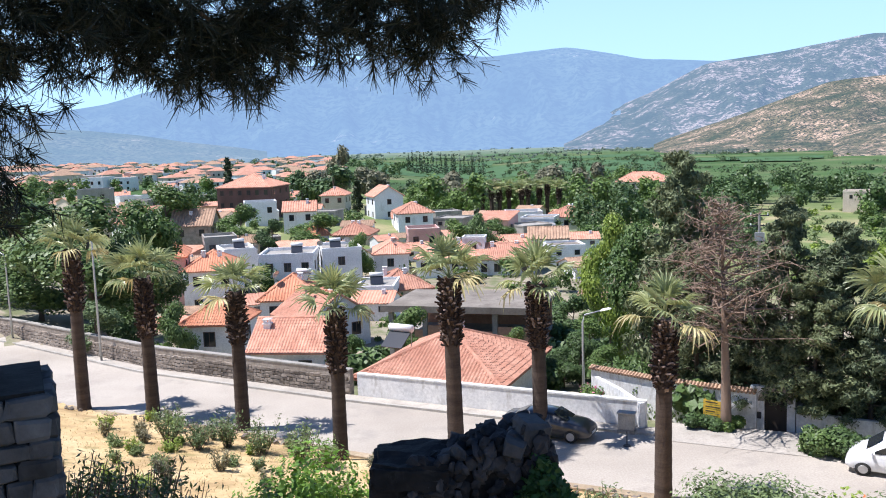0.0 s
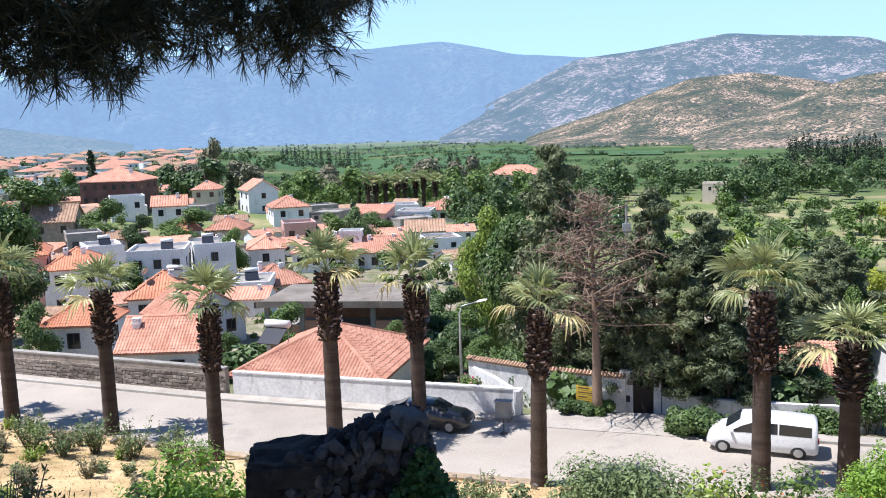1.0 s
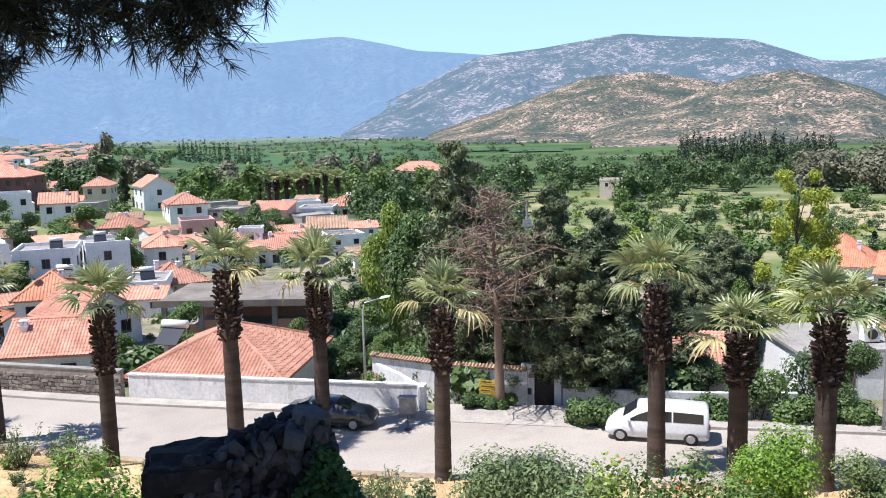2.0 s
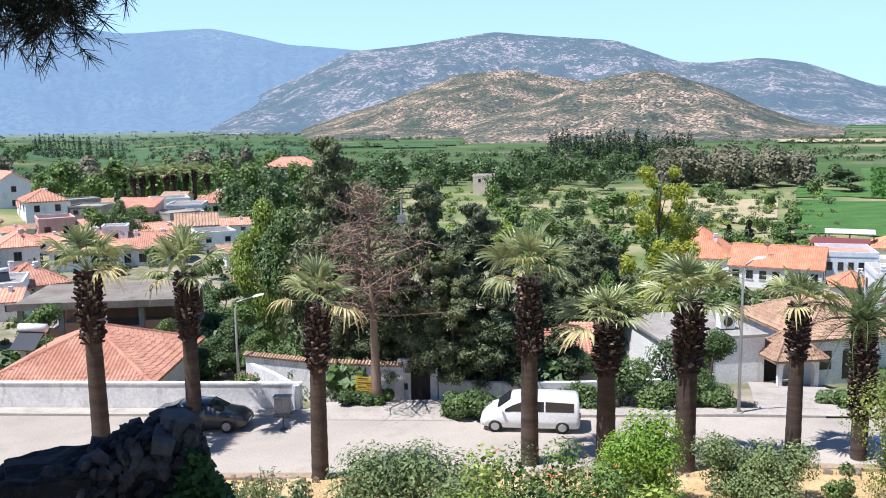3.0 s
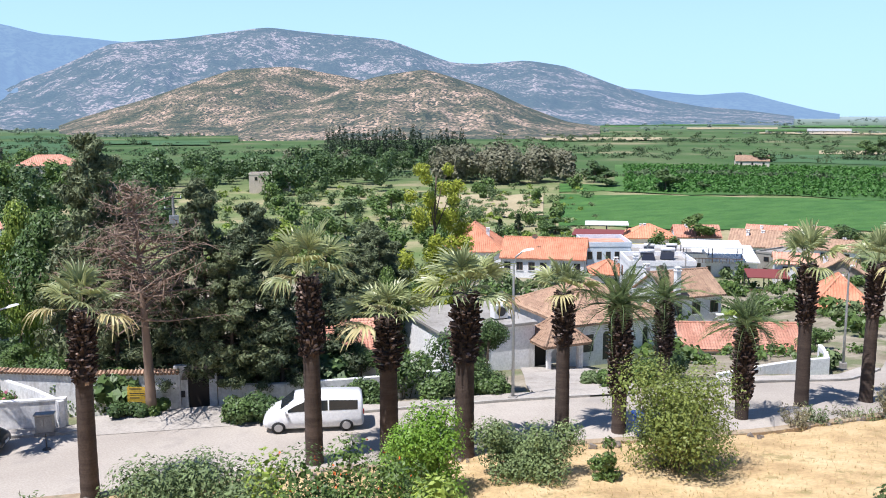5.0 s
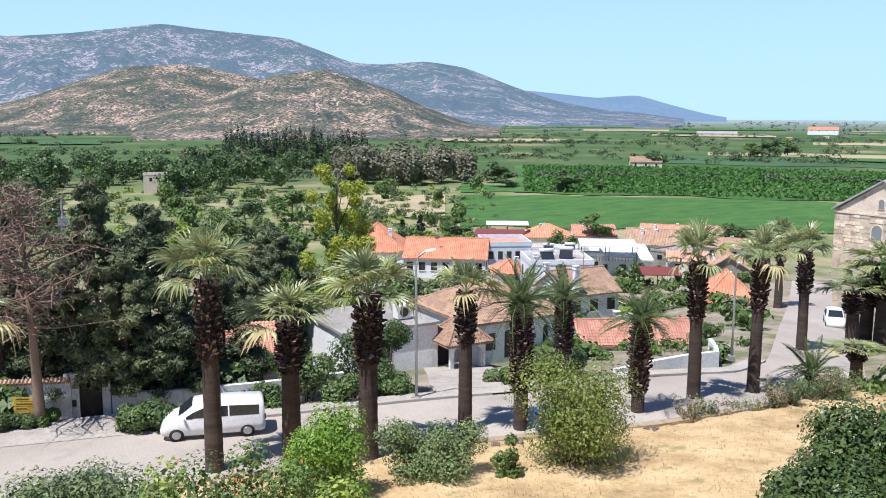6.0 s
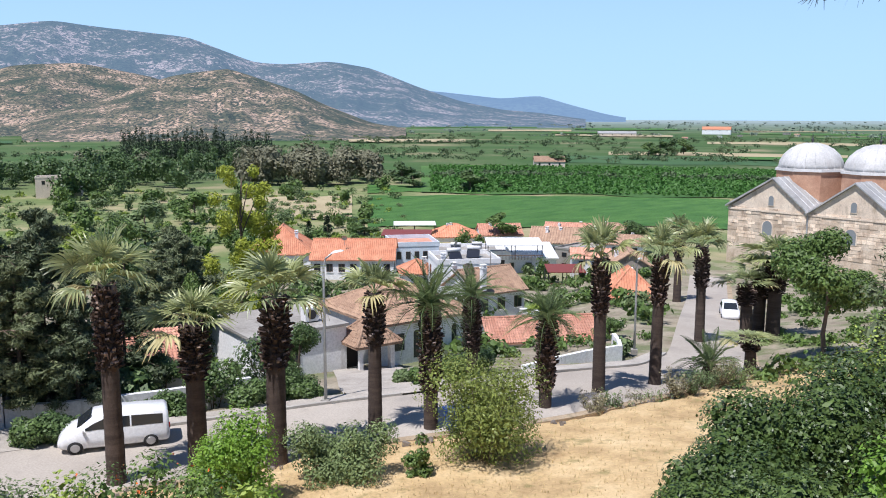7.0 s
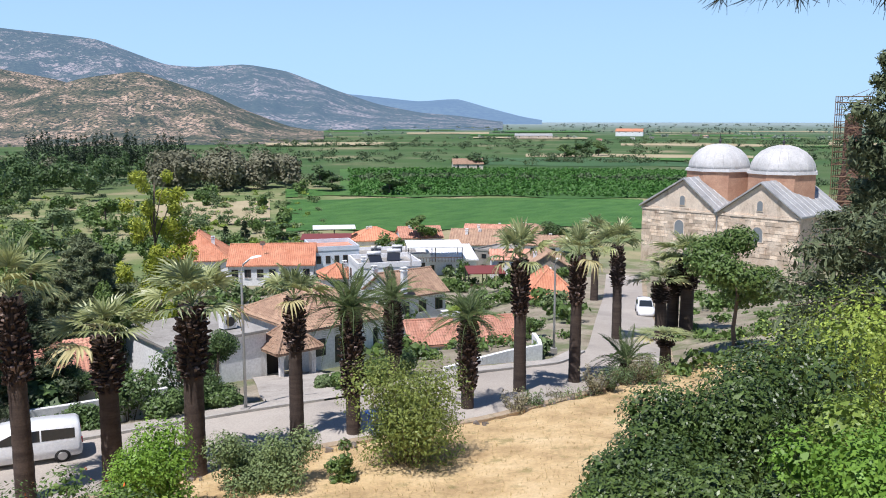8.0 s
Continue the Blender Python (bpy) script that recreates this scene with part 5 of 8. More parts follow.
for i in range(26):
    a0, d0 = FIELD_RNG.uniform(38, 82) if i % 3 else FIELD_RNG.uniform(-12, 20), FIELD_RNG.uniform(500, 1900)
    kind = ("field_dark", "field_dry", "field_green")[i % 3]
    sector("field_strip", a0, a0 + FIELD_RNG.uniform(3, 9), d0, d0 * FIELD_RNG.uniform(1.04, 1.12), M[kind], {"field_dark": "dark green orchard strip", "field_dry": "dry yellow field strip", "field_green": "green crop strip"}[kind], 0.45 + 0.03 * i)
sector("field_green_far", -4, 14, 620, 900, M["field_dark"], "green field beyond the houses")
sector("field_dark_far", 2, 14, 1000, 1150, M["field_dark"], "dark green orchard far off")


def cloud(name, mat, label, trees, quads, category="trees", size=0.075, seed=0, clumps=6):
    """Many far trees in one mesh: each has several clumps; trees are (x, y, z, height, width)."""
    rng = np.random.default_rng(seed)
    out = []
    for x, y, z, h, w in trees:
        bl = []
        for _ in range(clumps):
            a, r = rng.uniform(0, 2 * math.pi), w * 0.32 * rng.random()
            s = w * rng.uniform(0.2, 0.33) * (1.35 if clumps < 4 else 1.0)
            bl.append(((x + r * math.cos(a), y + r * math.sin(a), z + h * rng.uniform(0.3, 0.82)), (s, s, min(s, h * 0.25) * rng.uniform(0.8, 1.3))))
        out.append(crown_quads(rng, bl, quads, h * size, 0.35, 0.72, 0.7, core=0.2))
    return tagged(put(name, mesh_quads(name, np.concatenate(out)), M[mat]), label, category, kind="stuff")


def scatter(rng, n, az0, az1, d0, d1, h0, h1, wide=0.8):
    res = []
    for _ in range(n):
        a, d = rng.uniform(az0, az1), math.sqrt(rng.uniform(d0 * d0, d1 * d1))
        x, y = at(a, d)
        h = rng.uniform(h0, h1)
        res.append((x, y, ground_z(x, y) - 0.3, h, h * wide * rng.uniform(0.8, 1.25)))
    return res


RNG = np.random.default_rng(5)
WOOD_DARK = scatter(RNG, 30, 12, 19, 215, 400, 8, 13, 0.95) + scatter(RNG, 70, 18, 34, 300, 430, 8, 14, 0.95) + scatter(RNG, 26, 9, 20, 170, 240, 6, 10) + scatter(RNG, 22, 30, 40, 400, 540, 8, 12) + scatter(RNG, 12, -16, -4, 230, 300, 7, 12)
cloud("woods_dark", "leaf_dark", "dark green pines and broad trees of the wood", WOOD_DARK, 420, seed=1, size=0.042)
WOOD_MID = scatter(RNG, 62, -2, 15, 215, 380, 6, 12, 0.9) + scatter(RNG, 12, 22, 36, 150, 230, 3, 6) + scatter(RNG, 30, -26, -6, 240, 420, 5, 10) + scatter(RNG, 16, 14, 30, 190, 420, 5, 8) + scatter(RNG, 18, 33, 44, 150, 230, 2.5, 5.5)
cloud("woods_green", "leaf", "mid green trees behind the houses", WOOD_MID, 480, seed=2, size=0.045)
cloud("woods_olive", "leaf_olive", "silvery olive trees in the meadow", scatter(RNG, 24, 24, 42, 165, 290, 3, 5.5, 1.1) + scatter(RNG, 14, 2, 14, 240, 340, 5, 9), 420, seed=3, size=0.05)
cloud("woods_eucalyptus", "euca", "dusty brown-green eucalyptus row", scatter(RNG, 34, 36.2, 45.0, 345, 385, 11, 16, 0.9) + scatter(RNG, 16, -1, 12, 270, 350, 11, 16, 0.6) + scatter(RNG, 3, 27, 31, 420, 440, 11, 14) + scatter(RNG, 8, -8, -4, 300, 350, 10, 15, 0.6), 620, seed=4, size=0.045)


def far_cypress(az0, az1, d, n, h0, h1, seed, label):
    rng = np.random.default_rng(seed)
    out = []
    for i in range(n):
        x, y = at(az0 + (az1 - az0) * (i + rng.uniform(-0.4, 0.4)) / n, d * rng.uniform(0.97, 1.04))
        h, z = rng.uniform(h0, h1), ground_z(x, y)
        bl = [((x, y, z + h * f), (h * 0.17 * (1.15 - f), h * 0.17 * (1.15 - f), h * 0.16)) for f in (0.12, 0.3, 0.5, 0.68, 0.82, 0.93)]
        out.append(crown_quads(rng, bl, 240, h * 0.034, 0.1, 0.4, 0.6))
    return tagged(put("cypress_row", mesh_quads("cypress_row", np.concatenate(out)), M["cypress"]), label, "trees", kind="stuff")


far_cypress(29.5, 38.6, 560, 84, 12, 20, 7, "dark row of cypresses at the foot of the hill")
far_cypress(-2, 3, 700, 20, 12, 18, 8, "row of poplars across the plain")
far_cypress(8.5, 9.3, 480, 3, 12, 15, 9, "two tall cypresses in the fields")
HEDGES = []
for d in (400, 470, 560, 640, 730, 850, 1000, 1180, 1400, 1700, 2100):
    for _ in range(9):
        a, slope = RNG.uniform(-30, 84), RNG.uniform(-0.012, 0.012)
        for k in range(int(RNG.uniform(10, 34))):
            x, y = at(a + k * 3.2 / d * 57.3 * RNG.uniform(0.8, 1.2) * (1 + d / 900), d * (1 + slope * k * 0.12 + RNG.uniform(-0.004, 0.004)))
            h = RNG.uniform(1.8, 4.4) * (1 + d / 3000)
            HEDGES.append((x, y, ground_z(x, y) - 0.8, h, h * RNG.uniform(1.4, 3.2)))
cloud("hedgerow", "leaf_far", "lines of trees and hedges across the plain", [h for h in HEDGES if math.hypot(h[0], h[1]) < 1050], 38, size=0.13, seed=6, clumps=3)
cloud("hedgerow_far", "leaf_hazed", "lines of trees far across the plain, haze in their colour", [h for h in HEDGES if math.hypot(h[0], h[1]) >= 1050], 14, size=0.22, seed=9, clumps=2)
cloud("plain_trees", "leaf_far", "trees scattered over the plain", scatter(RNG, 260, 40, 84, 480, 1150, 2.5, 6.5, 2.0) + scatter(RNG, 150, -28, 40, 700, 1200, 2.5, 6.5, 2.0), 60, size=0.11, seed=7, clumps=3)
cloud("plain_trees_far", "leaf_hazed", "scattered trees far across the plain, haze in their colour", scatter(RNG, 320, 40, 88, 1150, 3400, 3.5, 8.0, 2.6) + scatter(RNG, 160, -28, 40, 1150, 2800, 3.0, 7.0, 2.4), 14, size=0.22, seed=19, clumps=2)
# vine bushes on the vineyard
VINES = []
for i in range(-120, 121):
    for j in range(-110, 111):
        u, v = i * 3.3 + RNG.normal(0, 0.25), j * 2.4 + RNG.normal(0, 0.3)
        x, y = 350 + 0.88 * u - 0.47 * v, 188 + 0.47 * u + 0.88 * v
        a, d = math.degrees(math.atan2(x, y)), math.hypot(x, y)
        if 48.6 < a < 75.5 and 315 < d < 477 and RNG.random() < 0.93:
            h = RNG.uniform(1.1, 1.7)
            VINES.append((x, y, ground_z(x, y) + 0.15, h, h * 1.5))
cloud("vineyard", "crop", "bushy green vines on the plain", VINES, 10, size=0.36, seed=8, clumps=1, category="vines")
cloud("meadow_scrub", "leaf_lime", "light green scrub on the meadow", scatter(RNG, 150, 20, 46, 130, 330, 0.8, 2.2, 2.0), 40, size=0.16, seed=10, category="scrub")

# generic village houses between and behind the others
PROTO = []
for i, (w, d, eave, kind, rh, wall, roof, floors, label) in enumerate([
    (6.4, 6.5, 4.6, "gable", 1.7, "white", "tile", 2, "white village house with a red gabled roof"),
    (6.0, 7, 4.4, "gable", 1.7, "cream", "tileold", 2, "cream village house with a faded gabled roof"),
    (6.8, 7, 4.8, "flat", 0.5, "white", "roof_slab", 2, "white flat-roofed village house"),
    (6.5, 6, 3.4, "gable", 1.6, "white", "tileold", 1, "low white house with an old tile roof"),
    (7.4, 7.5, 4.8, "flat", 0.5, "concrete", "concrete", 2, "bare grey concrete house with a flat roof"),
    (7.0, 7, 4.2, "shed", 1.2, "pink", "tile", 1, "pink house with a sloping red roof"),
]):
    az, dist = (-9.2, -20.5, -11.6, 6.9, -21.5, 3.2)[i], (180, 190, 195, 150, 230, 175)[i]
    gx, gy = at(az, dist)
    PROTO.append(house(az, dist, w, d, ground_z(gx, gy) + eave, random.uniform(-25, 25), kind, rh, wall, roof, label, floors, wins=2, ends=False))


def sprinkle(n, az0, az1, d0, d1, seed, gap, size=1.0):
    rng = np.random.default_rng(seed)
    done = [(o.matrix_basis.translation.x, o.matrix_basis.translation.y) for o in scene.objects if o.parent is None and o.get("category") == "house"]
    made = 0
    for _ in range(n * 40):
        if made >= n:
            break
        a, d = rng.uniform(az0, az1), math.sqrt(rng.uniform(d0 * d0, d1 * d1))
        x, y = at(a, d)
        if (-4 < a < 7 and 90 < d < 131) or min((x - p) ** 2 + (y - q) ** 2 for p, q in done) < gap * gap:
            continue
        done.append((x, y))
        made += 1
        s = size * rng.uniform(0.85, 1.2)
        clone(PROTO[int(rng.integers(len(PROTO)))], pose(x, y, ground_z(x, y) - 1.0, 0, 0, -a + rng.uniform(-35, 35)) @ Matrix.Diagonal((s, s, s * rng.uniform(0.55, 0.8), 1)))


sprinkle(34, -20, 10, 125, 215, 3, 8.5, 0.85)
sprinkle(26, -19, 4, 95, 170, 13, 6.4, 0.6)
sprinkle(3, 57.5, 62.5, 120, 150, 24, 8.5, 0.85)
def far_town(n, az0, az1, d0, d1, seed):
    """The far town in one mesh: small houses with hipped and flat roofs."""
    rng = np.random.default_rng(seed)
    verts, faces, slots = [], [], []
    for _ in range(n):
        a, d = rng.uniform(az0, az1), math.sqrt(rng.uniform(d0 * d0, d1 * d1))
        x, y = at(a, d)
        w, l, h, r = rng.uniform(4, 8.5), rng.uniform(4, 6), rng.uniform(4.5, 8.5), rng.uniform(1.4, 2.4)
        m = pose(x, y, ground_z(x, y) - 1.0, 0, 0, -a + rng.uniform(-30, 30))
        o = len(verts)
        verts += [m @ Vector(p) for p in ((-w, 0, 0), (w, 0, 0), (w, 2 * l, 0), (-w, 2 * l, 0), (-w, 0, h), (w, 0, h), (w, 2 * l, h), (-w, 2 * l, h))]
        faces += [[o + i for i in f] for f in ((0, 1, 5, 4), (1, 2, 6, 5), (2, 3, 7, 6), (3, 0, 4, 7))]
        slots += [int(rng.integers(0, 2))] * 4
        k = len(verts)
        if rng.random() < 0.75:
            e = 0.5
            verts += [m @ Vector(p) for p in ((-w - e, -e, h), (w + e, -e, h), (w + e, 2 * l + e, h), (-w - e, 2 * l + e, h), (-w + l, l, h + r), (w - l, l, h + r))]
            faces += [[k + i for i in f] for f in ((0, 1, 5, 4), (2, 3, 4, 5), (1, 2, 5), (3, 0, 4))]
            slots += [2 if rng.random() < 0.6 else 5] * 4
        else:
            faces.append([o + 4, o + 5, o + 6, o + 7])
            slots.append(3)
        for i in range(int(w / 1.4)):                  # dark windows set into the front, on each floor
            for z in np.arange(1.6, h - 1.5, 2.9):
                k = len(verts)
                cx = -w + (i + 0.5) * 2 * w / int(w / 1.4)
                verts += [m @ Vector(p) for p in ((cx - 0.55, -0.04, z), (cx + 0.55, -0.04, z), (cx + 0.55, -0.04, z + 1.4), (cx - 0.55, -0.04, z + 1.4))]
                faces.append([k, k + 1, k + 2, k + 3])
                slots.append(4)
    me = mesh_from("far_town", verts, faces)
    for name in ("white", "cream", "tile", "concrete", "glass", "tileold"):
        me.materials.append(M[name])
    me.polygons.foreach_set("material_index", slots)
    return tagged(put("far_town", me, None), "far town of pale houses with red tiled roofs", "houses", kind="stuff")


far_town(330, -34, -7, 400, 1100, 61)
sprinkle(60, -33, -7, 250, 420, 5, 11)
sprinkle(6, 60, 78, 900, 1600, 8, 40)
cloud("town_trees", "leaf", "garden trees among the village roofs", scatter(RNG, 60, -26, 11, 92, 215, 2.2, 4.6, 1.1) + scatter(RNG, 18, 44, 62, 90, 190, 2, 4, 1.1), 300, seed=11, size=0.055)
cloud("town_trees_dark", "leaf_dark", "dark trees in the far town", scatter(RNG, 230, -34, -2, 250, 900, 4, 9, 0.9), 150, size=0.07, seed=12)
cloud("gardens", "leaf_dark", "shrubs and weeds on the slope below the wall", scatter(RNG, 60, -12, 14, 57, 80, 1.2, 3.0, 1.3) + scatter(RNG, 40, 13, 33, 48, 62, 1.5, 3.5, 1.0), 320, size=0.10, seed=13, category="scrub")
cloud("bank_scrub", "leaf", "green weeds and scrub on the bank past the bend", scatter(RNG, 150, 69.5, 80, 55, 118, 0.5, 1.5, 2.2), 90, size=0.14, seed=14, category="scrub")
cloud("village_scrub", "leaf", "garden shrubs and weeds between the houses", scatter(RNG, 150, 44, 63.5, 61, 130, 0.8, 2.4, 1.7) + scatter(RNG, 90, 30, 45, 56, 130, 0.8, 2.6, 1.6) + scatter(RNG, 80, -20, 12, 66, 130, 0.6, 1.8, 1.6), 100, size=0.12, seed=15, category="scrub")
cloud("village_olives", "leaf_olive", "grey-green shrubs between the houses", scatter(RNG, 50, 30, 63, 58, 150, 1.0, 3.0, 1.3) + scatter(RNG, 40, -20, 12, 66, 150, 1.0, 2.6, 1.3), 200, size=0.11, seed=16, category="scrub")
cloud("meadow_shrubs", "leaf_olive", "low scrub covering the meadow", scatter(RNG, 260, 20, 47, 140, 340, 0.8, 2.6, 2.2), 60, size=0.14, seed=17, category="scrub")
cloud("meadow_trees", "leaf", "mid green trees on the meadow", scatter(RNG, 24, 20, 46, 140, 340, 3, 6, 1.1), 400, seed=18)
# ---- walls along the road ----
def stone_mesh(seed, sx=1.0, sy=1.0, sz=1.0, flat=0.0):
    """A rough block about one unit across with chipped corners."""
    rng = np.random.default_rng(seed)
    bm = bmesh.new()
    vs = box(bm, -0.5, -0.5, -0.5, 0.5, 0.5, 0.5)
    bmesh.ops.bevel(bm, geom=list(bm.edges), offset=0.12, segments=1, affect="EDGES")
    for v in bm.verts:
        v.co += Vector(rng.normal(0, 0.045, 3))
        v.co.x, v.co.y, v.co.z = v.co.x * sx, v.co.y * sy, v.co.z * sz
    return bm_mesh("stone", bm)


M["stone"] = surface("wall_stone", (0.13, 0.11, 0.095), (0.30, 0.26, 0.22), 0.9, 7.0, 0.95, 0.5, 0.03, vary=0.35)
# near-black: the deep shade under the pine is put into this stone's colour
M["stone_shaded"] = surface("ruin_stone_shaded", (0.016, 0.015, 0.015), (0.045, 0.042, 0.041), 2.5, 9.0, 0.95, 0.6, 0.03, stain=(0.07, 0.07, 0.065), vary=0.4)
STONES = [stone_mesh(i) for i in range(7)]
for me in STONES:
    me.materials.append(M["stone"])


def rock_mesh(seed):
    """An angular lump of rubble about one unit across."""
    r_ = np.random.default_rng(seed)
    bm = bmesh.new()
    bmesh.ops.create_icosphere(bm, subdivisions=1, radius=0.6)
    for v in bm.verts:
        v.co *= float(r_.uniform(0.72, 1.2))
    return bm_mesh("stone", bm)


ROCKS = [rock_mesh(60 + i) for i in range(8)]
STONES_GREY = [stone_mesh(20 + i) for i in range(7)]
# rubble of the ruin, its colour darkened for the same tree shade
M["ruin_rock_shaded"] = surface("ruin_rock_shaded", (0.022, 0.021, 0.022), (0.075, 0.074, 0.078), 3.0, 10.0, 0.95, 0.6, 0.03, vary=0.5)
for me in ROCKS:
    me.materials.append(M["ruin_rock_shaded"])
# grey stone with the shade on the pier painted into its colour
M["pier_stone_shaded"] = surface("pier_stone_shaded", (0.06, 0.062, 0.066), (0.15, 0.152, 0.16), 2.2, 9.0, 0.95, 0.6, 0.03, stain=(0.10, 0.10, 0.10), vary=0.4)
for me in STONES_GREY:
    me.materials.append(M["pier_stone_shaded"])

WALL_STONE = along(FAR_KERB, -52, -6.2)
WALL_WHITE = along(FAR_KERB, -6.2, 10.0)


def wall_on(name, line, d0, d1, h, mat, label, cap=None, kind="structure"):
    w = solid_strip(name, line, d0, d1, -2.5, h, mat)
    tagged(w, label, "wall", kind=kind)
    if cap:
        c = solid_strip("coping", line, d0 - 0.04, d1 + 0.04, h, h + 0.09, cap)
        c.parent = w
    return w


stone_wall = wall_on("wall_stone", WALL_STONE, 1.08, 1.45, 1.55, M["rubble"], "long rubble stone wall with a concrete coping beside the road", M["concrete"])
# rubble stones stand out of its road face, from the ground to the mortar band
face = offset_line(WALL_STONE, 1.06)
seg = np.concatenate([[0], np.cumsum(np.linalg.norm(np.diff(face[:, :2], axis=0), axis=1))])
rng = np.random.default_rng(31)
joined, count_ = [], 0
for row in range(5):
    s = rng.uniform(0, 0.2)
    while s < seg[-1] - 0.3:
        w, h = rng.uniform(0.2, 0.5), rng.uniform(0.16, 0.24)
        p = [float(np.interp(s + w / 2, seg, face[:, k])) for k in range(3)]
        q = [float(np.interp(s + w / 2 + 0.1, seg, face[:, k])) for k in range(3)]
        ang = math.degrees(math.atan2(q[1] - p[1], q[0] - p[0]))
        m = pose(p[0], p[1], p[2] + 0.14 + row * 0.235 + rng.uniform(-0.03, 0.03), rng.uniform(-8, 8), rng.uniform(-8, 8), ang) @ Matrix.Diagonal((w * 0.95, 0.14, h, 1))
        if p[0] > -18 and count_ < 300:
            put("stone", STONES[int(rng.integers(7))], None, stone_wall, m)
            count_ += 1
        else:
            joined.append((m, int(rng.integers(7))))
        s += w
verts, faces = [], []
for m, k in joined:
    o = len(verts)
    verts += [m @ v.co for v in STONES[k].vertices]
    faces += [[o + i for i in p.vertices] for p in STONES[k].polygons]
tagged(put("stones", mesh_from("stones", verts, faces), M["stone"], stone_wall), kind="stuff")

wall_on("wall_white", WALL_WHITE, 1.08, 1.34, 1.38, M["whitewash"], "whitewashed garden wall with peeling paint beside the road", M["whitewash"])


def straight_wall(name, pts, h, thick, mat, label, cap=None, z=0.0, tiles=False):
    line = resample([(x, y, z) for x, y in pts], 40)
    w = solid_strip(name, line, 0, thick, -2.0, h, mat)
    tagged(w, label, "wall", kind="structure")
    if tiles:
        bm = bmesh.new()
        L = np.concatenate([[0], np.cumsum(np.linalg.norm(np.diff(line[:, :2], axis=0), axis=1))])
        s = 0.0
        while s < L[-1]:
            p = [float(np.interp(s, L, line[:, k])) for k in range(3)]
            q = [float(np.interp(s + 0.05, L, line[:, k])) for k in range(3)]
            d = Vector((q[0] - p[0], q[1] - p[1], 0)).normalized()
            n = Vector((-d.y, d.x, 0))
            c = Vector((p[0], p[1], p[2] + h)) + n * thick / 2
            tube(bm, [c - n * 0.3 + Vector((0, 0, 0.02)), c + Vector((0, 0, 0.16)), c + n * 0.3 + Vector((0, 0, 0.02))], [0.09, 0.085, 0.09], 6)
            s += 0.2
        part("coping", bm, M["tileold"], w, "row of old clay tiles")
    return w


straight_wall("wall_white_return", [(10.0, 43.6), (9.4, 46.5), (8.6, 49.0)], 1.4, 0.25, M["whitewash"], "end of the whitewashed garden wall")
straight_wall("wall_tiled", [(8.4, 50.2), (11.8, 46.9), (14.2, 45.2), (15.9, 44.1)], 1.55, 0.3, M["whitewash"], "white wall with a coping of old clay tiles", tiles=True)
straight_wall("wall_grove", [(17.6, 43.2), (19.8, 41.6), (24.0, 39.6), (28.5, 38.0)], 0.8, 0.3, M["whitewash"], "shaded white wall under the conifers")

# gate with a round arch in the wall
gate = thing("gateway", "white arched gateway with a dark wooden door in the wall", "gate")
gate.matrix_basis = pose(16.75, 43.75, -0.3, 0, 0, -30)
bm = bmesh.new()
box(bm, -1.25, 0, -0.6, -0.55, 0.35, 2.2)
part("pillar", bm, M["whitewash"], gate)
bm = bmesh.new()
box(bm, 0.55, 0, -0.6, 0.95, 0.35, 1.75)
part("pillar", bm, M["whitewash"], gate)
for k in range(12):
    bm = bmesh.new()
    a0, a1 = math.pi * (k + 0.03) / 12, math.pi * (k + 0.97) / 12
    v = [bm.verts.new((r * math.cos(a), y, 1.45 + r * math.sin(a))) for y in (-0.06, 0.4) for a in (a0, a1) for r in (0.56, 0.86)]
    for f in ((0, 1, 3, 2), (4, 6, 7, 5), (1, 5, 7, 3), (0, 2, 6, 4), (0, 4, 5, 1), (2, 3, 7, 6)):
        bm.faces.new([v[i] for i in f])
    part("arch_stone", bm, M["stone"], gate)
bm = bmesh.new()
box(bm, -0.54, 0.16, -0.6, 0.54, 0.22, 1.5)
part("door", bm, M["door"], gate, "dark wooden door")
bm = bmesh.new()
box(bm, -1.1, -0.03, 0.5, -0.7, 0.0, 0.85)
part("plaque", bm, M["steel_dark"], gate, "small dark metal plaque")

# low tiled shed roofs behind the grove wall
house(29.2, 50.5, 6.6, 4.5, 0.9, 2, "shed", 1.1, "whitewash", "tile", "low shed with a sloping red tile roof behind the wall", 0, 1, 0.25, ends=False, name="shed")
house(20.6, 49.0, 3.2, 3.5, 1.5, -8, "gable", 0.9, "whitewash", "tileold", "small gatehouse roof of old tiles behind the gate", 0, 1, 0.25, ends=False, name="shed")

# house with the broad red roof behind the white wall
red_house = house(-1.4, 51.4, 9.0, 9.6, 0.95, -24, "hip", 2.0, "white", "tile", "low house with a broad red tiled roof behind the white wall", 1, 2, 0.45, ends=False, chimneys=[(-0.15, 0.75, 0.5)], tanks=[(-0.8, 0.25)])


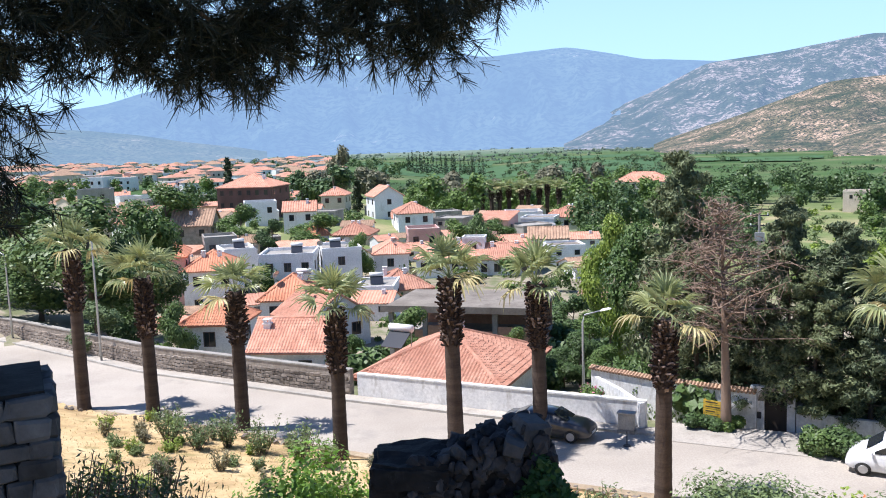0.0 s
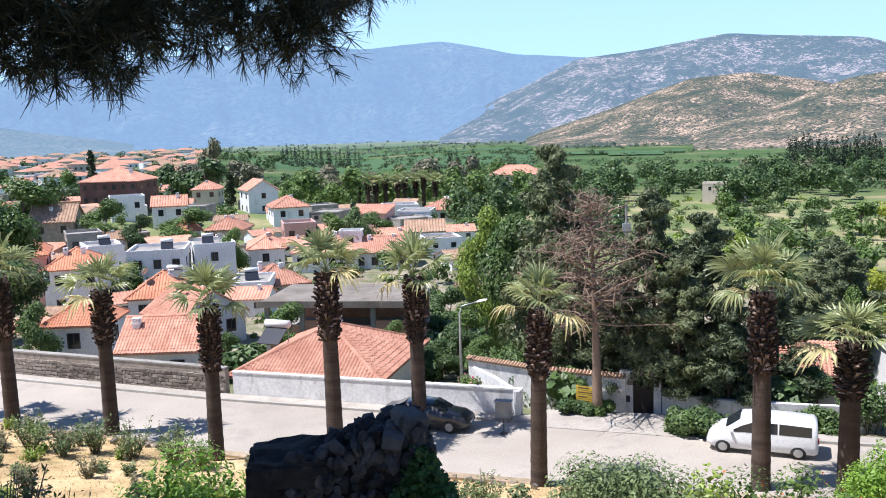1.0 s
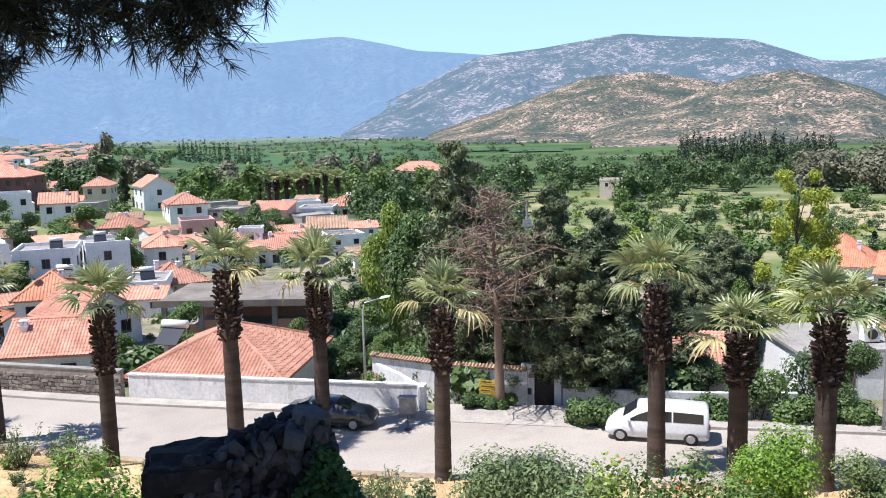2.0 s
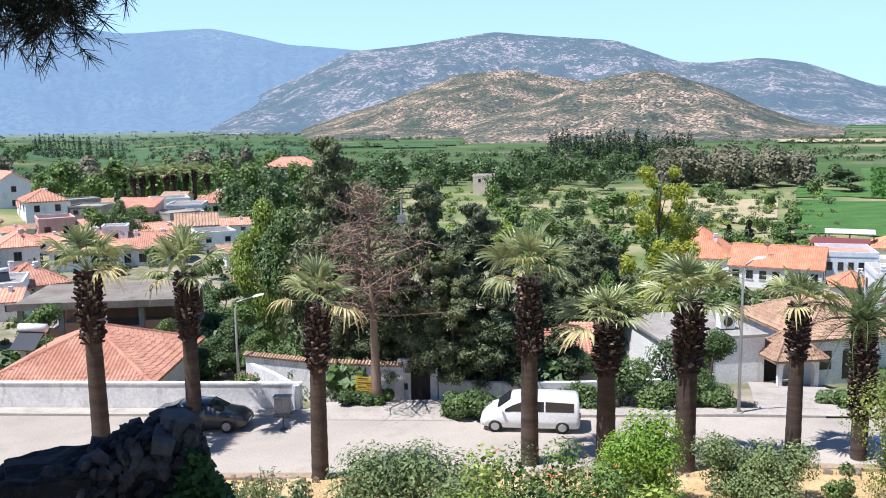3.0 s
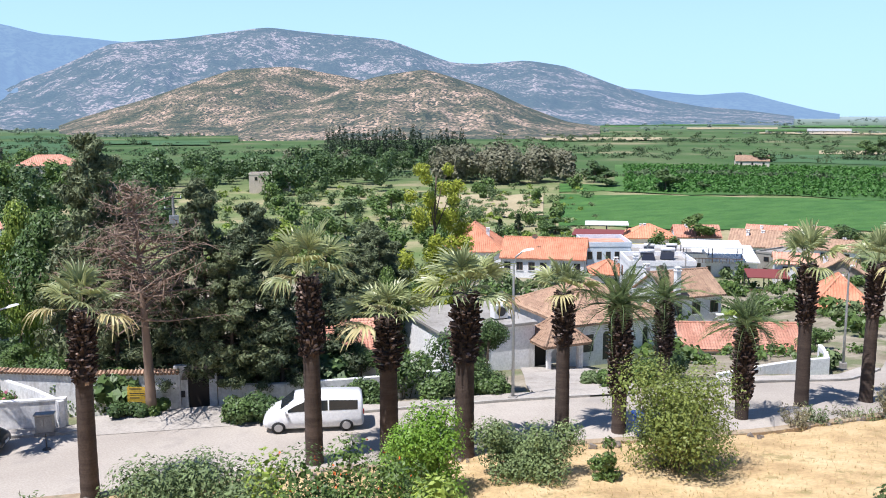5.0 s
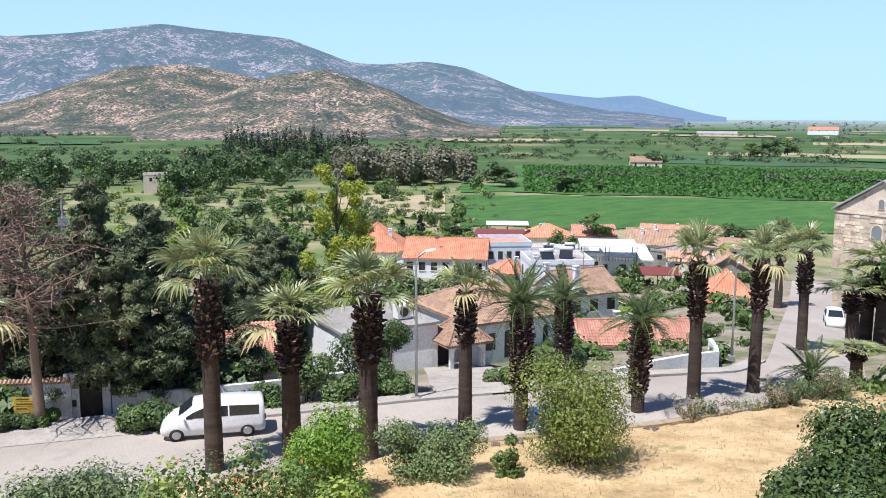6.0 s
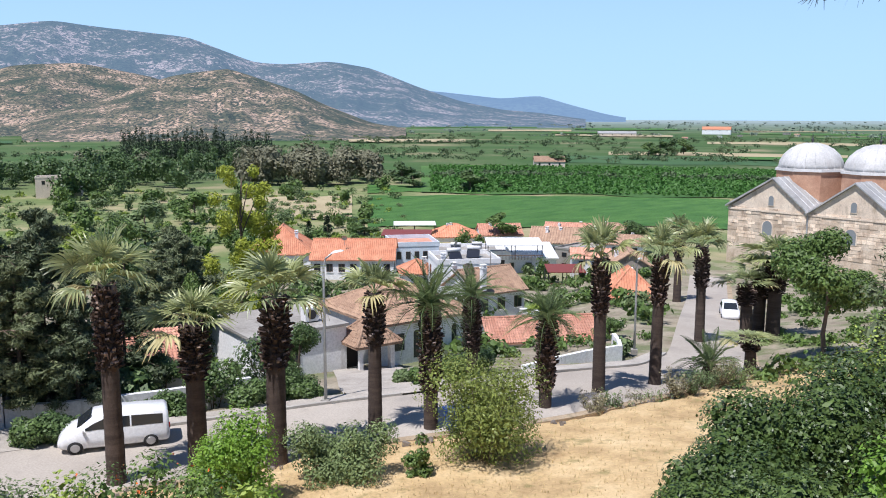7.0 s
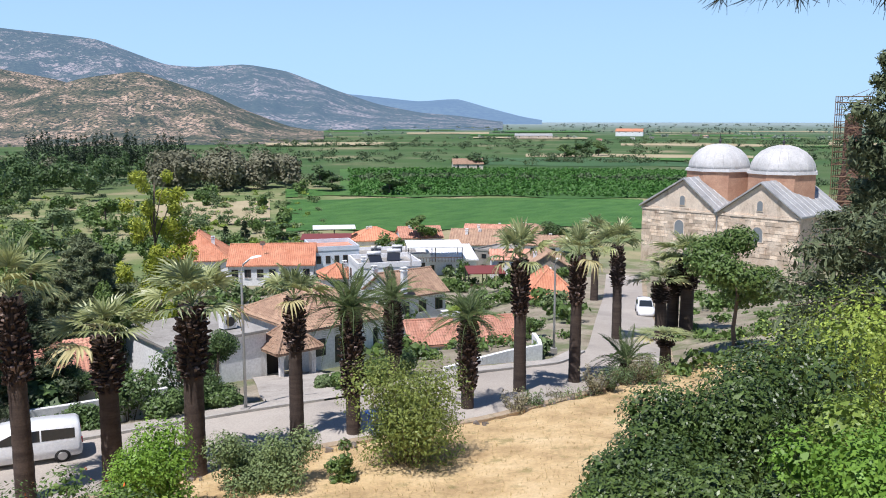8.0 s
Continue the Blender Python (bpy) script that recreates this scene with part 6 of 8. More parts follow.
def frame_building(az, dist, w, d, top, turn):
    """An unfinished concrete frame with red brick infill."""
    x, y = at(az, dist)
    z = ground_z(x, y) - 0.6
    e = thing("concrete_building", "unfinished concrete frame building with red brick infill", "building")
    e.matrix_basis = pose(x, y, z, 0, 0, -az + turn)
    h = top - z
    bm = bmesh.new()
    box(bm, -w / 2 - 0.5, -0.6, h - 0.3, w / 2 + 0.5, d, h)
    box(bm, -w / 2 - 0.5, -0.6, h, w / 2 + 0.5, -0.35, h + 0.25)
    part("roof", bm, M["roof_slab"], e)
    bm = bmesh.new()
    box(bm, -w / 2, 0, h - 3.4, w / 2, d, h - 3.1)
    part("floor_slab", bm, M["concrete"], e)
    for i in range(5):
        bm = bmesh.new()
        cx = -w / 2 + 0.2 + (w - 0.4) * i / 4
        box(bm, cx - 0.2, 0.0, 0, cx + 0.2, 0.4, h - 0.3)
        part("column", bm, M["concrete"], e)
    for i in range(4):
        bm = bmesh.new()
        a, b = -w / 2 + 0.42 + (w - 0.4) * i / 4, -w / 2 - 0.02 + (w - 0.4) * (i + 1) / 4
        box(bm, a, 0.1, h - 3.1, b, 0.3, h - (1.5 if i % 2 else 1.9))
        box(bm, a, 0.1, 0, b, 0.3, h - 3.42)
        part("brick_infill", bm, M["brick"], e, "red brick infill")
    bm = bmesh.new()
    box(bm, -w / 2, d - 0.3, 0, w / 2, d - 0.05, h - 0.3)
    part("back_wall", bm, M["brick"], e)
    return e


frame_building(0.9, 72, 12.5, 9, 1.2, -16)

# ---- street furniture ----
def street_lamp(x, y, z, h, turn, label, arm=1.1):
    e = thing("street_lamp", label, "street lamp", "street lamps")
    e.matrix_basis = pose(x, y, z, 0, 0, turn)
    bm = bmesh.new()
    box(bm, -0.22, -0.22, -0.3, 0.22, 0.22, 0.06)
    part("base", bm, M["concrete"], e)
    bm = bmesh.new()
    tube(bm, [(0, 0, 0), (0, 0, h * 0.5), (0, 0, h - 0.5), (0.12, 0, h - 0.1), (arm, 0, h + 0.22)], [0.09, 0.075, 0.06, 0.05, 0.04], 8)
    part("pole", bm, M["metal"], e, smooth=True)
    bm = bmesh.new()
    for (x0, w, hh), (x1, w1, h1) in zip(((0, 0.08, 0.04), (0.15, 0.14, 0.09), (0.5, 0.13, 0.08)), ((0.15, 0.14, 0.09), (0.5, 0.13, 0.08), (0.66, 0.05, 0.03))):
        vs = [bm.verts.new(v) for v in ((x0, -w, -0.02), (x0, w, -0.02), (x0, w * 0.6, hh), (x0, -w * 0.6, hh), (x1, -w1, -0.02), (x1, w1, -0.02), (x1, w1 * 0.6, h1), (x1, -w1 * 0.6, h1))]
        for f in ((0, 1, 5, 4), (1, 2, 6, 5), (2, 3, 7, 6), (3, 0, 4, 7), (3, 2, 1, 0), (4, 5, 6, 7)):
            bm.faces.new([vs[i] for i in f])
    hd = part("lamp_head", bm, M["whiteframe"], e, "pale lamp head")
    hd.matrix_basis = pose(arm - 0.05, 0, h + 0.2, 0, -14, 0)
    return e


street_lamp(7.9, 49.9, -0.6, 5.5, -25, "grey steel street lamp behind the white wall")
street_lamp(30.2, 33.9, 0.0, 7.7, -60, "grey steel street lamp on the kerb", 0.5)
street_lamp(54.4, 28.8, -1.3, 6.4, 215, "grey steel street lamp at the bend")
street_lamp(-25.0, 62.4, 0.1, 9.6, 150, "grey steel street lamp beside the stone wall")
street_lamp(*at(52.6, 96), ground_z(*at(52.6, 96)), 7.0, 200, "street lamp among the houses below")
street_lamp(*at(-26.6, 78), 0.2, 7.2, 150, "street lamp at the end of the stone wall")

cab = thing("utility_cabinet", "grey weathered electricity cabinet against the white wall", "utility box")
cab.matrix_basis = pose(9.0, 43.25, 0.1, 0, 0, -26)
bm = bmesh.new()
box(bm, -0.4, -0.18, 0.08, 0.4, 0.22, 0.92)
bmesh.ops.bevel(bm, geom=list(bm.edges), offset=0.02, segments=1, affect="EDGES")
part("body", bm, M["kerb"], cab)
bm = bmesh.new()
box(bm, -0.46, -0.22, -0.1, 0.46, 0.26, 0.08)
part("plinth", bm, M["concrete"], cab)
bm = bmesh.new()
box(bm, -0.35, -0.2, 0.14, -0.01, -0.18, 0.86)
part("door", bm, M["kerb"], cab)
bm = bmesh.new()
box(bm, 0.01, -0.2, 0.14, 0.35, -0.18, 0.86)
part("door", bm, M["kerb"], cab)
bm = bmesh.new()
box(bm, -0.45, -0.24, 0.92, 0.45, 0.28, 0.98)
part("lid", bm, M["kerb"], cab)

M["yellow"] = plain("yellow_paint", (0.55, 0.36, 0.04), 0.6)
M["signdark"] = plain("sign_dark", (0.07, 0.06, 0.03), 0.7)
sign = thing("direction_sign", "yellow direction sign boards on two posts under the trees", "sign")
sign.matrix_basis = pose(13.6, 43.7, 0, 0, 0, -38)
for sx in (-0.5, 0.5):
    bm = bmesh.new()
    tube(bm, [(sx, 0.03, -0.3), (sx, 0.03, 1.42)], [0.035, 0.03], 6)
    part("post", bm, M["yellow"], sign)
for k in range(5):
    bm = bmesh.new()
    box(bm, -0.58, -0.03, 0.22 + k * 0.235, 0.58, 0.0, 0.42 + k * 0.235)
    bd = part("board", bm, M["yellow"], sign)
    bm = bmesh.new()
    box(bm, -0.46, -0.036, 0.29 + k * 0.235, 0.30 - 0.13 * (k % 3), -0.0305, 0.35 + k * 0.235)
    part("lettering", bm, M["signdark"], bd)

M["blue"] = plain("blue_plastic", (0.02, 0.07, 0.30), 0.45)
M["black"] = plain("black_rubber", (0.02, 0.02, 0.02), 0.85)
bin_ = thing("rubbish_bin", "dark blue wheeled rubbish container at the road edge", "bin")
bin_.matrix_basis = pose(31.6, 26.0, ground_z(31.6, 26.0) + 0.05, 0, 0, -28)
bm = bmesh.new()
vs = box(bm, -0.6, -0.42, 0.16, 0.6, 0.42, 1.1)
for v in vs[:4]:
    v.co.x *= 0.86
    v.co.y *= 0.8
bmesh.ops.bevel(bm, geom=list(bm.edges), offset=0.03, segments=1, affect="EDGES")
part("body", bm, M["blue"], bin_)
bm = bmesh.new()
box(bm, -0.65, -0.47, 1.1, 0.65, 0.47, 1.22)
bmesh.ops.bevel(bm, geom=list(bm.edges), offset=0.05, segments=2, affect="EDGES")
part("lid", bm, M["blue"], bin_)
for sx in (-0.42, 0.42):
    for sy in (-0.3, 0.3):
        bm = bmesh.new()
        tube(bm, [(sx - 0.03, sy, 0.09), (sx + 0.03, sy, 0.09)], [0.09, 0.09], 10)
        part("wheel", bm, M["black"], bin_)

post = thing("road_post", "short iron post with a round foot on the road", "post")
post.matrix_basis = pose(8.6, 41.3, 0.0)
bm = bmesh.new()
tube(bm, [(0, 0, 0.0), (0, 0, 0.06)], [0.2, 0.16], 12)
part("foot", bm, M["steel_dark"], post)
bm = bmesh.new()
tube(bm, [(0, 0, 0.06), (0, 0, 0.75)], [0.03, 0.025], 6)
part("rod", bm, M["steel_dark"], post)

# ---- vehicles ----
M["car_grey"] = plain("dark_grey_car_paint", (0.035, 0.035, 0.038), 0.3, 0.3, 0.5, 0.6)
M["car_white"] = plain("white_car_paint", (0.78, 0.79, 0.80), 0.35, 0.0, 0.5, 0.5)
M["tyre"] = plain("tyre", (0.018, 0.018, 0.018), 0.9)
M["rim"] = plain("rim", (0.45, 0.45, 0.46), 0.35, 0.7)
M["lamp_clear"] = plain("headlight", (0.6, 0.62, 0.64), 0.15, 0.2)
M["lamp_red"] = plain("tail_light", (0.35, 0.015, 0.015), 0.25)


def vehicle(name, label, category, stations, paint, wheels, wheel_r, half, glass, screens, lights):
    """stations: x, sill height, belt height, roof height, half width, roof half width, from tail to nose."""
    e = thing(name, label, category, "parked vehicles")
    bm = bmesh.new()

    def ring(s):
        x, zs, zb, zr, w, rw = s
        half_ = [(0.0, zs), (w * 0.86, zs), (w * 0.98, zs + 0.1), (w, zs + 0.55 * (zb - zs)), (w * 0.97, zb), (rw + (w * 0.97 - rw) * 0.12, zb + (zr - zb) * 0.85), (rw * 0.82, zr - 0.01), (0.0, zr + 0.02)]
        return [Vector((x, y, z)) for y, z in half_] + [Vector((x, -y, z)) for y, z in half_[-2:0:-1]]
    rings = [[bm.verts.new(p) for p in ring(s)] for s in stations]
    for a, b in zip(rings, rings[1:]):
        for i in range(len(a)):
            j = (i + 1) % len(a)
            bm.faces.new((a[i], b[i], b[j], a[j]))
    bm.faces.new(rings[0])
    bm.faces.new(rings[-1][::-1])
    bmesh.ops.recalc_face_normals(bm, faces=bm.faces)
    part("body", bm, M[paint], e, smooth=True)

    def at_x(x):
        for a, b in zip(stations, stations[1:]):
            if a[0] <= x <= b[0]:
                f = (x - a[0]) / (b[0] - a[0])
                return ring([p + (q - p) * f for p, q in zip(a, b)])
    for x0, x1, lo, hi0, hi1 in glass:
        for side in (1, -1):
            bm = bmesh.new()
            n = 6
            row = []
            for k in range(n + 1):
                x = x0 + (x1 - x0) * k / n
                r = at_x(x)
                hi = hi0 + (hi1 - hi0) * k / n
                row.append([Vector((x, side * (r[4].y + (r[5].y - r[4].y) * f + 0.012), r[4].z + (r[5].z - r[4].z) * f)) for f in (lo, hi)])
            vs = [[bm.verts.new(p) for p in q] for q in row]
            for a, b in zip(vs, vs[1:]):
                bm.faces.new((a[0], b[0], b[1], a[1]) if side > 0 else (a[1], b[1], b[0], a[0]))
            part("side_window", bm, M["glass"], e)
    for nm, (xa, za, wa), (xb, zb, wb), out_ in screens:
        bm = bmesh.new()
        bm.faces.new([bm.verts.new(p) for p in ((xa + out_, -wa, za), (xa + out_, wa, za), (xb + out_, wb, zb + 0.015), (xb + out_, -wb, zb + 0.015))])
        part(nm, bm, M["glass"], e)
    for nm, x, y, z, w, h, mt in lights:
        for side in (1, -1):
            bm = bmesh.new()
            box(bm, x - 0.05, side * y - w / 2, z - h / 2, x + 0.05, side * y + w / 2, z + h / 2)
            bmesh.ops.bevel(bm, geom=list(bm.edges), offset=0.02, segments=1, affect="EDGES")
            part(nm, bm, M[mt], e)
    for wx in wheels:
        for side in (1, -1):
            bm = bmesh.new()
            y = side * (half - 0.1)
            tube(bm, [(wx, y - 0.11, wheel_r), (wx, y - 0.08, wheel_r), (wx, y + 0.08, wheel_r), (wx, y + 0.115, wheel_r)], [wheel_r - 0.03, wheel_r, wheel_r, wheel_r - 0.03], 20)
            wh = part("wheel", bm, M["tyre"], e, smooth=True)
            bm = bmesh.new()
            tube(bm, [(wx, y + side * 0.10, wheel_r), (wx, y + side * 0.125, wheel_r)], [wheel_r * 0.66, wheel_r * 0.6], 14)
            part("rim", bm, M["rim"], wh)
    bm = bmesh.new()
    x = stations[-1][0]
    box(bm, x - 0.01, -0.26, 0.42, x + 0.02, 0.26, 0.53)
    part("number_plate", bm, M["whiteframe"], e)
    return e


VAN = [(-2.38, 0.42, 0.95, 1.0, 0.84, 0.70), (-2.34, 0.30, 1.05, 1.72, 0.93, 0.74), (-2.2, 0.24, 1.06, 1.86, 0.95, 0.80), (-1.0, 0.22, 1.06, 1.91, 0.95, 0.82), (0.3, 0.22, 1.06, 1.91, 0.95, 0.82), (0.85, 0.22, 1.07, 1.84, 0.95, 0.80), (1.55, 0.23, 1.08, 1.28, 0.94, 0.78), (2.05, 0.25, 0.98, 1.08, 0.90, 0.74), (2.28, 0.30, 0.78, 0.86, 0.82, 0.66), (2.38, 0.36, 0.60, 0.64, 0.70, 0.56)]
van = vehicle("van", "white minibus van parked at the kerb", "van", VAN, "car_white", (-1.55, 1.65), 0.33, 0.95,
              [(-2.1, -0.75, 0.16, 0.86, 0.9), (-0.68, 0.2, 0.16, 0.9, 0.9), (0.32, 1.2, 0.14, 0.9, 0.45)],
              [("windscreen", (1.52, 1.30, 0.72), (0.90, 1.82, 0.70), 0.03), ("rear_window", (-2.36, 1.12, 0.66), (-2.30, 1.68, 0.62), -0.03)],
              [("headlight", 2.2, 0.68, 0.74, 0.26, 0.16, "lamp_clear"), ("tail_light", -2.36, 0.82, 1.0, 0.1, 0.3, "lamp_red")])
van.matrix_basis = pose(19.7, 36.55, 0.0, 0, 0, 150) @ Matrix.Diagonal((1.0, 0.98, 0.9, 1))
for side in (1, -1):
    bm = bmesh.new()
    box(bm, 1.25, side * 1.02 - 0.09, 1.08, 1.35, side * 1.02 + 0.09, 1.28)
    bmesh.ops.bevel(bm, geom=list(bm.edges), offset=0.03, segments=1, affect="EDGES")
    part("wing_mirror", bm, M["car_white"], van)
SEDAN = [(-2.3, 0.42, 0.80, 0.92, 0.70, 0.55), (-2.22, 0.28, 0.90, 1.0, 0.84, 0.62), (-1.75, 0.22, 0.92, 1.05, 0.90, 0.64), (-1.0, 0.20, 0.92, 1.36, 0.91, 0.60), (-0.3, 0.20, 0.92, 1.44, 0.91, 0.62), (0.35, 0.20, 0.92, 1.40, 0.91, 0.60), (1.15, 0.20, 0.92, 0.99, 0.90, 0.66), (1.8, 0.22, 0.84, 0.90, 0.87, 0.62), (2.2, 0.27, 0.66, 0.72, 0.78, 0.54), (2.32, 0.34, 0.52, 0.56, 0.64, 0.46)]
car = vehicle("car", "dark grey saloon car parked beside the white wall", "car", SEDAN, "car_grey", (-1.4, 1.4), 0.33, 0.91,
              [(-1.35, -0.55, 0.12, 0.5, 0.92), (-0.5, 0.25, 0.12, 0.92, 0.92), (0.3, 0.8, 0.12, 0.9, 0.4)],
              [("windscreen", (1.12, 1.0, 0.68), (0.42, 1.40, 0.54), 0.03), ("rear_window", (-1.72, 1.07, 0.62), (-1.05, 1.36, 0.52), -0.03)],
              [("headlight", 2.08, 0.58, 0.64, 0.34, 0.12, "lamp_clear"), ("tail_light", -2.24, 0.62, 0.80, 0.3, 0.13, "lamp_red")])
car.matrix_basis = pose(5.1, 43.35, 0.0, 0, 0, -27)
small = vehicle("car", "small white hatchback parked down the road", "car", [(-1.9, 0.4, 0.9, 1.0, 0.72, 0.6), (-1.8, 0.25, 0.9, 1.3, 0.82, 0.62), (-1.2, 0.2, 0.9, 1.45, 0.85, 0.62), (0.2, 0.2, 0.9, 1.46, 0.85, 0.62), (1.0, 0.2, 0.9, 1.0, 0.84, 0.62), (1.7, 0.24, 0.78, 0.84, 0.78, 0.55), (1.9, 0.32, 0.55, 0.6, 0.62, 0.45)], "car_white", (-1.2, 1.2), 0.3, 0.85,
                [(-1.5, -0.3, 0.12, 0.8, 0.9), (-0.25, 0.7, 0.12, 0.9, 0.5)],
                [("windscreen", (0.98, 1.02, 0.64), (0.25, 1.45, 0.56), 0.03), ("rear_window", (-1.82, 0.95, 0.6), (-1.72, 1.32, 0.56), -0.04)],
                [("headlight", 1.72, 0.5, 0.68, 0.3, 0.14, "lamp_clear"), ("tail_light", -1.84, 0.68, 0.86, 0.16, 0.24, "lamp_red")])
small.matrix_basis = pose(80.2, 32.6, -4.05, 0, 2.5, 207)
# ---- white house with the arched porch ----
chapel = thing("villa", "white villa with an arched porch and old clay tile roofs", "house")
chapel.matrix_basis = pose(42.0, 41.4, -2.0, 0, 0, -14)


def arch_wall(w, h, holes, thick=0.25, n=10):
    """A wall in the xz plane from x = 0 to w, with round-headed openings (x middle, width, springing height) cut through it."""
    bm = bmesh.new()
    xs = [0.0]
    for cx, hw, sp in holes:
        xs += [cx - hw / 2, cx + hw / 2]
    xs.append(w)
    for a, b in zip(xs[0::2], xs[1::2]):
        if b - a > 1e-4:
            box(bm, a, 0, 0, b, thick, h)
    for cx, hw, sp in holes:
        r = hw / 2
        for k in range(n):
            a0, a1 = math.pi - math.pi * k / n, math.pi - math.pi * (k + 1) / n
            x0, x1 = cx + r * math.cos(a0), cx + r * math.cos(a1)
            z0, z1 = sp + r * math.sin(a0), sp + r * math.sin(a1)
            vs = [bm.verts.new(p) for p in ((x0, 0, z0), (x1, 0, z1), (x1, 0, h), (x0, 0, h), (x0, thick, z0), (x1, thick, z1), (x1, thick, h), (x0, thick, h))]
            for f in ((0, 1, 2, 3), (7, 6, 5, 4), (0, 4, 5, 1), (3, 2, 6, 7)):
                bm.faces.new([vs[i] for i in f])
    bmesh.ops.remove_doubles(bm, verts=bm.verts, dist=0.0005)
    return bm


def roofed(parent, w, d, h, rh, kind, mat, x, y, turn=0.0, over=0.35, row=0.34, ridge_x=True):
    r = roof_part(parent, kind, w, d, h, rh, over, M[mat], 0.2, row, ridge_x)
    r.matrix_basis = pose(x, y, 0, 0, 0, turn)
    return r


# main hall, x 0..8, y 0..8
part("wall", arch_wall(7.8, 2.9, [(2.9, 0.5, 1.75), (6.2, 0.5, 1.75)]), M["white"], chapel)
for y0, x0, L, a in ((0.25, 7.55, 7.75, 90), (8.0, 0, 7.8, 0), (0.25, 0.0, 7.75, 90)):
    bm = bmesh.new()
    box(bm, 0, -0.25 if a == 90 else 0, -1.5, L, 0.0 if a == 90 else 0.25, 2.9)
    w = part("wall", bm, M["white"], chapel)
    w.matrix_basis = pose(x0, y0, 0, 0, 0, a)
bm = bmesh.new()
box(bm, 0, 0.0, -1.5, 7.8, 0.25, 0)
part("plinth", bm, M["white"], chapel)
for cx in (2.9, 6.2):
    bm = bmesh.new()
    box(bm, cx - 0.24, 0.12, 0.8, cx + 0.24, 0.16, 2.0)
    box(bm, cx - 0.25, 0, 0.0, cx + 0.25, 0.25, 0.8)
    part("window", bm, M["glass"], chapel)
bm = bmesh.new()
for a in (-0.02, 0.8):
    for b in ((1.0 + a, -0.05, 0.7, 1.06 + a, 0, 1.9), ):
        box(bm, *b)
for z in (0.7, 1.3, 1.84):
    box(bm, 1.04, -0.05, z, 1.8, 0, z + 0.06)
w = part("window_grille", bm, M["steel_dark"], chapel, "black iron window grille")
bm = bmesh.new()
box(bm, 1.06, -0.012, 0.76, 1.8, -0.004, 1.84)
part("pane", bm, M["glass"], w)
roofed(chapel, 7.8, 8.25, 2.9, 2.0, "hip", "tileold", 3.9, 0)
# porch in front of the hall's end, with two arches
for m, L, holes in ((pose(-2.7, -1.7, 0), 2.7, [(0.72, 0.88, 1.35), (1.98, 0.88, 1.35)]), (pose(0.0, -1.7, 0, 0, 0, 90), 2.2, [(1.1, 1.2, 1.35)])):
    w = part("porch_wall", arch_wall(L, 2.3, holes, 0.24), M["white"], chapel)
    w.matrix_basis = m
bm = bmesh.new()
box(bm, -2.7, 0.6, 0, 0.0, 0.8, 2.3)
part("porch_back", bm, M["white"], chapel)
bm = bmesh.new()
box(bm, -2.45, 0.5, 0, -1.55, 0.59, 2.0)
part("door", bm, M["door"], chapel, "dark wooden entrance door")
roofed(chapel, 2.8, 2.7, 2.3, 1.25, "hip", "tileold", -1.35, -1.7)
# flat wing with roof clutter
bm = bmesh.new()
box(bm, -9.5, 0.0, -1.5, -2.72, 7.0, 3.1)
part("wing", bm, M["white"], chapel)
bm = bmesh.new()
box(bm, -9.7, -0.2, 3.1, -2.6, 7.1, 3.28)
part("wing_roof", bm, M["concrete"], chapel, "grey flat concrete roof")
for x in (-8.5, -6.6):
    window_part(chapel, x, 0.0, 0.9, 0.9, 1.2)
ac = thing("air_conditioner", "white boxed air conditioner on the flat roof", "air conditioner")
ac.matrix_basis = chapel.matrix_basis @ pose(-4.6, 1.6, 3.28)
bm = bmesh.new()
box(bm, -0.5, -0.35, 0.08, 0.5, 0.35, 1.0)
bmesh.ops.bevel(bm, geom=list(bm.edges), offset=0.03, segments=1, affect="EDGES")
part("casing", bm, M["whiteframe"], ac)
bm = bmesh.new()
tube(bm, [(0, -0.36, 0.55), (0, -0.38, 0.55)], [0.32, 0.32], 16)
part("fan_grille", bm, M["steel_dark"], ac)
for x in (-0.4, 0.4):
    bm = bmesh.new()
    box(bm, x - 0.05, -0.35, 0, x + 0.05, 0.35, 0.08)
    part("foot", bm, M["steel_dark"], ac)
# drive up to the porch
def draped(pts):
    q = resample([(x, y, 0.0) for x, y in pts], 30)
    for v in q:
        v[2] = ground_z(v[0], v[1])
    return q


d = strip("drive", draped([(31.2, 33.2), (33.6, 36.6), (36.0, 39.4), (38.0, 42.0)]), draped([(36.8, 30.9), (38.8, 34.8), (40.6, 37.6), (42.6, 40.6)]), M["pavement"], 8, 0.14)
tagged(d, "pale concrete drive down to the arched porch", "drive", kind="structure")
k_ = solid_strip("kerb_drive", draped([(37.0, 31.6), (38.9, 34.8), (40.8, 37.7)])[::-1], 0.0, 0.18, -0.3, 0.28, M["kerb"])
tagged(k_, "low kerb beside the drive", "kerb", kind="structure")
# low curved white wall at the bend
for pts, z, h in (([(44.5, 31.2), (48.0, 30.6), (50.6, 30.0), (53.1, 29.0)], -1.3, 0.55), ([(53.1, 29.0), (54.6, 30.0), (56.0, 31.2)], -1.6, 0.8)):
    straight_wall("wall_low", pts, h, 0.28, M["white"], "low white garden wall with a rounded top", z=z)

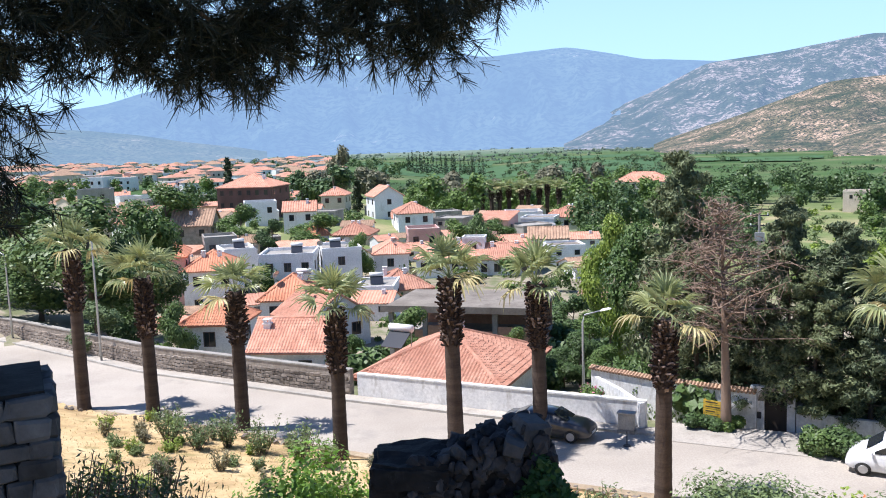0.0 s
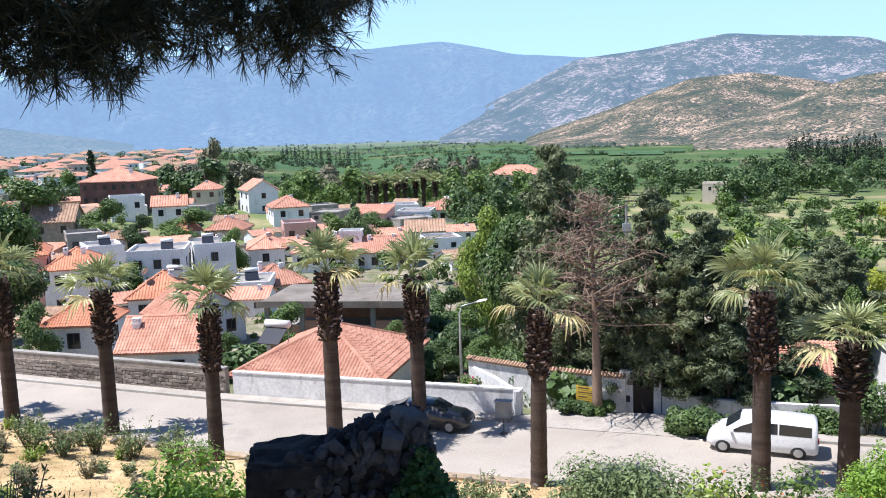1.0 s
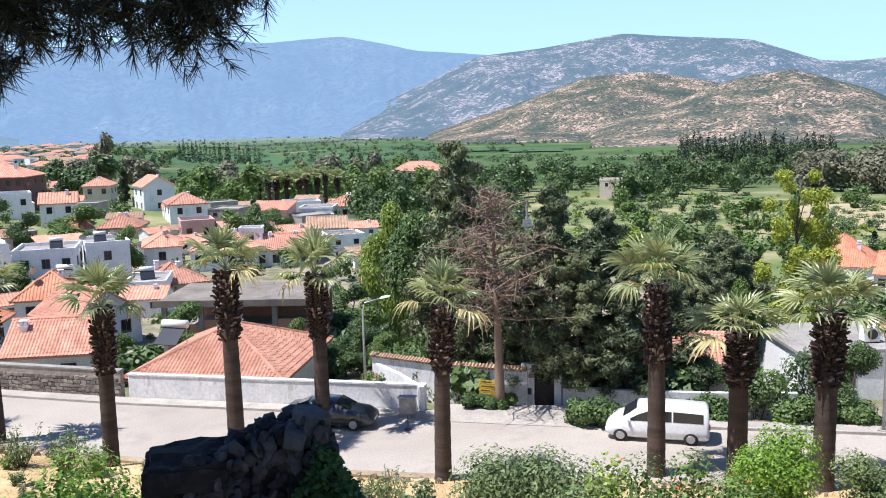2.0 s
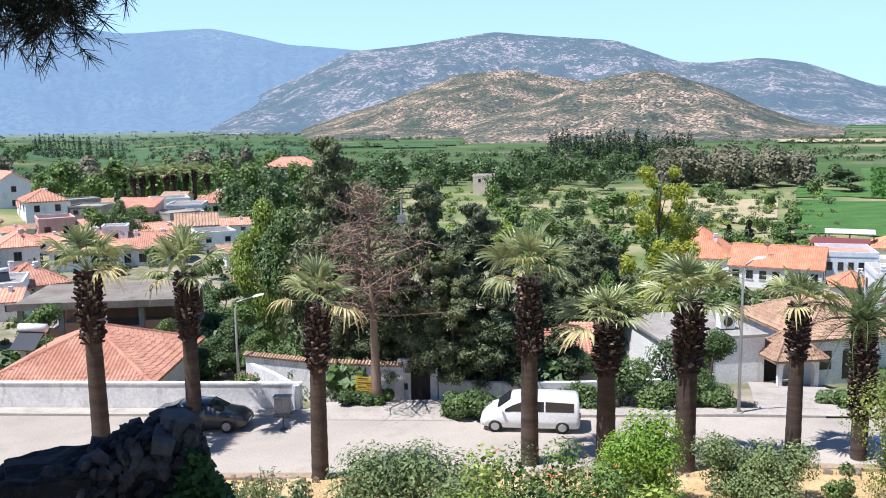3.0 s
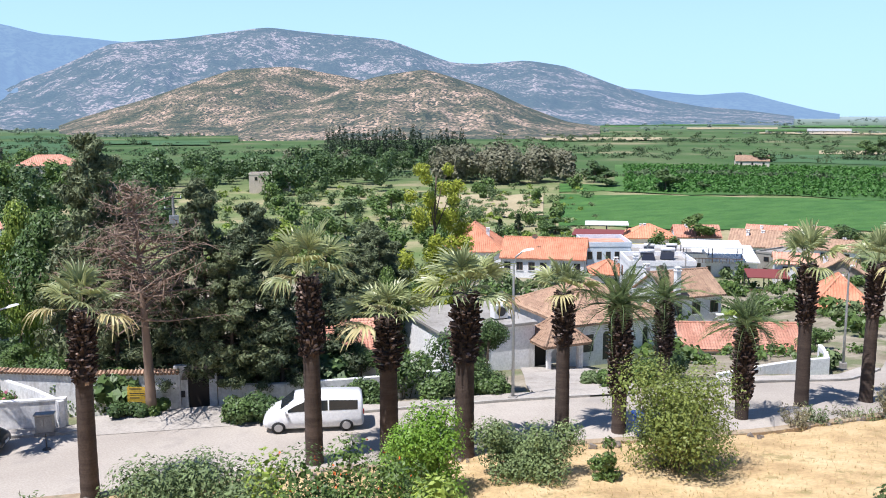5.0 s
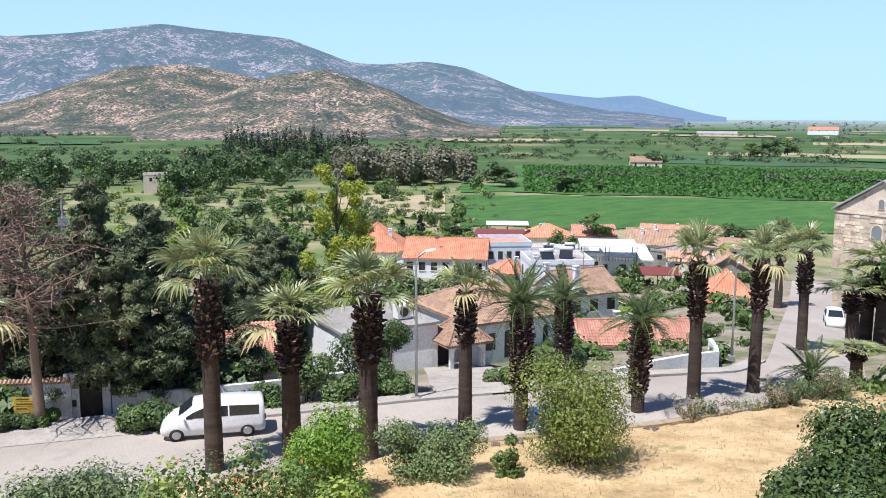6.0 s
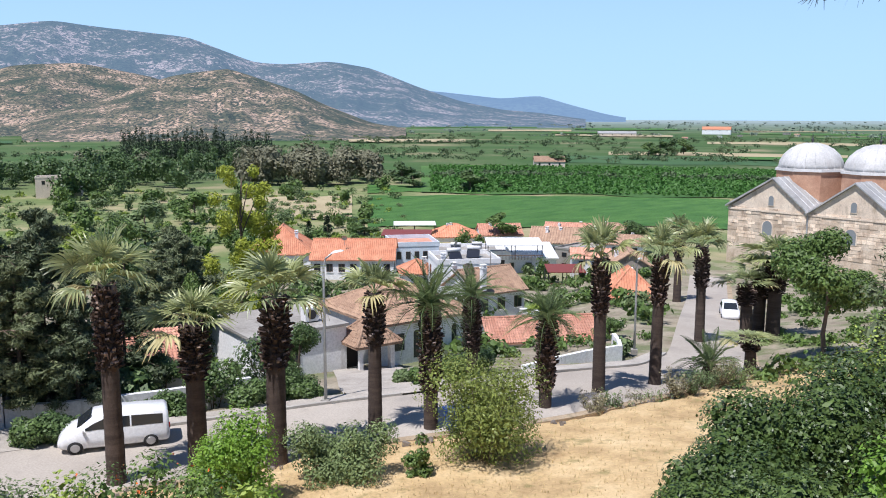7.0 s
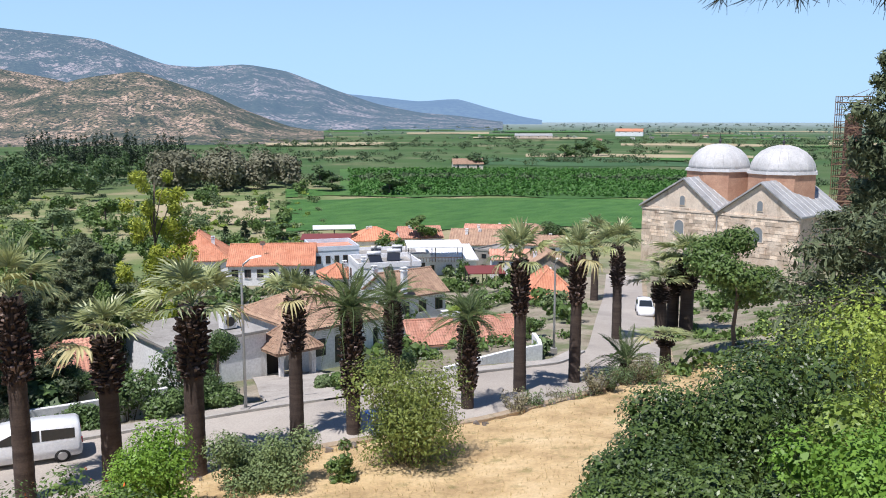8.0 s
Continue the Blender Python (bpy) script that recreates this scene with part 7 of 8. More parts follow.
# ---- mosque with two domes ----
mosque = thing("mosque", "old stone mosque with two pale domes and lead roofs", "mosque")
mosque.matrix_basis = pose(129.3, 53.6, -8.0, 0, 0, -100.6)
EAVE = 9.3
bm = bmesh.new()
box(bm, 0, 0, -1, 25.0, 13.5, EAVE)
part("wall", bm, M["ashlar"], mosque)
rng = np.random.default_rng(77)
blocks, n_block, row, z = [], 0, 0, 3.4
while z < EAVE - 0.3:
    h = rng.uniform(0.42, 0.6)
    x = rng.uniform(0, 0.5)
    while x < 24.4:
        w = min(rng.uniform(0.6, 1.7), 24.9 - x)
        if rng.random() < 0.62:
            blocks.append((x, z, w - 0.05, h - 0.05, rng.uniform(0.02, 0.07)))
        x += w
    z += h
unit = bpy.data.meshes.new("stone")
bm = bmesh.new()
box(bm, 0, -1, 0, 1, 0, 1)
bm.to_mesh(unit)
bm.free()
unit.materials.append(M["ashlar"])
for x, z, w, h, t in blocks[:295]:
    put("stone", unit, None, mosque, pose(x, 0, z) @ Matrix.Diagonal((w, t, h, 1)))
for x0, xm, x1 in ((0.0, 7.2, 12.8), (12.8, 19.3, 25.0)):
    apex = EAVE + 4.5
    bm = bmesh.new()
    f1 = [bm.verts.new((x, 0.0, z)) for x, z in ((x0, EAVE), (x1, EAVE), (xm, apex))]
    f2 = [bm.verts.new((x, 0.6, z)) for x, z in ((x0, EAVE), (x1, EAVE), (xm, apex))]
    bm.faces.new(f1)
    bm.faces.new(f2[::-1])
    for k in range(3):
        bm.faces.new((f1[k], f2[k], f2[(k + 1) % 3], f1[(k + 1) % 3]))
    part("gable", bm, M["plaster"], mosque, "tan plastered gable")
    for a, b in (((x0 - 0.35 * (x0 == 0), EAVE), (xm, apex)), ((xm, apex), (x1 + 0.35 * (x1 == 25), EAVE))):
        bm = bmesh.new()
        vs = [bm.verts.new(p) for p in ((a[0], -0.45, a[1] + 0.05), (b[0], -0.45, b[1] + 0.05), (b[0], 13.9, b[1] + 0.05), (a[0], 13.9, a[1] + 0.05), (a[0], -0.45, a[1] + 0.3), (b[0], -0.45, b[1] + 0.3), (b[0], 13.9, b[1] + 0.3), (a[0], 13.9, a[1] + 0.3))]
        for f in ((3, 2, 1, 0), (4, 5, 6, 7), (0, 1, 5, 4), (1, 2, 6, 5), (2, 3, 7, 6), (3, 0, 4, 7)):
            bm.faces.new([vs[i] for i in f])
        rf = part("roof", bm, M["lead"], mosque, "grey lead sheet roof")
        bm = bmesh.new()
        for k in range(1, 9):
            y = -0.45 + 14.35 * k / 9
            tube(bm, [(a[0], y, a[1] + 0.32), (b[0], y, b[1] + 0.32)], [0.06, 0.06], 4)
        tagged(part("seam", bm, M["lead"], rf), kind="stuff")
bm = bmesh.new()
box(bm, -0.12, -0.12, EAVE - 0.32, 25.12, -0.0, EAVE - 0.05)
part("cornice", bm, M["plaster"], mosque)
M["grey_window"] = plain("grey_window", (0.22, 0.24, 0.25), 0.5)
for x, z, w, h in ((6.6, 5.6, 1.5, 2.1), (19.0, 5.6, 1.5, 2.1), (7.0, 10.0, 0.8, 1.4), (19.2, 10.0, 0.8, 1.4)):
    bm = bmesh.new()
    pts = [(-w / 2, 0), (w / 2, 0)] + [(w / 2 * math.cos(a), h - w / 2 + w / 2 * math.sin(a)) for a in np.linspace(0, math.pi, 9)]
    f1 = [bm.verts.new((px * 1.22, -0.10, pz * 1.06 - 0.08)) for px, pz in pts]
    bm.faces.new(f1)
    f2 = [bm.verts.new((px * 1.22, 0.02, pz * 1.06 - 0.08)) for px, pz in pts]
    for i in range(len(pts)):
        bm.faces.new((f1[i], f2[i], f2[(i + 1) % len(pts)], f1[(i + 1) % len(pts)]))
    win = part("window", bm, M["plaster"], mosque)
    win.matrix_basis = pose(x, 0, z)
    bm = bmesh.new()
    bm.faces.new([bm.verts.new((px, -0.106, pz)) for px, pz in pts])
    part("pane", bm, M["grey_window"], win, "grey latticed window")
for dx in (8.0, 18.1):
    bm = bmesh.new()
    tube(bm, [(dx, 8.6, EAVE - 1), (dx, 8.6, EAVE + 5.6)], [4.95, 4.95], 8)
    dr = part("drum", bm, M["brick"], mosque, "octagonal brick drum")
    bm = bmesh.new()
    tube(bm, [(dx, 8.6, EAVE + 5.55), (dx, 8.6, EAVE + 5.95)], [5.2, 5.1], 8)
    part("drum_cornice", bm, M["dome"], mosque, "pale lead cornice")
    bm = bmesh.new()
    R, n = 4.6, 12
    prof = [(R * math.cos(a), 3.75 * math.sin(a)) for a in np.linspace(0, math.pi / 2 - 0.03, n)]
    tube(bm, [(dx, 8.6, EAVE + 5.9 + z) for r, z in prof], [r for r, z in prof], 40)
    dm = part("dome", bm, M["dome"], mosque, "pale grey lead dome", smooth=True)
    bm = bmesh.new()
    for k in range(20):
        a = 2 * math.pi * k / 20
        tube(bm, [(dx + (r + 0.02) * math.cos(a), 8.6 + (r + 0.02) * math.sin(a), EAVE + 5.9 + z) for r, z in prof[::2]], [0.045] * len(prof[::2]), 4, False)
    tagged(part("rib", bm, M["dome"], dm), kind="stuff")
    bm = bmesh.new()
    tube(bm, [(dx, 8.6, EAVE + 9.55), (dx, 8.6, EAVE + 10.1), (dx, 8.6, EAVE + 10.4), (dx, 8.6, EAVE + 11.2)], [0.1, 0.22, 0.08, 0.02], 8)
    part("finial", bm, M["steel_dark"], mosque)
bm = bmesh.new()
tube(bm, [(12.8, 0.0, EAVE + 0.3), (12.8, -0.9, EAVE + 0.1)], [0.16, 0.16], 6)
tube(bm, [(12.8, -0.45, EAVE + 0.1), (12.8, -0.2, EAVE - 0.6), (12.8, -0.2, 1.0)], [0.10, 0.10, 0.10], 6)
part("downpipe", bm, M["lead"], mosque, "grey lead spout and downpipe")
# minaret stump in scaffolding
mina = thing("minaret", "broken brick minaret wrapped in rusty scaffolding", "minaret")
mx, my = at(79.45, 152)
mina.matrix_basis = pose(mx, my, -7.0)
bm = bmesh.new()
tube(bm, [(0, 0, 0), (0, 0, 12), (0, 0, 14), (0, 0, 21.5), (0, 0, 22.6)], [1.7, 1.6, 1.3, 1.25, 0.9], 14)
part("shaft", bm, M["brickold"], mina)
for k in range(9):
    z = 9 + 1.9 * k
    bm = bmesh.new()
    for q in (1.6, 2.3):
        for a, b in (((-q, -q), (q, -q)), ((q, -q), (q, q)), ((q, q), (-q, q)), ((-q, q), (-q, -q))):
            tube(bm, [(*a, z), (*b, z)], [0.07, 0.07], 4)
            tube(bm, [(*a, z + 0.9), (*b, z + 0.9)], [0.04, 0.04], 4)
    part("scaffold_ring", bm, M["wood"], mina)
    bm = bmesh.new()
    for a, b in (((-2.3, -2.3), (2.3, -2.3)), ((-2.3, 2.3), (-2.3, -2.3))):
        tube(bm, [(*a, z), (*b, z + 1.9)], [0.04, 0.04], 4)
    part("scaffold_brace", bm, M["wood"], mina)
for sx in (-2.3, -0.8, 0.8, 2.3):
    for sy in (-2.3, 2.3):
        bm = bmesh.new()
        tube(bm, [(sx, sy, 0), (sx, sy, 25.2)], [0.07, 0.07], 4)
        part("scaffold_pole", bm, M["wood"], mina)
# ---- ruined wall in front of the camera ----
ruin = thing("ruined_wall", "broken rubble wall with shade in its colour, overgrown with ivy", "ruin")
rng = np.random.default_rng(41)


def ruin_top(x):
    """Height of the broken crest, from the low ledge to the standing corner."""
    return interp(x, [-0.95, -0.82, -0.2, 0.05, 0.35, 0.62, 0.78, 0.98, 1.1, 1.3], [11.40, 11.62, 11.66, 11.72, 11.86, 11.90, 11.98, 11.95, 11.6, 10.9])


bm = bmesh.new()
cols, rowsn = 26, 14
grid = []
for i in range(cols + 1):
    x = -0.88 + 2.1 * i / cols
    line = []
    for k in range(rowsn + 1):
        f = k / rowsn
        top = ruin_top(x) - 0.10
        z = 8.5 + (top - 8.5) * f
        y = 9.0 - 0.25 * (1 - f) + 0.10 * noise.noise((x * 4, z * 4, 0))
        line.append(bm.verts.new((x, y, z)))
    line.append(bm.verts.new((x, 9.75, ruin_top(x) - 0.12)))
    line.append(bm.verts.new((x, 9.9, 8.5)))
    grid.append(line)
for a, b in zip(grid, grid[1:]):
    for k in range(len(a) - 1):
        bm.faces.new((a[k], b[k], b[k + 1], a[k + 1]))
for line in (grid[0], grid[-1]):
    bm.faces.new(line)
bmesh.ops.recalc_face_normals(bm, faces=bm.faces)
part("core", bm, M["stone_shaded"], ruin, "mortar and rubble core with shade in its colour")
n = 0
while n < 240:
    x = rng.uniform(-0.45, 1.12)
    f = rng.random() ** 0.6
    z = 10.4 + (ruin_top(x) - 10.4) * f
    s = rng.uniform(0.07, 0.17)
    y = 8.93 - 0.10 * (1 - f) + rng.uniform(-0.03, 0.05)
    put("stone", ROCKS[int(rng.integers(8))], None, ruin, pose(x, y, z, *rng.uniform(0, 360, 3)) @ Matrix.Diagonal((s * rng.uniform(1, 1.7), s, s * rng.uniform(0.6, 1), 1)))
    n += 1
for i in range(46):                                   # stones along the crest
    x = -0.25 + 1.3 * i / 45
    s = rng.uniform(0.08, 0.16)
    put("stone", ROCKS[int(rng.integers(8))], None, ruin, pose(x, rng.uniform(9.0, 9.6), ruin_top(x) - 0.05, *rng.uniform(-40, 40, 3)) @ Matrix.Diagonal((s * 1.5, s * 1.2, s, 1)))
put("stone", STONES_GREY[2], None, ruin, pose(0.86, 9.1, 11.86, 8, 6, 20) @ Matrix.Diagonal((0.30, 0.4, 0.34, 1)))
put("stone", STONES_GREY[4], None, ruin, pose(0.70, 9.0, 11.80, 0, 12, -15) @ Matrix.Diagonal((0.24, 0.4, 0.2, 1)))
bm = bmesh.new()
vs = box(bm, -0.84, 8.85, 11.34, 0.02, 9.7, 11.65)
bmesh.ops.bevel(bm, geom=list(bm.edges), offset=0.045, segments=2, affect="EDGES")
bmesh.ops.subdivide_edges(bm, edges=list(bm.edges), cuts=5, use_grid_fill=True)
for v in bm.verts:
    q = v.co * 3.1
    v.co += 0.055 * noise.noise_vector(q) + 0.022 * noise.noise_vector(q * 3.7)
part("ledge", bm, M["stone_shaded"], ruin, "flat lintel block with shade in its colour")
pts = []
for _ in range(6500):
    x = 0.62 + 0.85 * rng.random() ** 0.8
    top = interp(x, [0.7, 0.95, 1.1, 1.25, 1.5], [11.3, 11.75, 11.6, 11.3, 10.6])
    pts.append((x + rng.normal(0, 0.03), 8.80 + rng.normal(0, 0.07) - 0.15 * (x > 1.1), 10.0 + (top - 10.0) * rng.random() ** 0.8))
pts = np.array(pts)
put("ivy", mesh_quads("ivy", leaves(pts, 0.033, rng, outward=np.tile([0.1, -0.8, 0.3], (len(pts), 1)), aspect=0.8)), M["ivy"], ruin, None, "dark green ivy")

# ---- masonry pier of squared stones by the camera ----
pier = thing("masonry_pier", "old pier of squared grey stones with a rough cap", "pier")
pier.matrix_basis = pose(-3.16, 6.8, 0, 0, 0, 26)
bm = bmesh.new()
box(bm, -2.0, 0.05, 8, -0.03, 1.2, 13.15)
part("core", bm, M["stone_shaded"], pier)
z = 11.2
while z < 13.1:
    h = rng.uniform(0.13, 0.2)
    for side in (0, 1):
        x = 0.0
        while x < 1.9:
            w = rng.uniform(0.16, 0.36)
            m = pose(-x - w / 2, 0.05, z + h / 2, *rng.uniform(-2, 2, 3)) @ Matrix.Diagonal((w * 0.97, 0.16, h * 0.95, 1)) if side == 0 else pose(-0.03, x + w / 2, z + h / 2, *rng.uniform(-2, 2, 3)) @ Matrix.Diagonal((0.16, w * 0.97, h * 0.95, 1))
            put("stone", STONES_GREY[int(rng.integers(7))], None, pier, m)
            x += w
            if side and x > 1.1:
                break
    z += h
for k in range(12):
    put("stone", STONES_GREY[k % 7], None, pier, pose(rng.uniform(-1.8, -0.05), rng.uniform(0.1, 1.0), 13.2 + rng.uniform(0, 0.1), *rng.uniform(-14, 14, 3)) @ Matrix.Diagonal((0.42, 0.36, 0.17, 1)))

# ---- the pine overhead ----
pine = thing("pine_tree", "dark pine with drooping needle sprays over the viewpoint", "tree")
rng = np.random.default_rng(51)
bm = bmesh.new()
TRUNK = Vector((-6.5, -2.0, 13.0))
tube(bm, [TRUNK, TRUNK + Vector((0.2, 0.4, 3.0)), TRUNK + Vector((0.9, 1.8, 6.0)), TRUNK + Vector((1.4, 3.5, 8.0))], [0.38, 0.32, 0.26, 0.14], 10)
sprays = []


def spray(c, n, r, drop):
    """A tuft of long needles hanging from twigs round c."""
    k = max(3, n // 45)
    for _ in range(k):
        o = np.asarray(c) + np.clip(rng.normal(0, 1, 3), -1.35, 1.35) * np.asarray(r) * 0.6
        d = rng.normal(0, 1, 3) * np.array([1, 1, 0.35]) + np.array([0, 0, -drop])
        d /= np.linalg.norm(d)
        L = rng.uniform(0.16, 0.32)
        t = rng.random((45, 1))
        base = o + d * L * t
        nd = d * 0.75 + rng.normal(0, 0.55, (45, 3)) + np.array([0, 0, -0.25 * drop])
        nd /= np.linalg.norm(nd, axis=1)[:, None]
        s = np.cross(nd, rng.normal(size=(45, 3)))
        s /= np.linalg.norm(s, axis=1)[:, None]
        ln = rng.uniform(0.09, 0.17, (45, 1))
        w = 0.0035
        sprays.append(np.stack([base - s * w, base + s * w, base + nd * ln + s * w * 0.4, base + nd * ln - s * w * 0.4], 1))


def branch(a, b, r):
    m = (Vector(a) + Vector(b)) / 2 + Vector((0, 0, 0.3))
    tube(bm, [a, m, b], [r, r * 0.7, r * 0.25], 6)


HUB = TRUNK + Vector((0.9, 1.8, 6.0))
for az, d, el, rx, rz, n in ((-28.5, 5.6, 6.5, 0.6, 0.5, 6500), (-25.5, 5.8, 8.8, 0.55, 0.45, 5200), (-21.5, 6.0, 8.6, 0.5, 0.36, 4600), (-18.0, 6.0, 7.4, 0.4, 0.34, 4200), (-14.5, 6.0, 6.6, 0.4, 0.34, 4600), (-12.3, 6.0, 5.8, 0.26, 0.26, 2600), (-10.5, 6.1, 8.3, 0.5, 0.32, 4600), (-6.0, 6.2, 8.2, 0.45, 0.34, 4600), (-1.8, 6.2, 8.0, 0.38, 0.34, 4400), (0.3, 6.2, 6.6, 0.2, 0.22, 1500), (1.8, 6.4, 9.3, 0.36, 0.22, 2400), (4.4, 6.6, 10.4, 0.36, 0.16, 1500), (-28.8, 5.8, -2.6, 0.32, 0.24, 2200), (-27.8, 5.8, 1.0, 0.2, 0.3, 1500), (76.5, 6.5, 7.6, 0.4, 0.12, 900)):
    x, y = at(az, d)
    c = (x, y, EYE + d * math.tan(radians(el + 0.7)))
    branch(HUB if az < 20 else Vector((4.5, -2.5, 20.0)), c, 0.05)
    spray(c, n, (rx, 0.5, rz), 0.55)
# boughs out of view, added to shade the ruin, pier and bushes
for cx, cy, cz, r in ((-4.5, 8.5, 19.6, 2.4), (-6.0, 6.0, 20.4, 2.4), (-3.2, 10.0, 19.2, 1.9), (-7.5, 9.0, 20.0, 2.2), (-5.5, 4.0, 20.0, 2.2), (-2.6, 7.2, 19.4, 1.6), (-0.5, 6.5, 20.4, 2.0), (-2.0, 4.5, 20.8, 2.0), (-9.4, 11.6, 20.6, 2.4), (-9.0, 8.0, 20.8, 2.2), (-1.0, 8.8, 19.8, 1.8), (1.2, 8.6, 20.4, 1.8), (0.2, 10.6, 20.2, 1.8), (-3.4, 12.2, 20.6, 2.0)):
    branch(HUB, (cx, cy, cz), 0.09)
    for _ in range(34):
        p = (cx + rng.normal(0, r * 0.55), cy + rng.normal(0, r * 0.55), cz + rng.normal(0, 0.45))
        spray(p, 220, (0.4, 0.4, 0.2), 0.3)
part("trunk", bm, M["bark"], pine, smooth=True)
put("needles", mesh_quads("needles", np.concatenate(sprays)), M["needle"], pine)
# unseen broad leaf fans, added to make these boughs block sun and sky
pts = np.concatenate([ball_points(rng, 2600, (cx, cy, cz), (r, r, 0.7), 0.2)[0] for cx, cy, cz, r in ((-4.5, 8.5, 19.8, 2.6), (-6.0, 6.0, 20.6, 2.6), (-3.2, 10.0, 19.4, 2.1), (-7.5, 9.0, 20.2, 2.4), (-5.5, 4.0, 20.2, 2.4), (-2.8, 7.4, 19.6, 1.7), (-0.5, 6.5, 20.6, 2.2), (-2.0, 4.5, 21.0, 2.2), (-9.4, 11.8, 20.8, 2.8), (-9.0, 8.0, 21.0, 2.4), (-1.0, 8.8, 20.0, 2.0), (1.2, 8.6, 20.6, 2.0), (0.2, 10.6, 20.4, 2.0))])
put("crown", mesh_quads("crown", leaves(pts, 0.16, rng, aspect=0.5)), M["needle"], pine)

# ---- bushes on the slope ----
def bush_at(az, dist, top, width, mat, count, size, seed, label, **kw):
    x, y = at(az, dist)
    z = ground_z(x, y)
    b = shrub(max(0.5, top - z), width, seed, mat, count, size, label, **kw)
    b.matrix_basis = pose(x, y, z - 0.05)
    return b


def sapling(az, d, h, w, seed, mat, label, size=0.085, thick=1.0):
    """A thin young bush: upright shoots from one root, with leaves along them and gaps between."""
    r_ = np.random.default_rng(seed)
    e = thing("bush", label, "bush", "bushes")
    x, y = at(az, d)
    e.matrix_basis = pose(x, y, ground_z(x, y) - 0.05)
    bm, pts, out_ = bmesh.new(), [], []
    for i in range(int(15 * w * thick)):
        a, r = r_.uniform(0, 2 * math.pi), w / 2 * math.sqrt(r_.random())
        tip = np.array([r * math.cos(a), r * math.sin(a), h * r_.uniform(0.55, 1.0)])
        mid = tip * np.array([0.6, 0.6, 0.5])
        tube(bm, [(0.1 * tip[0], 0.1 * tip[1], -0.1), mid, tip], [0.018, 0.013, 0.005], 4)
        f = r_.uniform(0.25, 1.0, (34, 1))
        pts.append(np.where(f < 0.5, mid * f * 2, mid + (tip - mid) * (f - 0.5) * 2) + r_.normal(0, 0.06 + 0.02 * w, (34, 3)))
        out_.append(r_.normal(0, 0.5, (34, 3)) + np.array([0, 0, 0.5]))
    part("branchwork", bm, M["bark"], e)
    put("foliage", mesh_quads("foliage", leaves(np.concatenate(pts), size, r_, outward=np.concatenate(out_), aspect=0.32)), M[mat], e)
    return e


OLE = "grey-green oleander bush on the dry slope"
bush_at(17.2, 25, 5.4, 2.7, "leaf_olive", 4600, 0.055, 60, OLE)
bush_at(20.2, 24, 6.0, 3.4, "leaf_olive", 6400, 0.055, 61, OLE)
bush_at(23.5, 23.5, 5.8, 3.0, "leaf_olive", 5400, 0.055, 62, OLE)
bush_at(12.6, 26, 4.3, 1.5, "leaf_olive", 1600, 0.075, 63, OLE)
bush_at(28.3, 20.5, 7.25, 3.0, "leaf", 6000, 0.055, 64, "bright green pomegranate bush with orange flowers", flowers="flower")
bush_at(31.0, 20, 7.35, 2.7, "leaf", 6000, 0.055, 65, "bright green pomegranate bush with orange flowers", flowers="flower")
bush_at(26.0, 21.5, 6.6, 2.6, "leaf_lime", 2400, 0.07, 66, "light green leafy bush on the slope")
bush_at(34.0, 20.5, 6.8, 2.4, "leaf", 2400, 0.07, 67, "leafy green bush on the slope")
bush_at(38.0, 19.5, 6.9, 2.0, "leaf_lime", 2000, 0.07, 68, "light green leafy bush on the slope")
bush_at(35.7, 31.0, 4.8, 3.0, "leaf_bright", 9500, 0.062, 69, "round bright lime-green bush", blobs=22)
bush_at(41.8, 33.5, 3.2, 3.2, "leaf_olive", 6000, 0.058, 70, OLE)
bush_at(44.4, 33.5, 3.4, 2.8, "leaf_olive", 5600, 0.058, 71, OLE)
bush_at(48.0, 33.5, 2.5, 1.1, "leaf", 1000, 0.08, 72, "small green bush in dry grass")
bush_at(52.5, 35.2, 5.5, 4.7, "leaf_mid", 17000, 0.06, 73, "large olive-green bush at the edge of the grass", blobs=30)
for i, (az, d, h, w) in enumerate(((-20.6, 12.2, 1.7, 1.6), (-23.6, 11.5, 1.6, 1.6), (-18.2, 12.6, 1.5, 1.2), (-15.8, 13.0, 1.1, 0.9), (-25.4, 10.8, 1.8, 1.5), (-21.8, 10.8, 1.4, 1.5), (-19.0, 11.0, 1.2, 1.4))):
    sapling(az, d, h, w, 74 + 300 * i, "leaf_glossy", "dark shaded bush of upright shoots below the pier", 0.05, 3.0)
bush_at(-10.8, 14.5, 10.1, 2.4, "leaf_bright", 5200, 0.05, 77, "bright green leafy bush on the slope")
bush_at(-7.3, 15.0, 9.6, 2.0, "leaf_bright", 3600, 0.05, 78, "bright green leafy bush on the slope")
bush_at(-13.5, 14.0, 9.6, 1.3, "leaf", 2600, 0.05, 79, "green leafy bush on the slope")
for i, (az, d, h, w) in enumerate(((-18.2, 43.5, 1.6, 1.6), (-16.5, 42.0, 1.3, 1.4), (-14.6, 42.5, 1.5, 1.5), (-12.4, 41.0, 1.5, 1.6), (-10.0, 39.5, 1.6, 1.9), (-8.3, 38.5, 1.2, 1.2), (-4.0, 37.5, 1.0, 1.2), (10.2, 31.5, 1.3, 1.5), (8.6, 32.0, 1.0, 1.1))):
    sapling(az, d, h * 1.2, w * 1.25, 90 + i, "leaf_olive", "small twiggy grey-green bush in the dry grass")
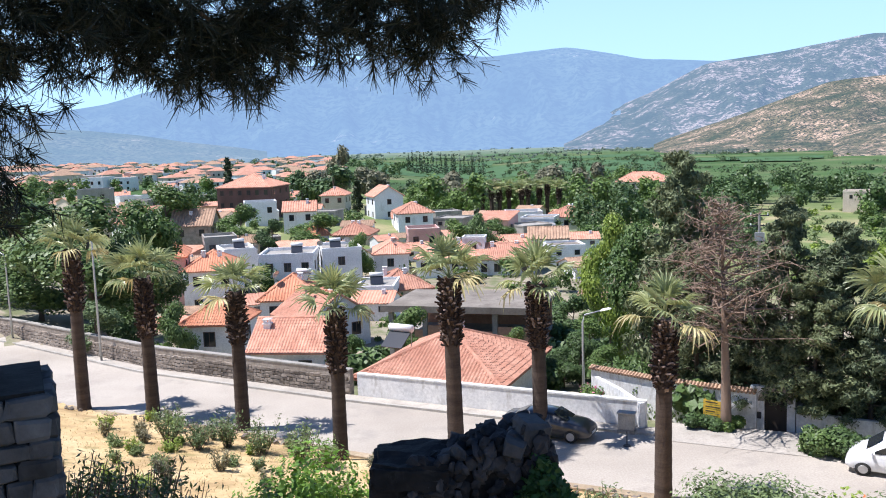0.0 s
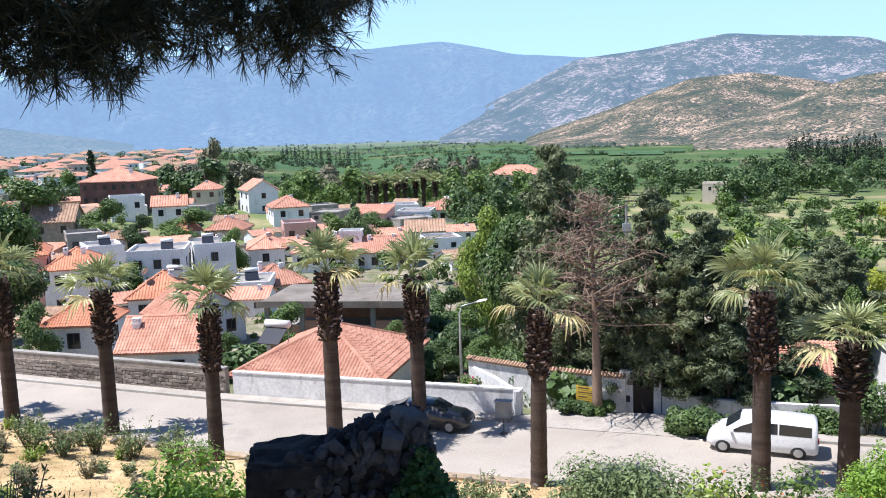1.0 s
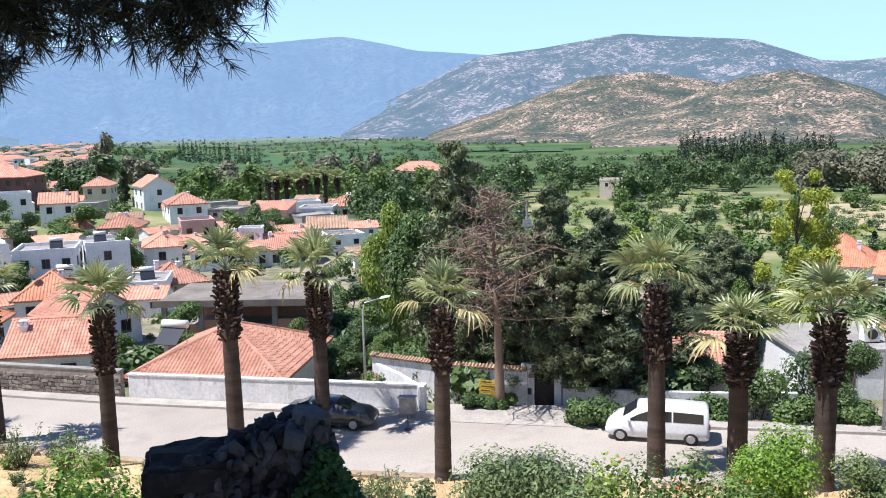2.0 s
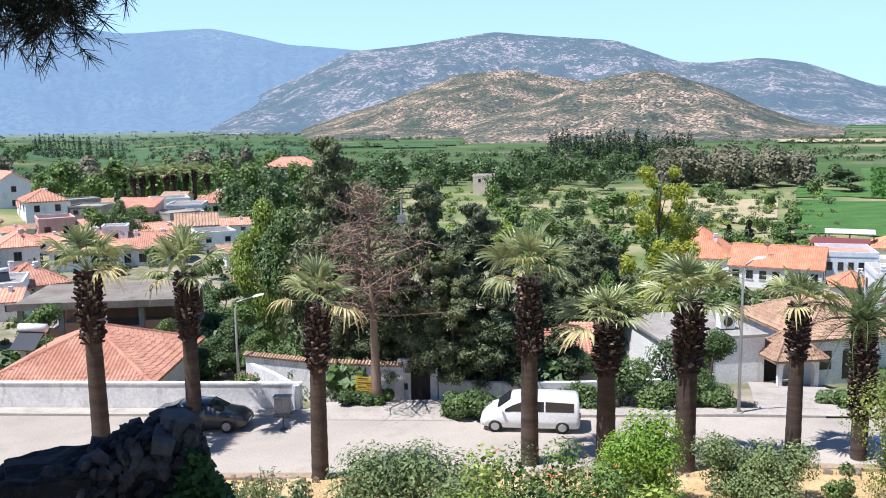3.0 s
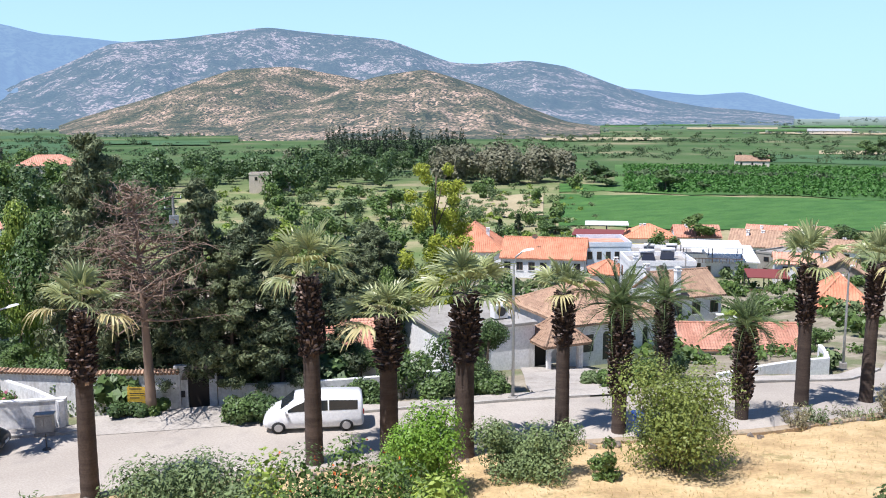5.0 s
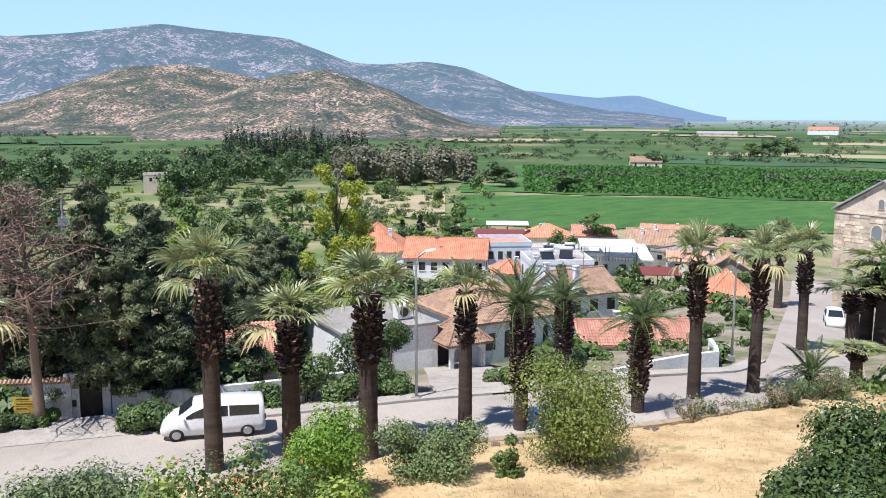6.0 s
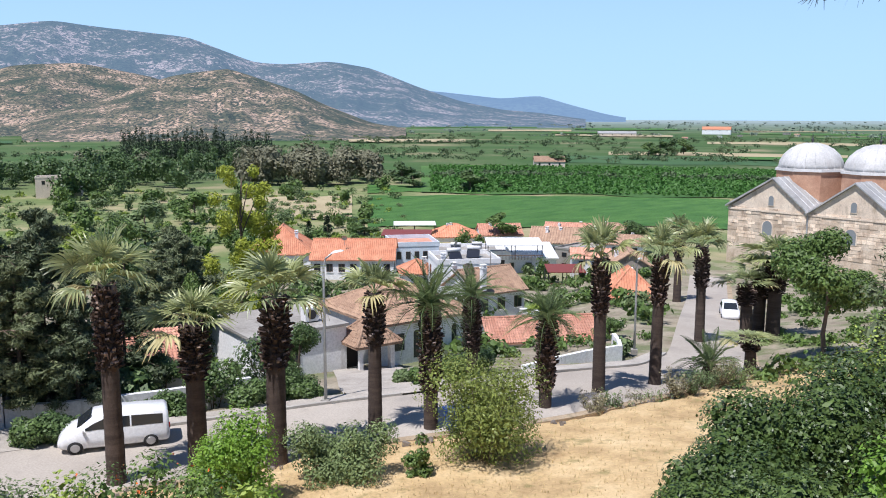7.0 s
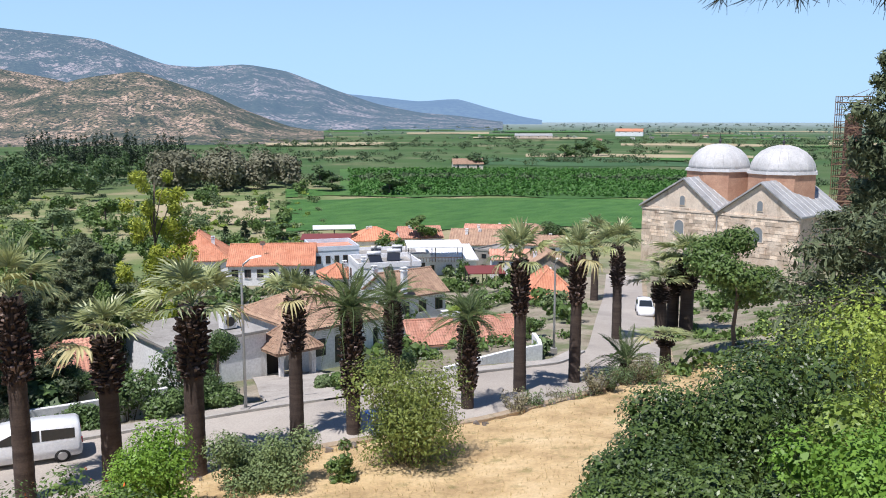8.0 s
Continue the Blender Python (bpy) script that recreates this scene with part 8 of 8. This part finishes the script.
for i in range(48):
    az = RNG.uniform(-22, 2)
    sapling(az, interp(az, N_AZ, N_D) - RNG.uniform(1.5, 20.0), RNG.uniform(0.4, 1.1), RNG.uniform(0.5, 1.2), 220 + i, ("leaf_olive", "leaf_lime", "euca")[i % 3], "low weedy shoots in the dry grass")
for i, az in enumerate(np.linspace(59.6, 68.6, 11)):
    d = interp(az, [59, 69], [45.5, 52.5]) + RNG.uniform(-0.8, 0.8)
    sapling(float(az), d, RNG.uniform(1.1, 1.9), RNG.uniform(1.6, 2.4), 110 + i, "leaf_olive" if i % 3 else "euca", "low twiggy grey-green bush along the road edge")
for i, (az, d, top, w) in enumerate(((66.4, 13.0, 9.9, 1.5), (68.4, 13.5, 10.4, 1.9), (70.6, 14.5, 10.8, 2.4), (73.4, 15.5, 11.1, 2.8), (76.2, 16.0, 11.2, 3.0), (71.6, 12.0, 10.3, 2.4), (74.8, 11.5, 10.6, 2.6), (68.6, 11.3, 9.4, 1.7), (78.6, 17.0, 11.4, 3.0))):
    bush_at(az, d, top, w, "leaf_glossy", 10500, 0.036, 130 + i, "dense dark glossy evergreen bush on the slope", blobs=18, dense=True)
bush_at(81.2, 11.5, 11.5, 2.4, "leaf_bright", 10000, 0.036, 140, "fresh light green bush beside the evergreens", blobs=14, dense=True)
bush_at(83.5, 13.5, 12.2, 3.0, "leaf_lime", 10000, 0.04, 141, "fresh light green bush beside the evergreens", blobs=14, dense=True)
bush_at(80.4, 20.0, 11.9, 4.6, "leaf_lime", 15000, 0.038, 142, "light green tree crown below the conifer", blobs=20, dense=True)
bush_at(67.5, 10.5, 9.4, 1.3, "leaf", 2600, 0.05, 143, "green bush at the foot of the evergreens")

# ---- dry grass, stones and litter on the slope ----
pts = []
for _ in range(30000):
    a = RNG.uniform(-28, 84)
    dn = interp(a, N_AZ, N_D)
    d = RNG.uniform(14, dn - 1.4)
    x, y = at(a, d)
    pts.append((x, y, ground_z(x, y) + 0.06))
pts = np.array(pts)
up = RNG.normal(0, 0.45, (len(pts), 3)) + np.array([0, 0, 1.0])
up /= np.linalg.norm(up, axis=1)[:, None]
sd = np.cross(up, RNG.normal(size=(len(pts), 3)))
sd /= np.linalg.norm(sd, axis=1)[:, None]
hh = RNG.uniform(0.04, 0.13, (len(pts), 1))
tagged(put("dry_grass", mesh_quads("dry_grass", np.stack([pts - sd * 0.018, pts + sd * 0.018, pts + up * hh + sd * 0.004, pts + up * hh - sd * 0.004], 1)), M["straw"]), "sparse straw-coloured grass on the hillside", "grass", kind="stuff")
verts, faces = [], []
for _ in range(260):
    a = RNG.uniform(-26, 70)
    d = interp(a, N_AZ, N_D) - RNG.uniform(0.3, 2.2)
    x, y = at(a, d)
    s = RNG.uniform(0.06, 0.28)
    m = pose(x, y, ground_z(x, y) + s * 0.2, *RNG.uniform(0, 360, 3)) @ Matrix.Diagonal((s * 1.4, s, s * 0.8, 1))
    me = STONES[int(RNG.integers(7))]
    o = len(verts)
    verts += [m @ v.co for v in me.vertices]
    faces += [[o + i for i in p.vertices] for p in me.polygons]
tagged(put("loose_stones", mesh_from("loose_stones", verts, faces), M["stone"]), "loose pale stones along the road edge", "stones", kind="stuff")

# shrubs and flowers along the walls under the trees
for i, (az, d, h, w, mat) in enumerate(((23.6, 43.2, 1.5, 2.2, "leaf_dark"), (25.4, 43.0, 1.7, 2.4, "leaf_dark"), (27.2, 42.8, 1.4, 2.0, "leaf_dark"), (16.6, 45.4, 1.0, 1.8, "leaf_dark"), (18.2, 45.6, 0.9, 1.4, "leaf"), (30.0, 44.2, 1.3, 2.4, "leaf_dark"), (32.4, 45.0, 1.6, 2.4, "leaf_dark"), (36.5, 45.5, 1.8, 2.6, "leaf_dark"), (38.6, 46.0, 1.6, 2.4, "leaf_dark"), (40.4, 46.3, 1.2, 1.8, "leaf_dark"), (34.4, 47.0, 3.0, 3.0, "leaf_dark"), (38.0, 49.0, 4.2, 3.4, "leaf_dark"), (13.6, 50.0, 2.6, 3.0, "leaf"), (15.4, 49.0, 2.4, 3.0, "leaf"), (11.8, 53.0, 3.2, 3.4, "leaf_dark"), (48.0, 50.0, 1.2, 1.4, "leaf"), (50.2, 52.0, 1.6, 2.2, "leaf"), (51.8, 54.0, 2.0, 2.6, "leaf_dark"), (46.9, 51.0, 0.9, 1.2, "leaf_olive"))):
    x, y = at(az, d)
    bush_at(az, d, ground_z(x, y) + h, w, mat, 2200, 0.10, 160 + i, "dense green shrub beside the wall", blobs=9)
x, y = at(9.8, 48.5)
bush_at(9.8, 48.5, ground_z(x, y) + 2.2, 1.8, "leaf", 1500, 0.09, 190, "oleander with pink flowers behind the wall", flowers="oleander")
# ---- smaller things ----
# pale apron of worn concrete before the gate
d = strip("apron", resample([(9.9, 42.2, 0), (14.0, 40.2, 0), (18.6, 38.0, 0)], 24), resample([(11.2, 44.6, 0), (14.0, 43.6, 0), (17.4, 42.2, 0)], 24), M["pavement"], 5, 0.02)
tagged(d, "pale dusty concrete apron before the gate", "pavement", kind="structure")

# concrete power pole behind the grove
px, py = at(19.9, 92)
pole = thing("power_pole", "grey concrete power pole with a crossarm", "power pole")
pole.matrix_basis = pose(px, py, ground_z(px, py), 0, 0, -10)
H_POLE = 6.9 - ground_z(px, py)
bm = bmesh.new()
tube(bm, [(0, 0, -0.5), (0, 0, H_POLE)], [0.2, 0.12], 8)
part("pole", bm, M["concrete"], pole)
for z in (H_POLE - 0.3, H_POLE - 1.3):
    bm = bmesh.new()
    box(bm, -0.9, -0.06, z, 0.9, 0.06, z + 0.12)
    part("crossarm", bm, M["steel_dark"], pole)
    for x in (-0.8, 0.0, 0.8):
        bm = bmesh.new()
        tube(bm, [(x, 0, z + 0.12), (x, 0, z + 0.34)], [0.05, 0.04], 6)
        part("insulator", bm, M["whiteframe"], pole)
bm = bmesh.new()
box(bm, -0.45, -0.35, H_POLE - 2.7, 0.45, -0.1, H_POLE - 1.9)
part("transformer", bm, M["metal"], pole)

# far row of palms behind the village
for i in range(9):
    az = 2.6 + 0.62 * i + RNG.uniform(-0.15, 0.15)
    x, y = at(az, 236 + RNG.uniform(-6, 6))
    clone(PALM_A if i % 2 else PALM_B, pose(x, y, ground_z(x, y), 0, 0, 40 * i) @ Matrix.Diagonal((1.5, 1.5, 1.0, 1)))

# canopies over roof terraces
def terrace(az, dist, w, d, z, turn, mat, label):
    e = thing("roof_terrace_canopy", label, "canopy")
    x, y = at(az, dist)
    e.matrix_basis = pose(x, y, z, 0, 0, -az + turn)
    bm = bmesh.new()
    vs = box(bm, -w / 2, 0, -0.12, w / 2, d, 0)
    for v in vs:
        if v.co.y > d / 2:
            v.co.z += 0.35
    part("canopy", bm, mat, e)
    for sx in (-0.48, 0, 0.48):
        for sy in (0.04, 0.96):
            bm = bmesh.new()
            tube(bm, [(sx * w, sy * d, -2.4), (sx * w, sy * d, -0.1)], [0.07, 0.07], 6)
            part("post", bm, M["steel_dark"], e)
    bm = bmesh.new()
    box(bm, -w / 2, 0.0, -1.75, w / 2, 0.06, -1.65)
    part("rail", bm, M["wood"], e)
    for k in range(int(w / 0.5)):
        bm = bmesh.new()
        box(bm, -w / 2 + k * 0.5, 0.01, -2.4, -w / 2 + k * 0.5 + 0.07, 0.05, -1.75)
        part("baluster", bm, M["wood"], e)
    return e


M["maroon"] = plain("maroon_sheet", (0.20, 0.045, 0.035), 0.6)
terrace(47.0, 165.5, 9.5, 6, -7.7, -4, M["maroon"], "maroon canopy over a roof terrace")
terrace(47.6, 186, 9.0, 4, -8.3, 2, M["whiteframe"], "white flat canopy over a roof terrace")
terrace(54.2, 139, 9.0, 6, -5.5, 6, M["whiteframe"], "white awning over a restaurant terrace")
terrace(57.6, 126, 5.5, 5, -7.4, 8, M["maroon"], "red awning beside the white house")


# dishes and roof clutter on the nearer houses
def dish(x, y, z, turn):
    e = thing("satellite_dish", "grey satellite dish on a roof", "satellite dish", "satellite dishes")
    e.matrix_basis = pose(x, y, z, 0, 0, turn)
    bm = bmesh.new()
    tube(bm, [(0, 0, -0.6), (0, 0, 0.5)], [0.03, 0.03], 5)
    part("mast", bm, M["metal"], e)
    bm = bmesh.new()
    prof = [(0.02, 0.0), (0.2, -0.03), (0.36, -0.1), (0.45, -0.17)]
    tube(bm, [(0, h, 0) for r, h in prof], [r for r, h in prof], 16, False)
    dd = part("reflector", bm, M["metal"], e, smooth=True)
    dd.matrix_basis = pose(0, -0.05, 0.6, 30, 0, 0)
    bm = bmesh.new()
    tube(bm, [(0, 0, 0), (0, -0.5, 0.05)], [0.015, 0.015], 4)
    arm = part("feed_arm", bm, M["metal"], e)
    arm.matrix_basis = pose(0, -0.05, 0.5, 10, 0, 0)
    return e


for az, dist, z in ((-9.0, 84, 1.0), (-11.0, 94, 1.2), (-8.0, 124, 1.0), (-12.0, 123, 1.2), (-6.2, 127, 1.0), (2.5, 131, -0.9), (-3.2, 134, -0.2), (43.0, 134, -4.2), (50.2, 142, -6.4), (52.6, 142, -6.4), (48.8, 94, -2.3), (51.0, 92, -1.4)):
    x, y = at(az, dist)
    dish(x, y, z, random.uniform(-60, 60))

# farmhouse and low sheds out on the plain
house(56.3, 470, 16, 9, -9.5, 6, "gable", 2.6, "cream", "tileold", "farmhouse with a faded roof among the vines", 1, 3, ends=False)
house(25.8, 320, 14, 8, -6.4, -6, "flat", 0.6, "cream", "concrete", "pale sandstone building in front of the wood", 1, 3, ends=False)
house(60.5, 1150, 48, 14, -8.5, 4, "gable", 2.5, "cream", "lead", "long pale shed on the far plain", 1, 4, ends=False)
house(66.5, 1350, 40, 14, -6.0, -4, "gable", 4.0, "white", "tilebright", "shed with a red roof on the far plain", 1, 4, ends=False)
grow("dark", 56.7, 478, -4.5, 16)
for i in range(4):
    grow("dark", 62.5 + 0.7 * i, 620 + 12 * i, -3.0 + 0.5 * i, 14)
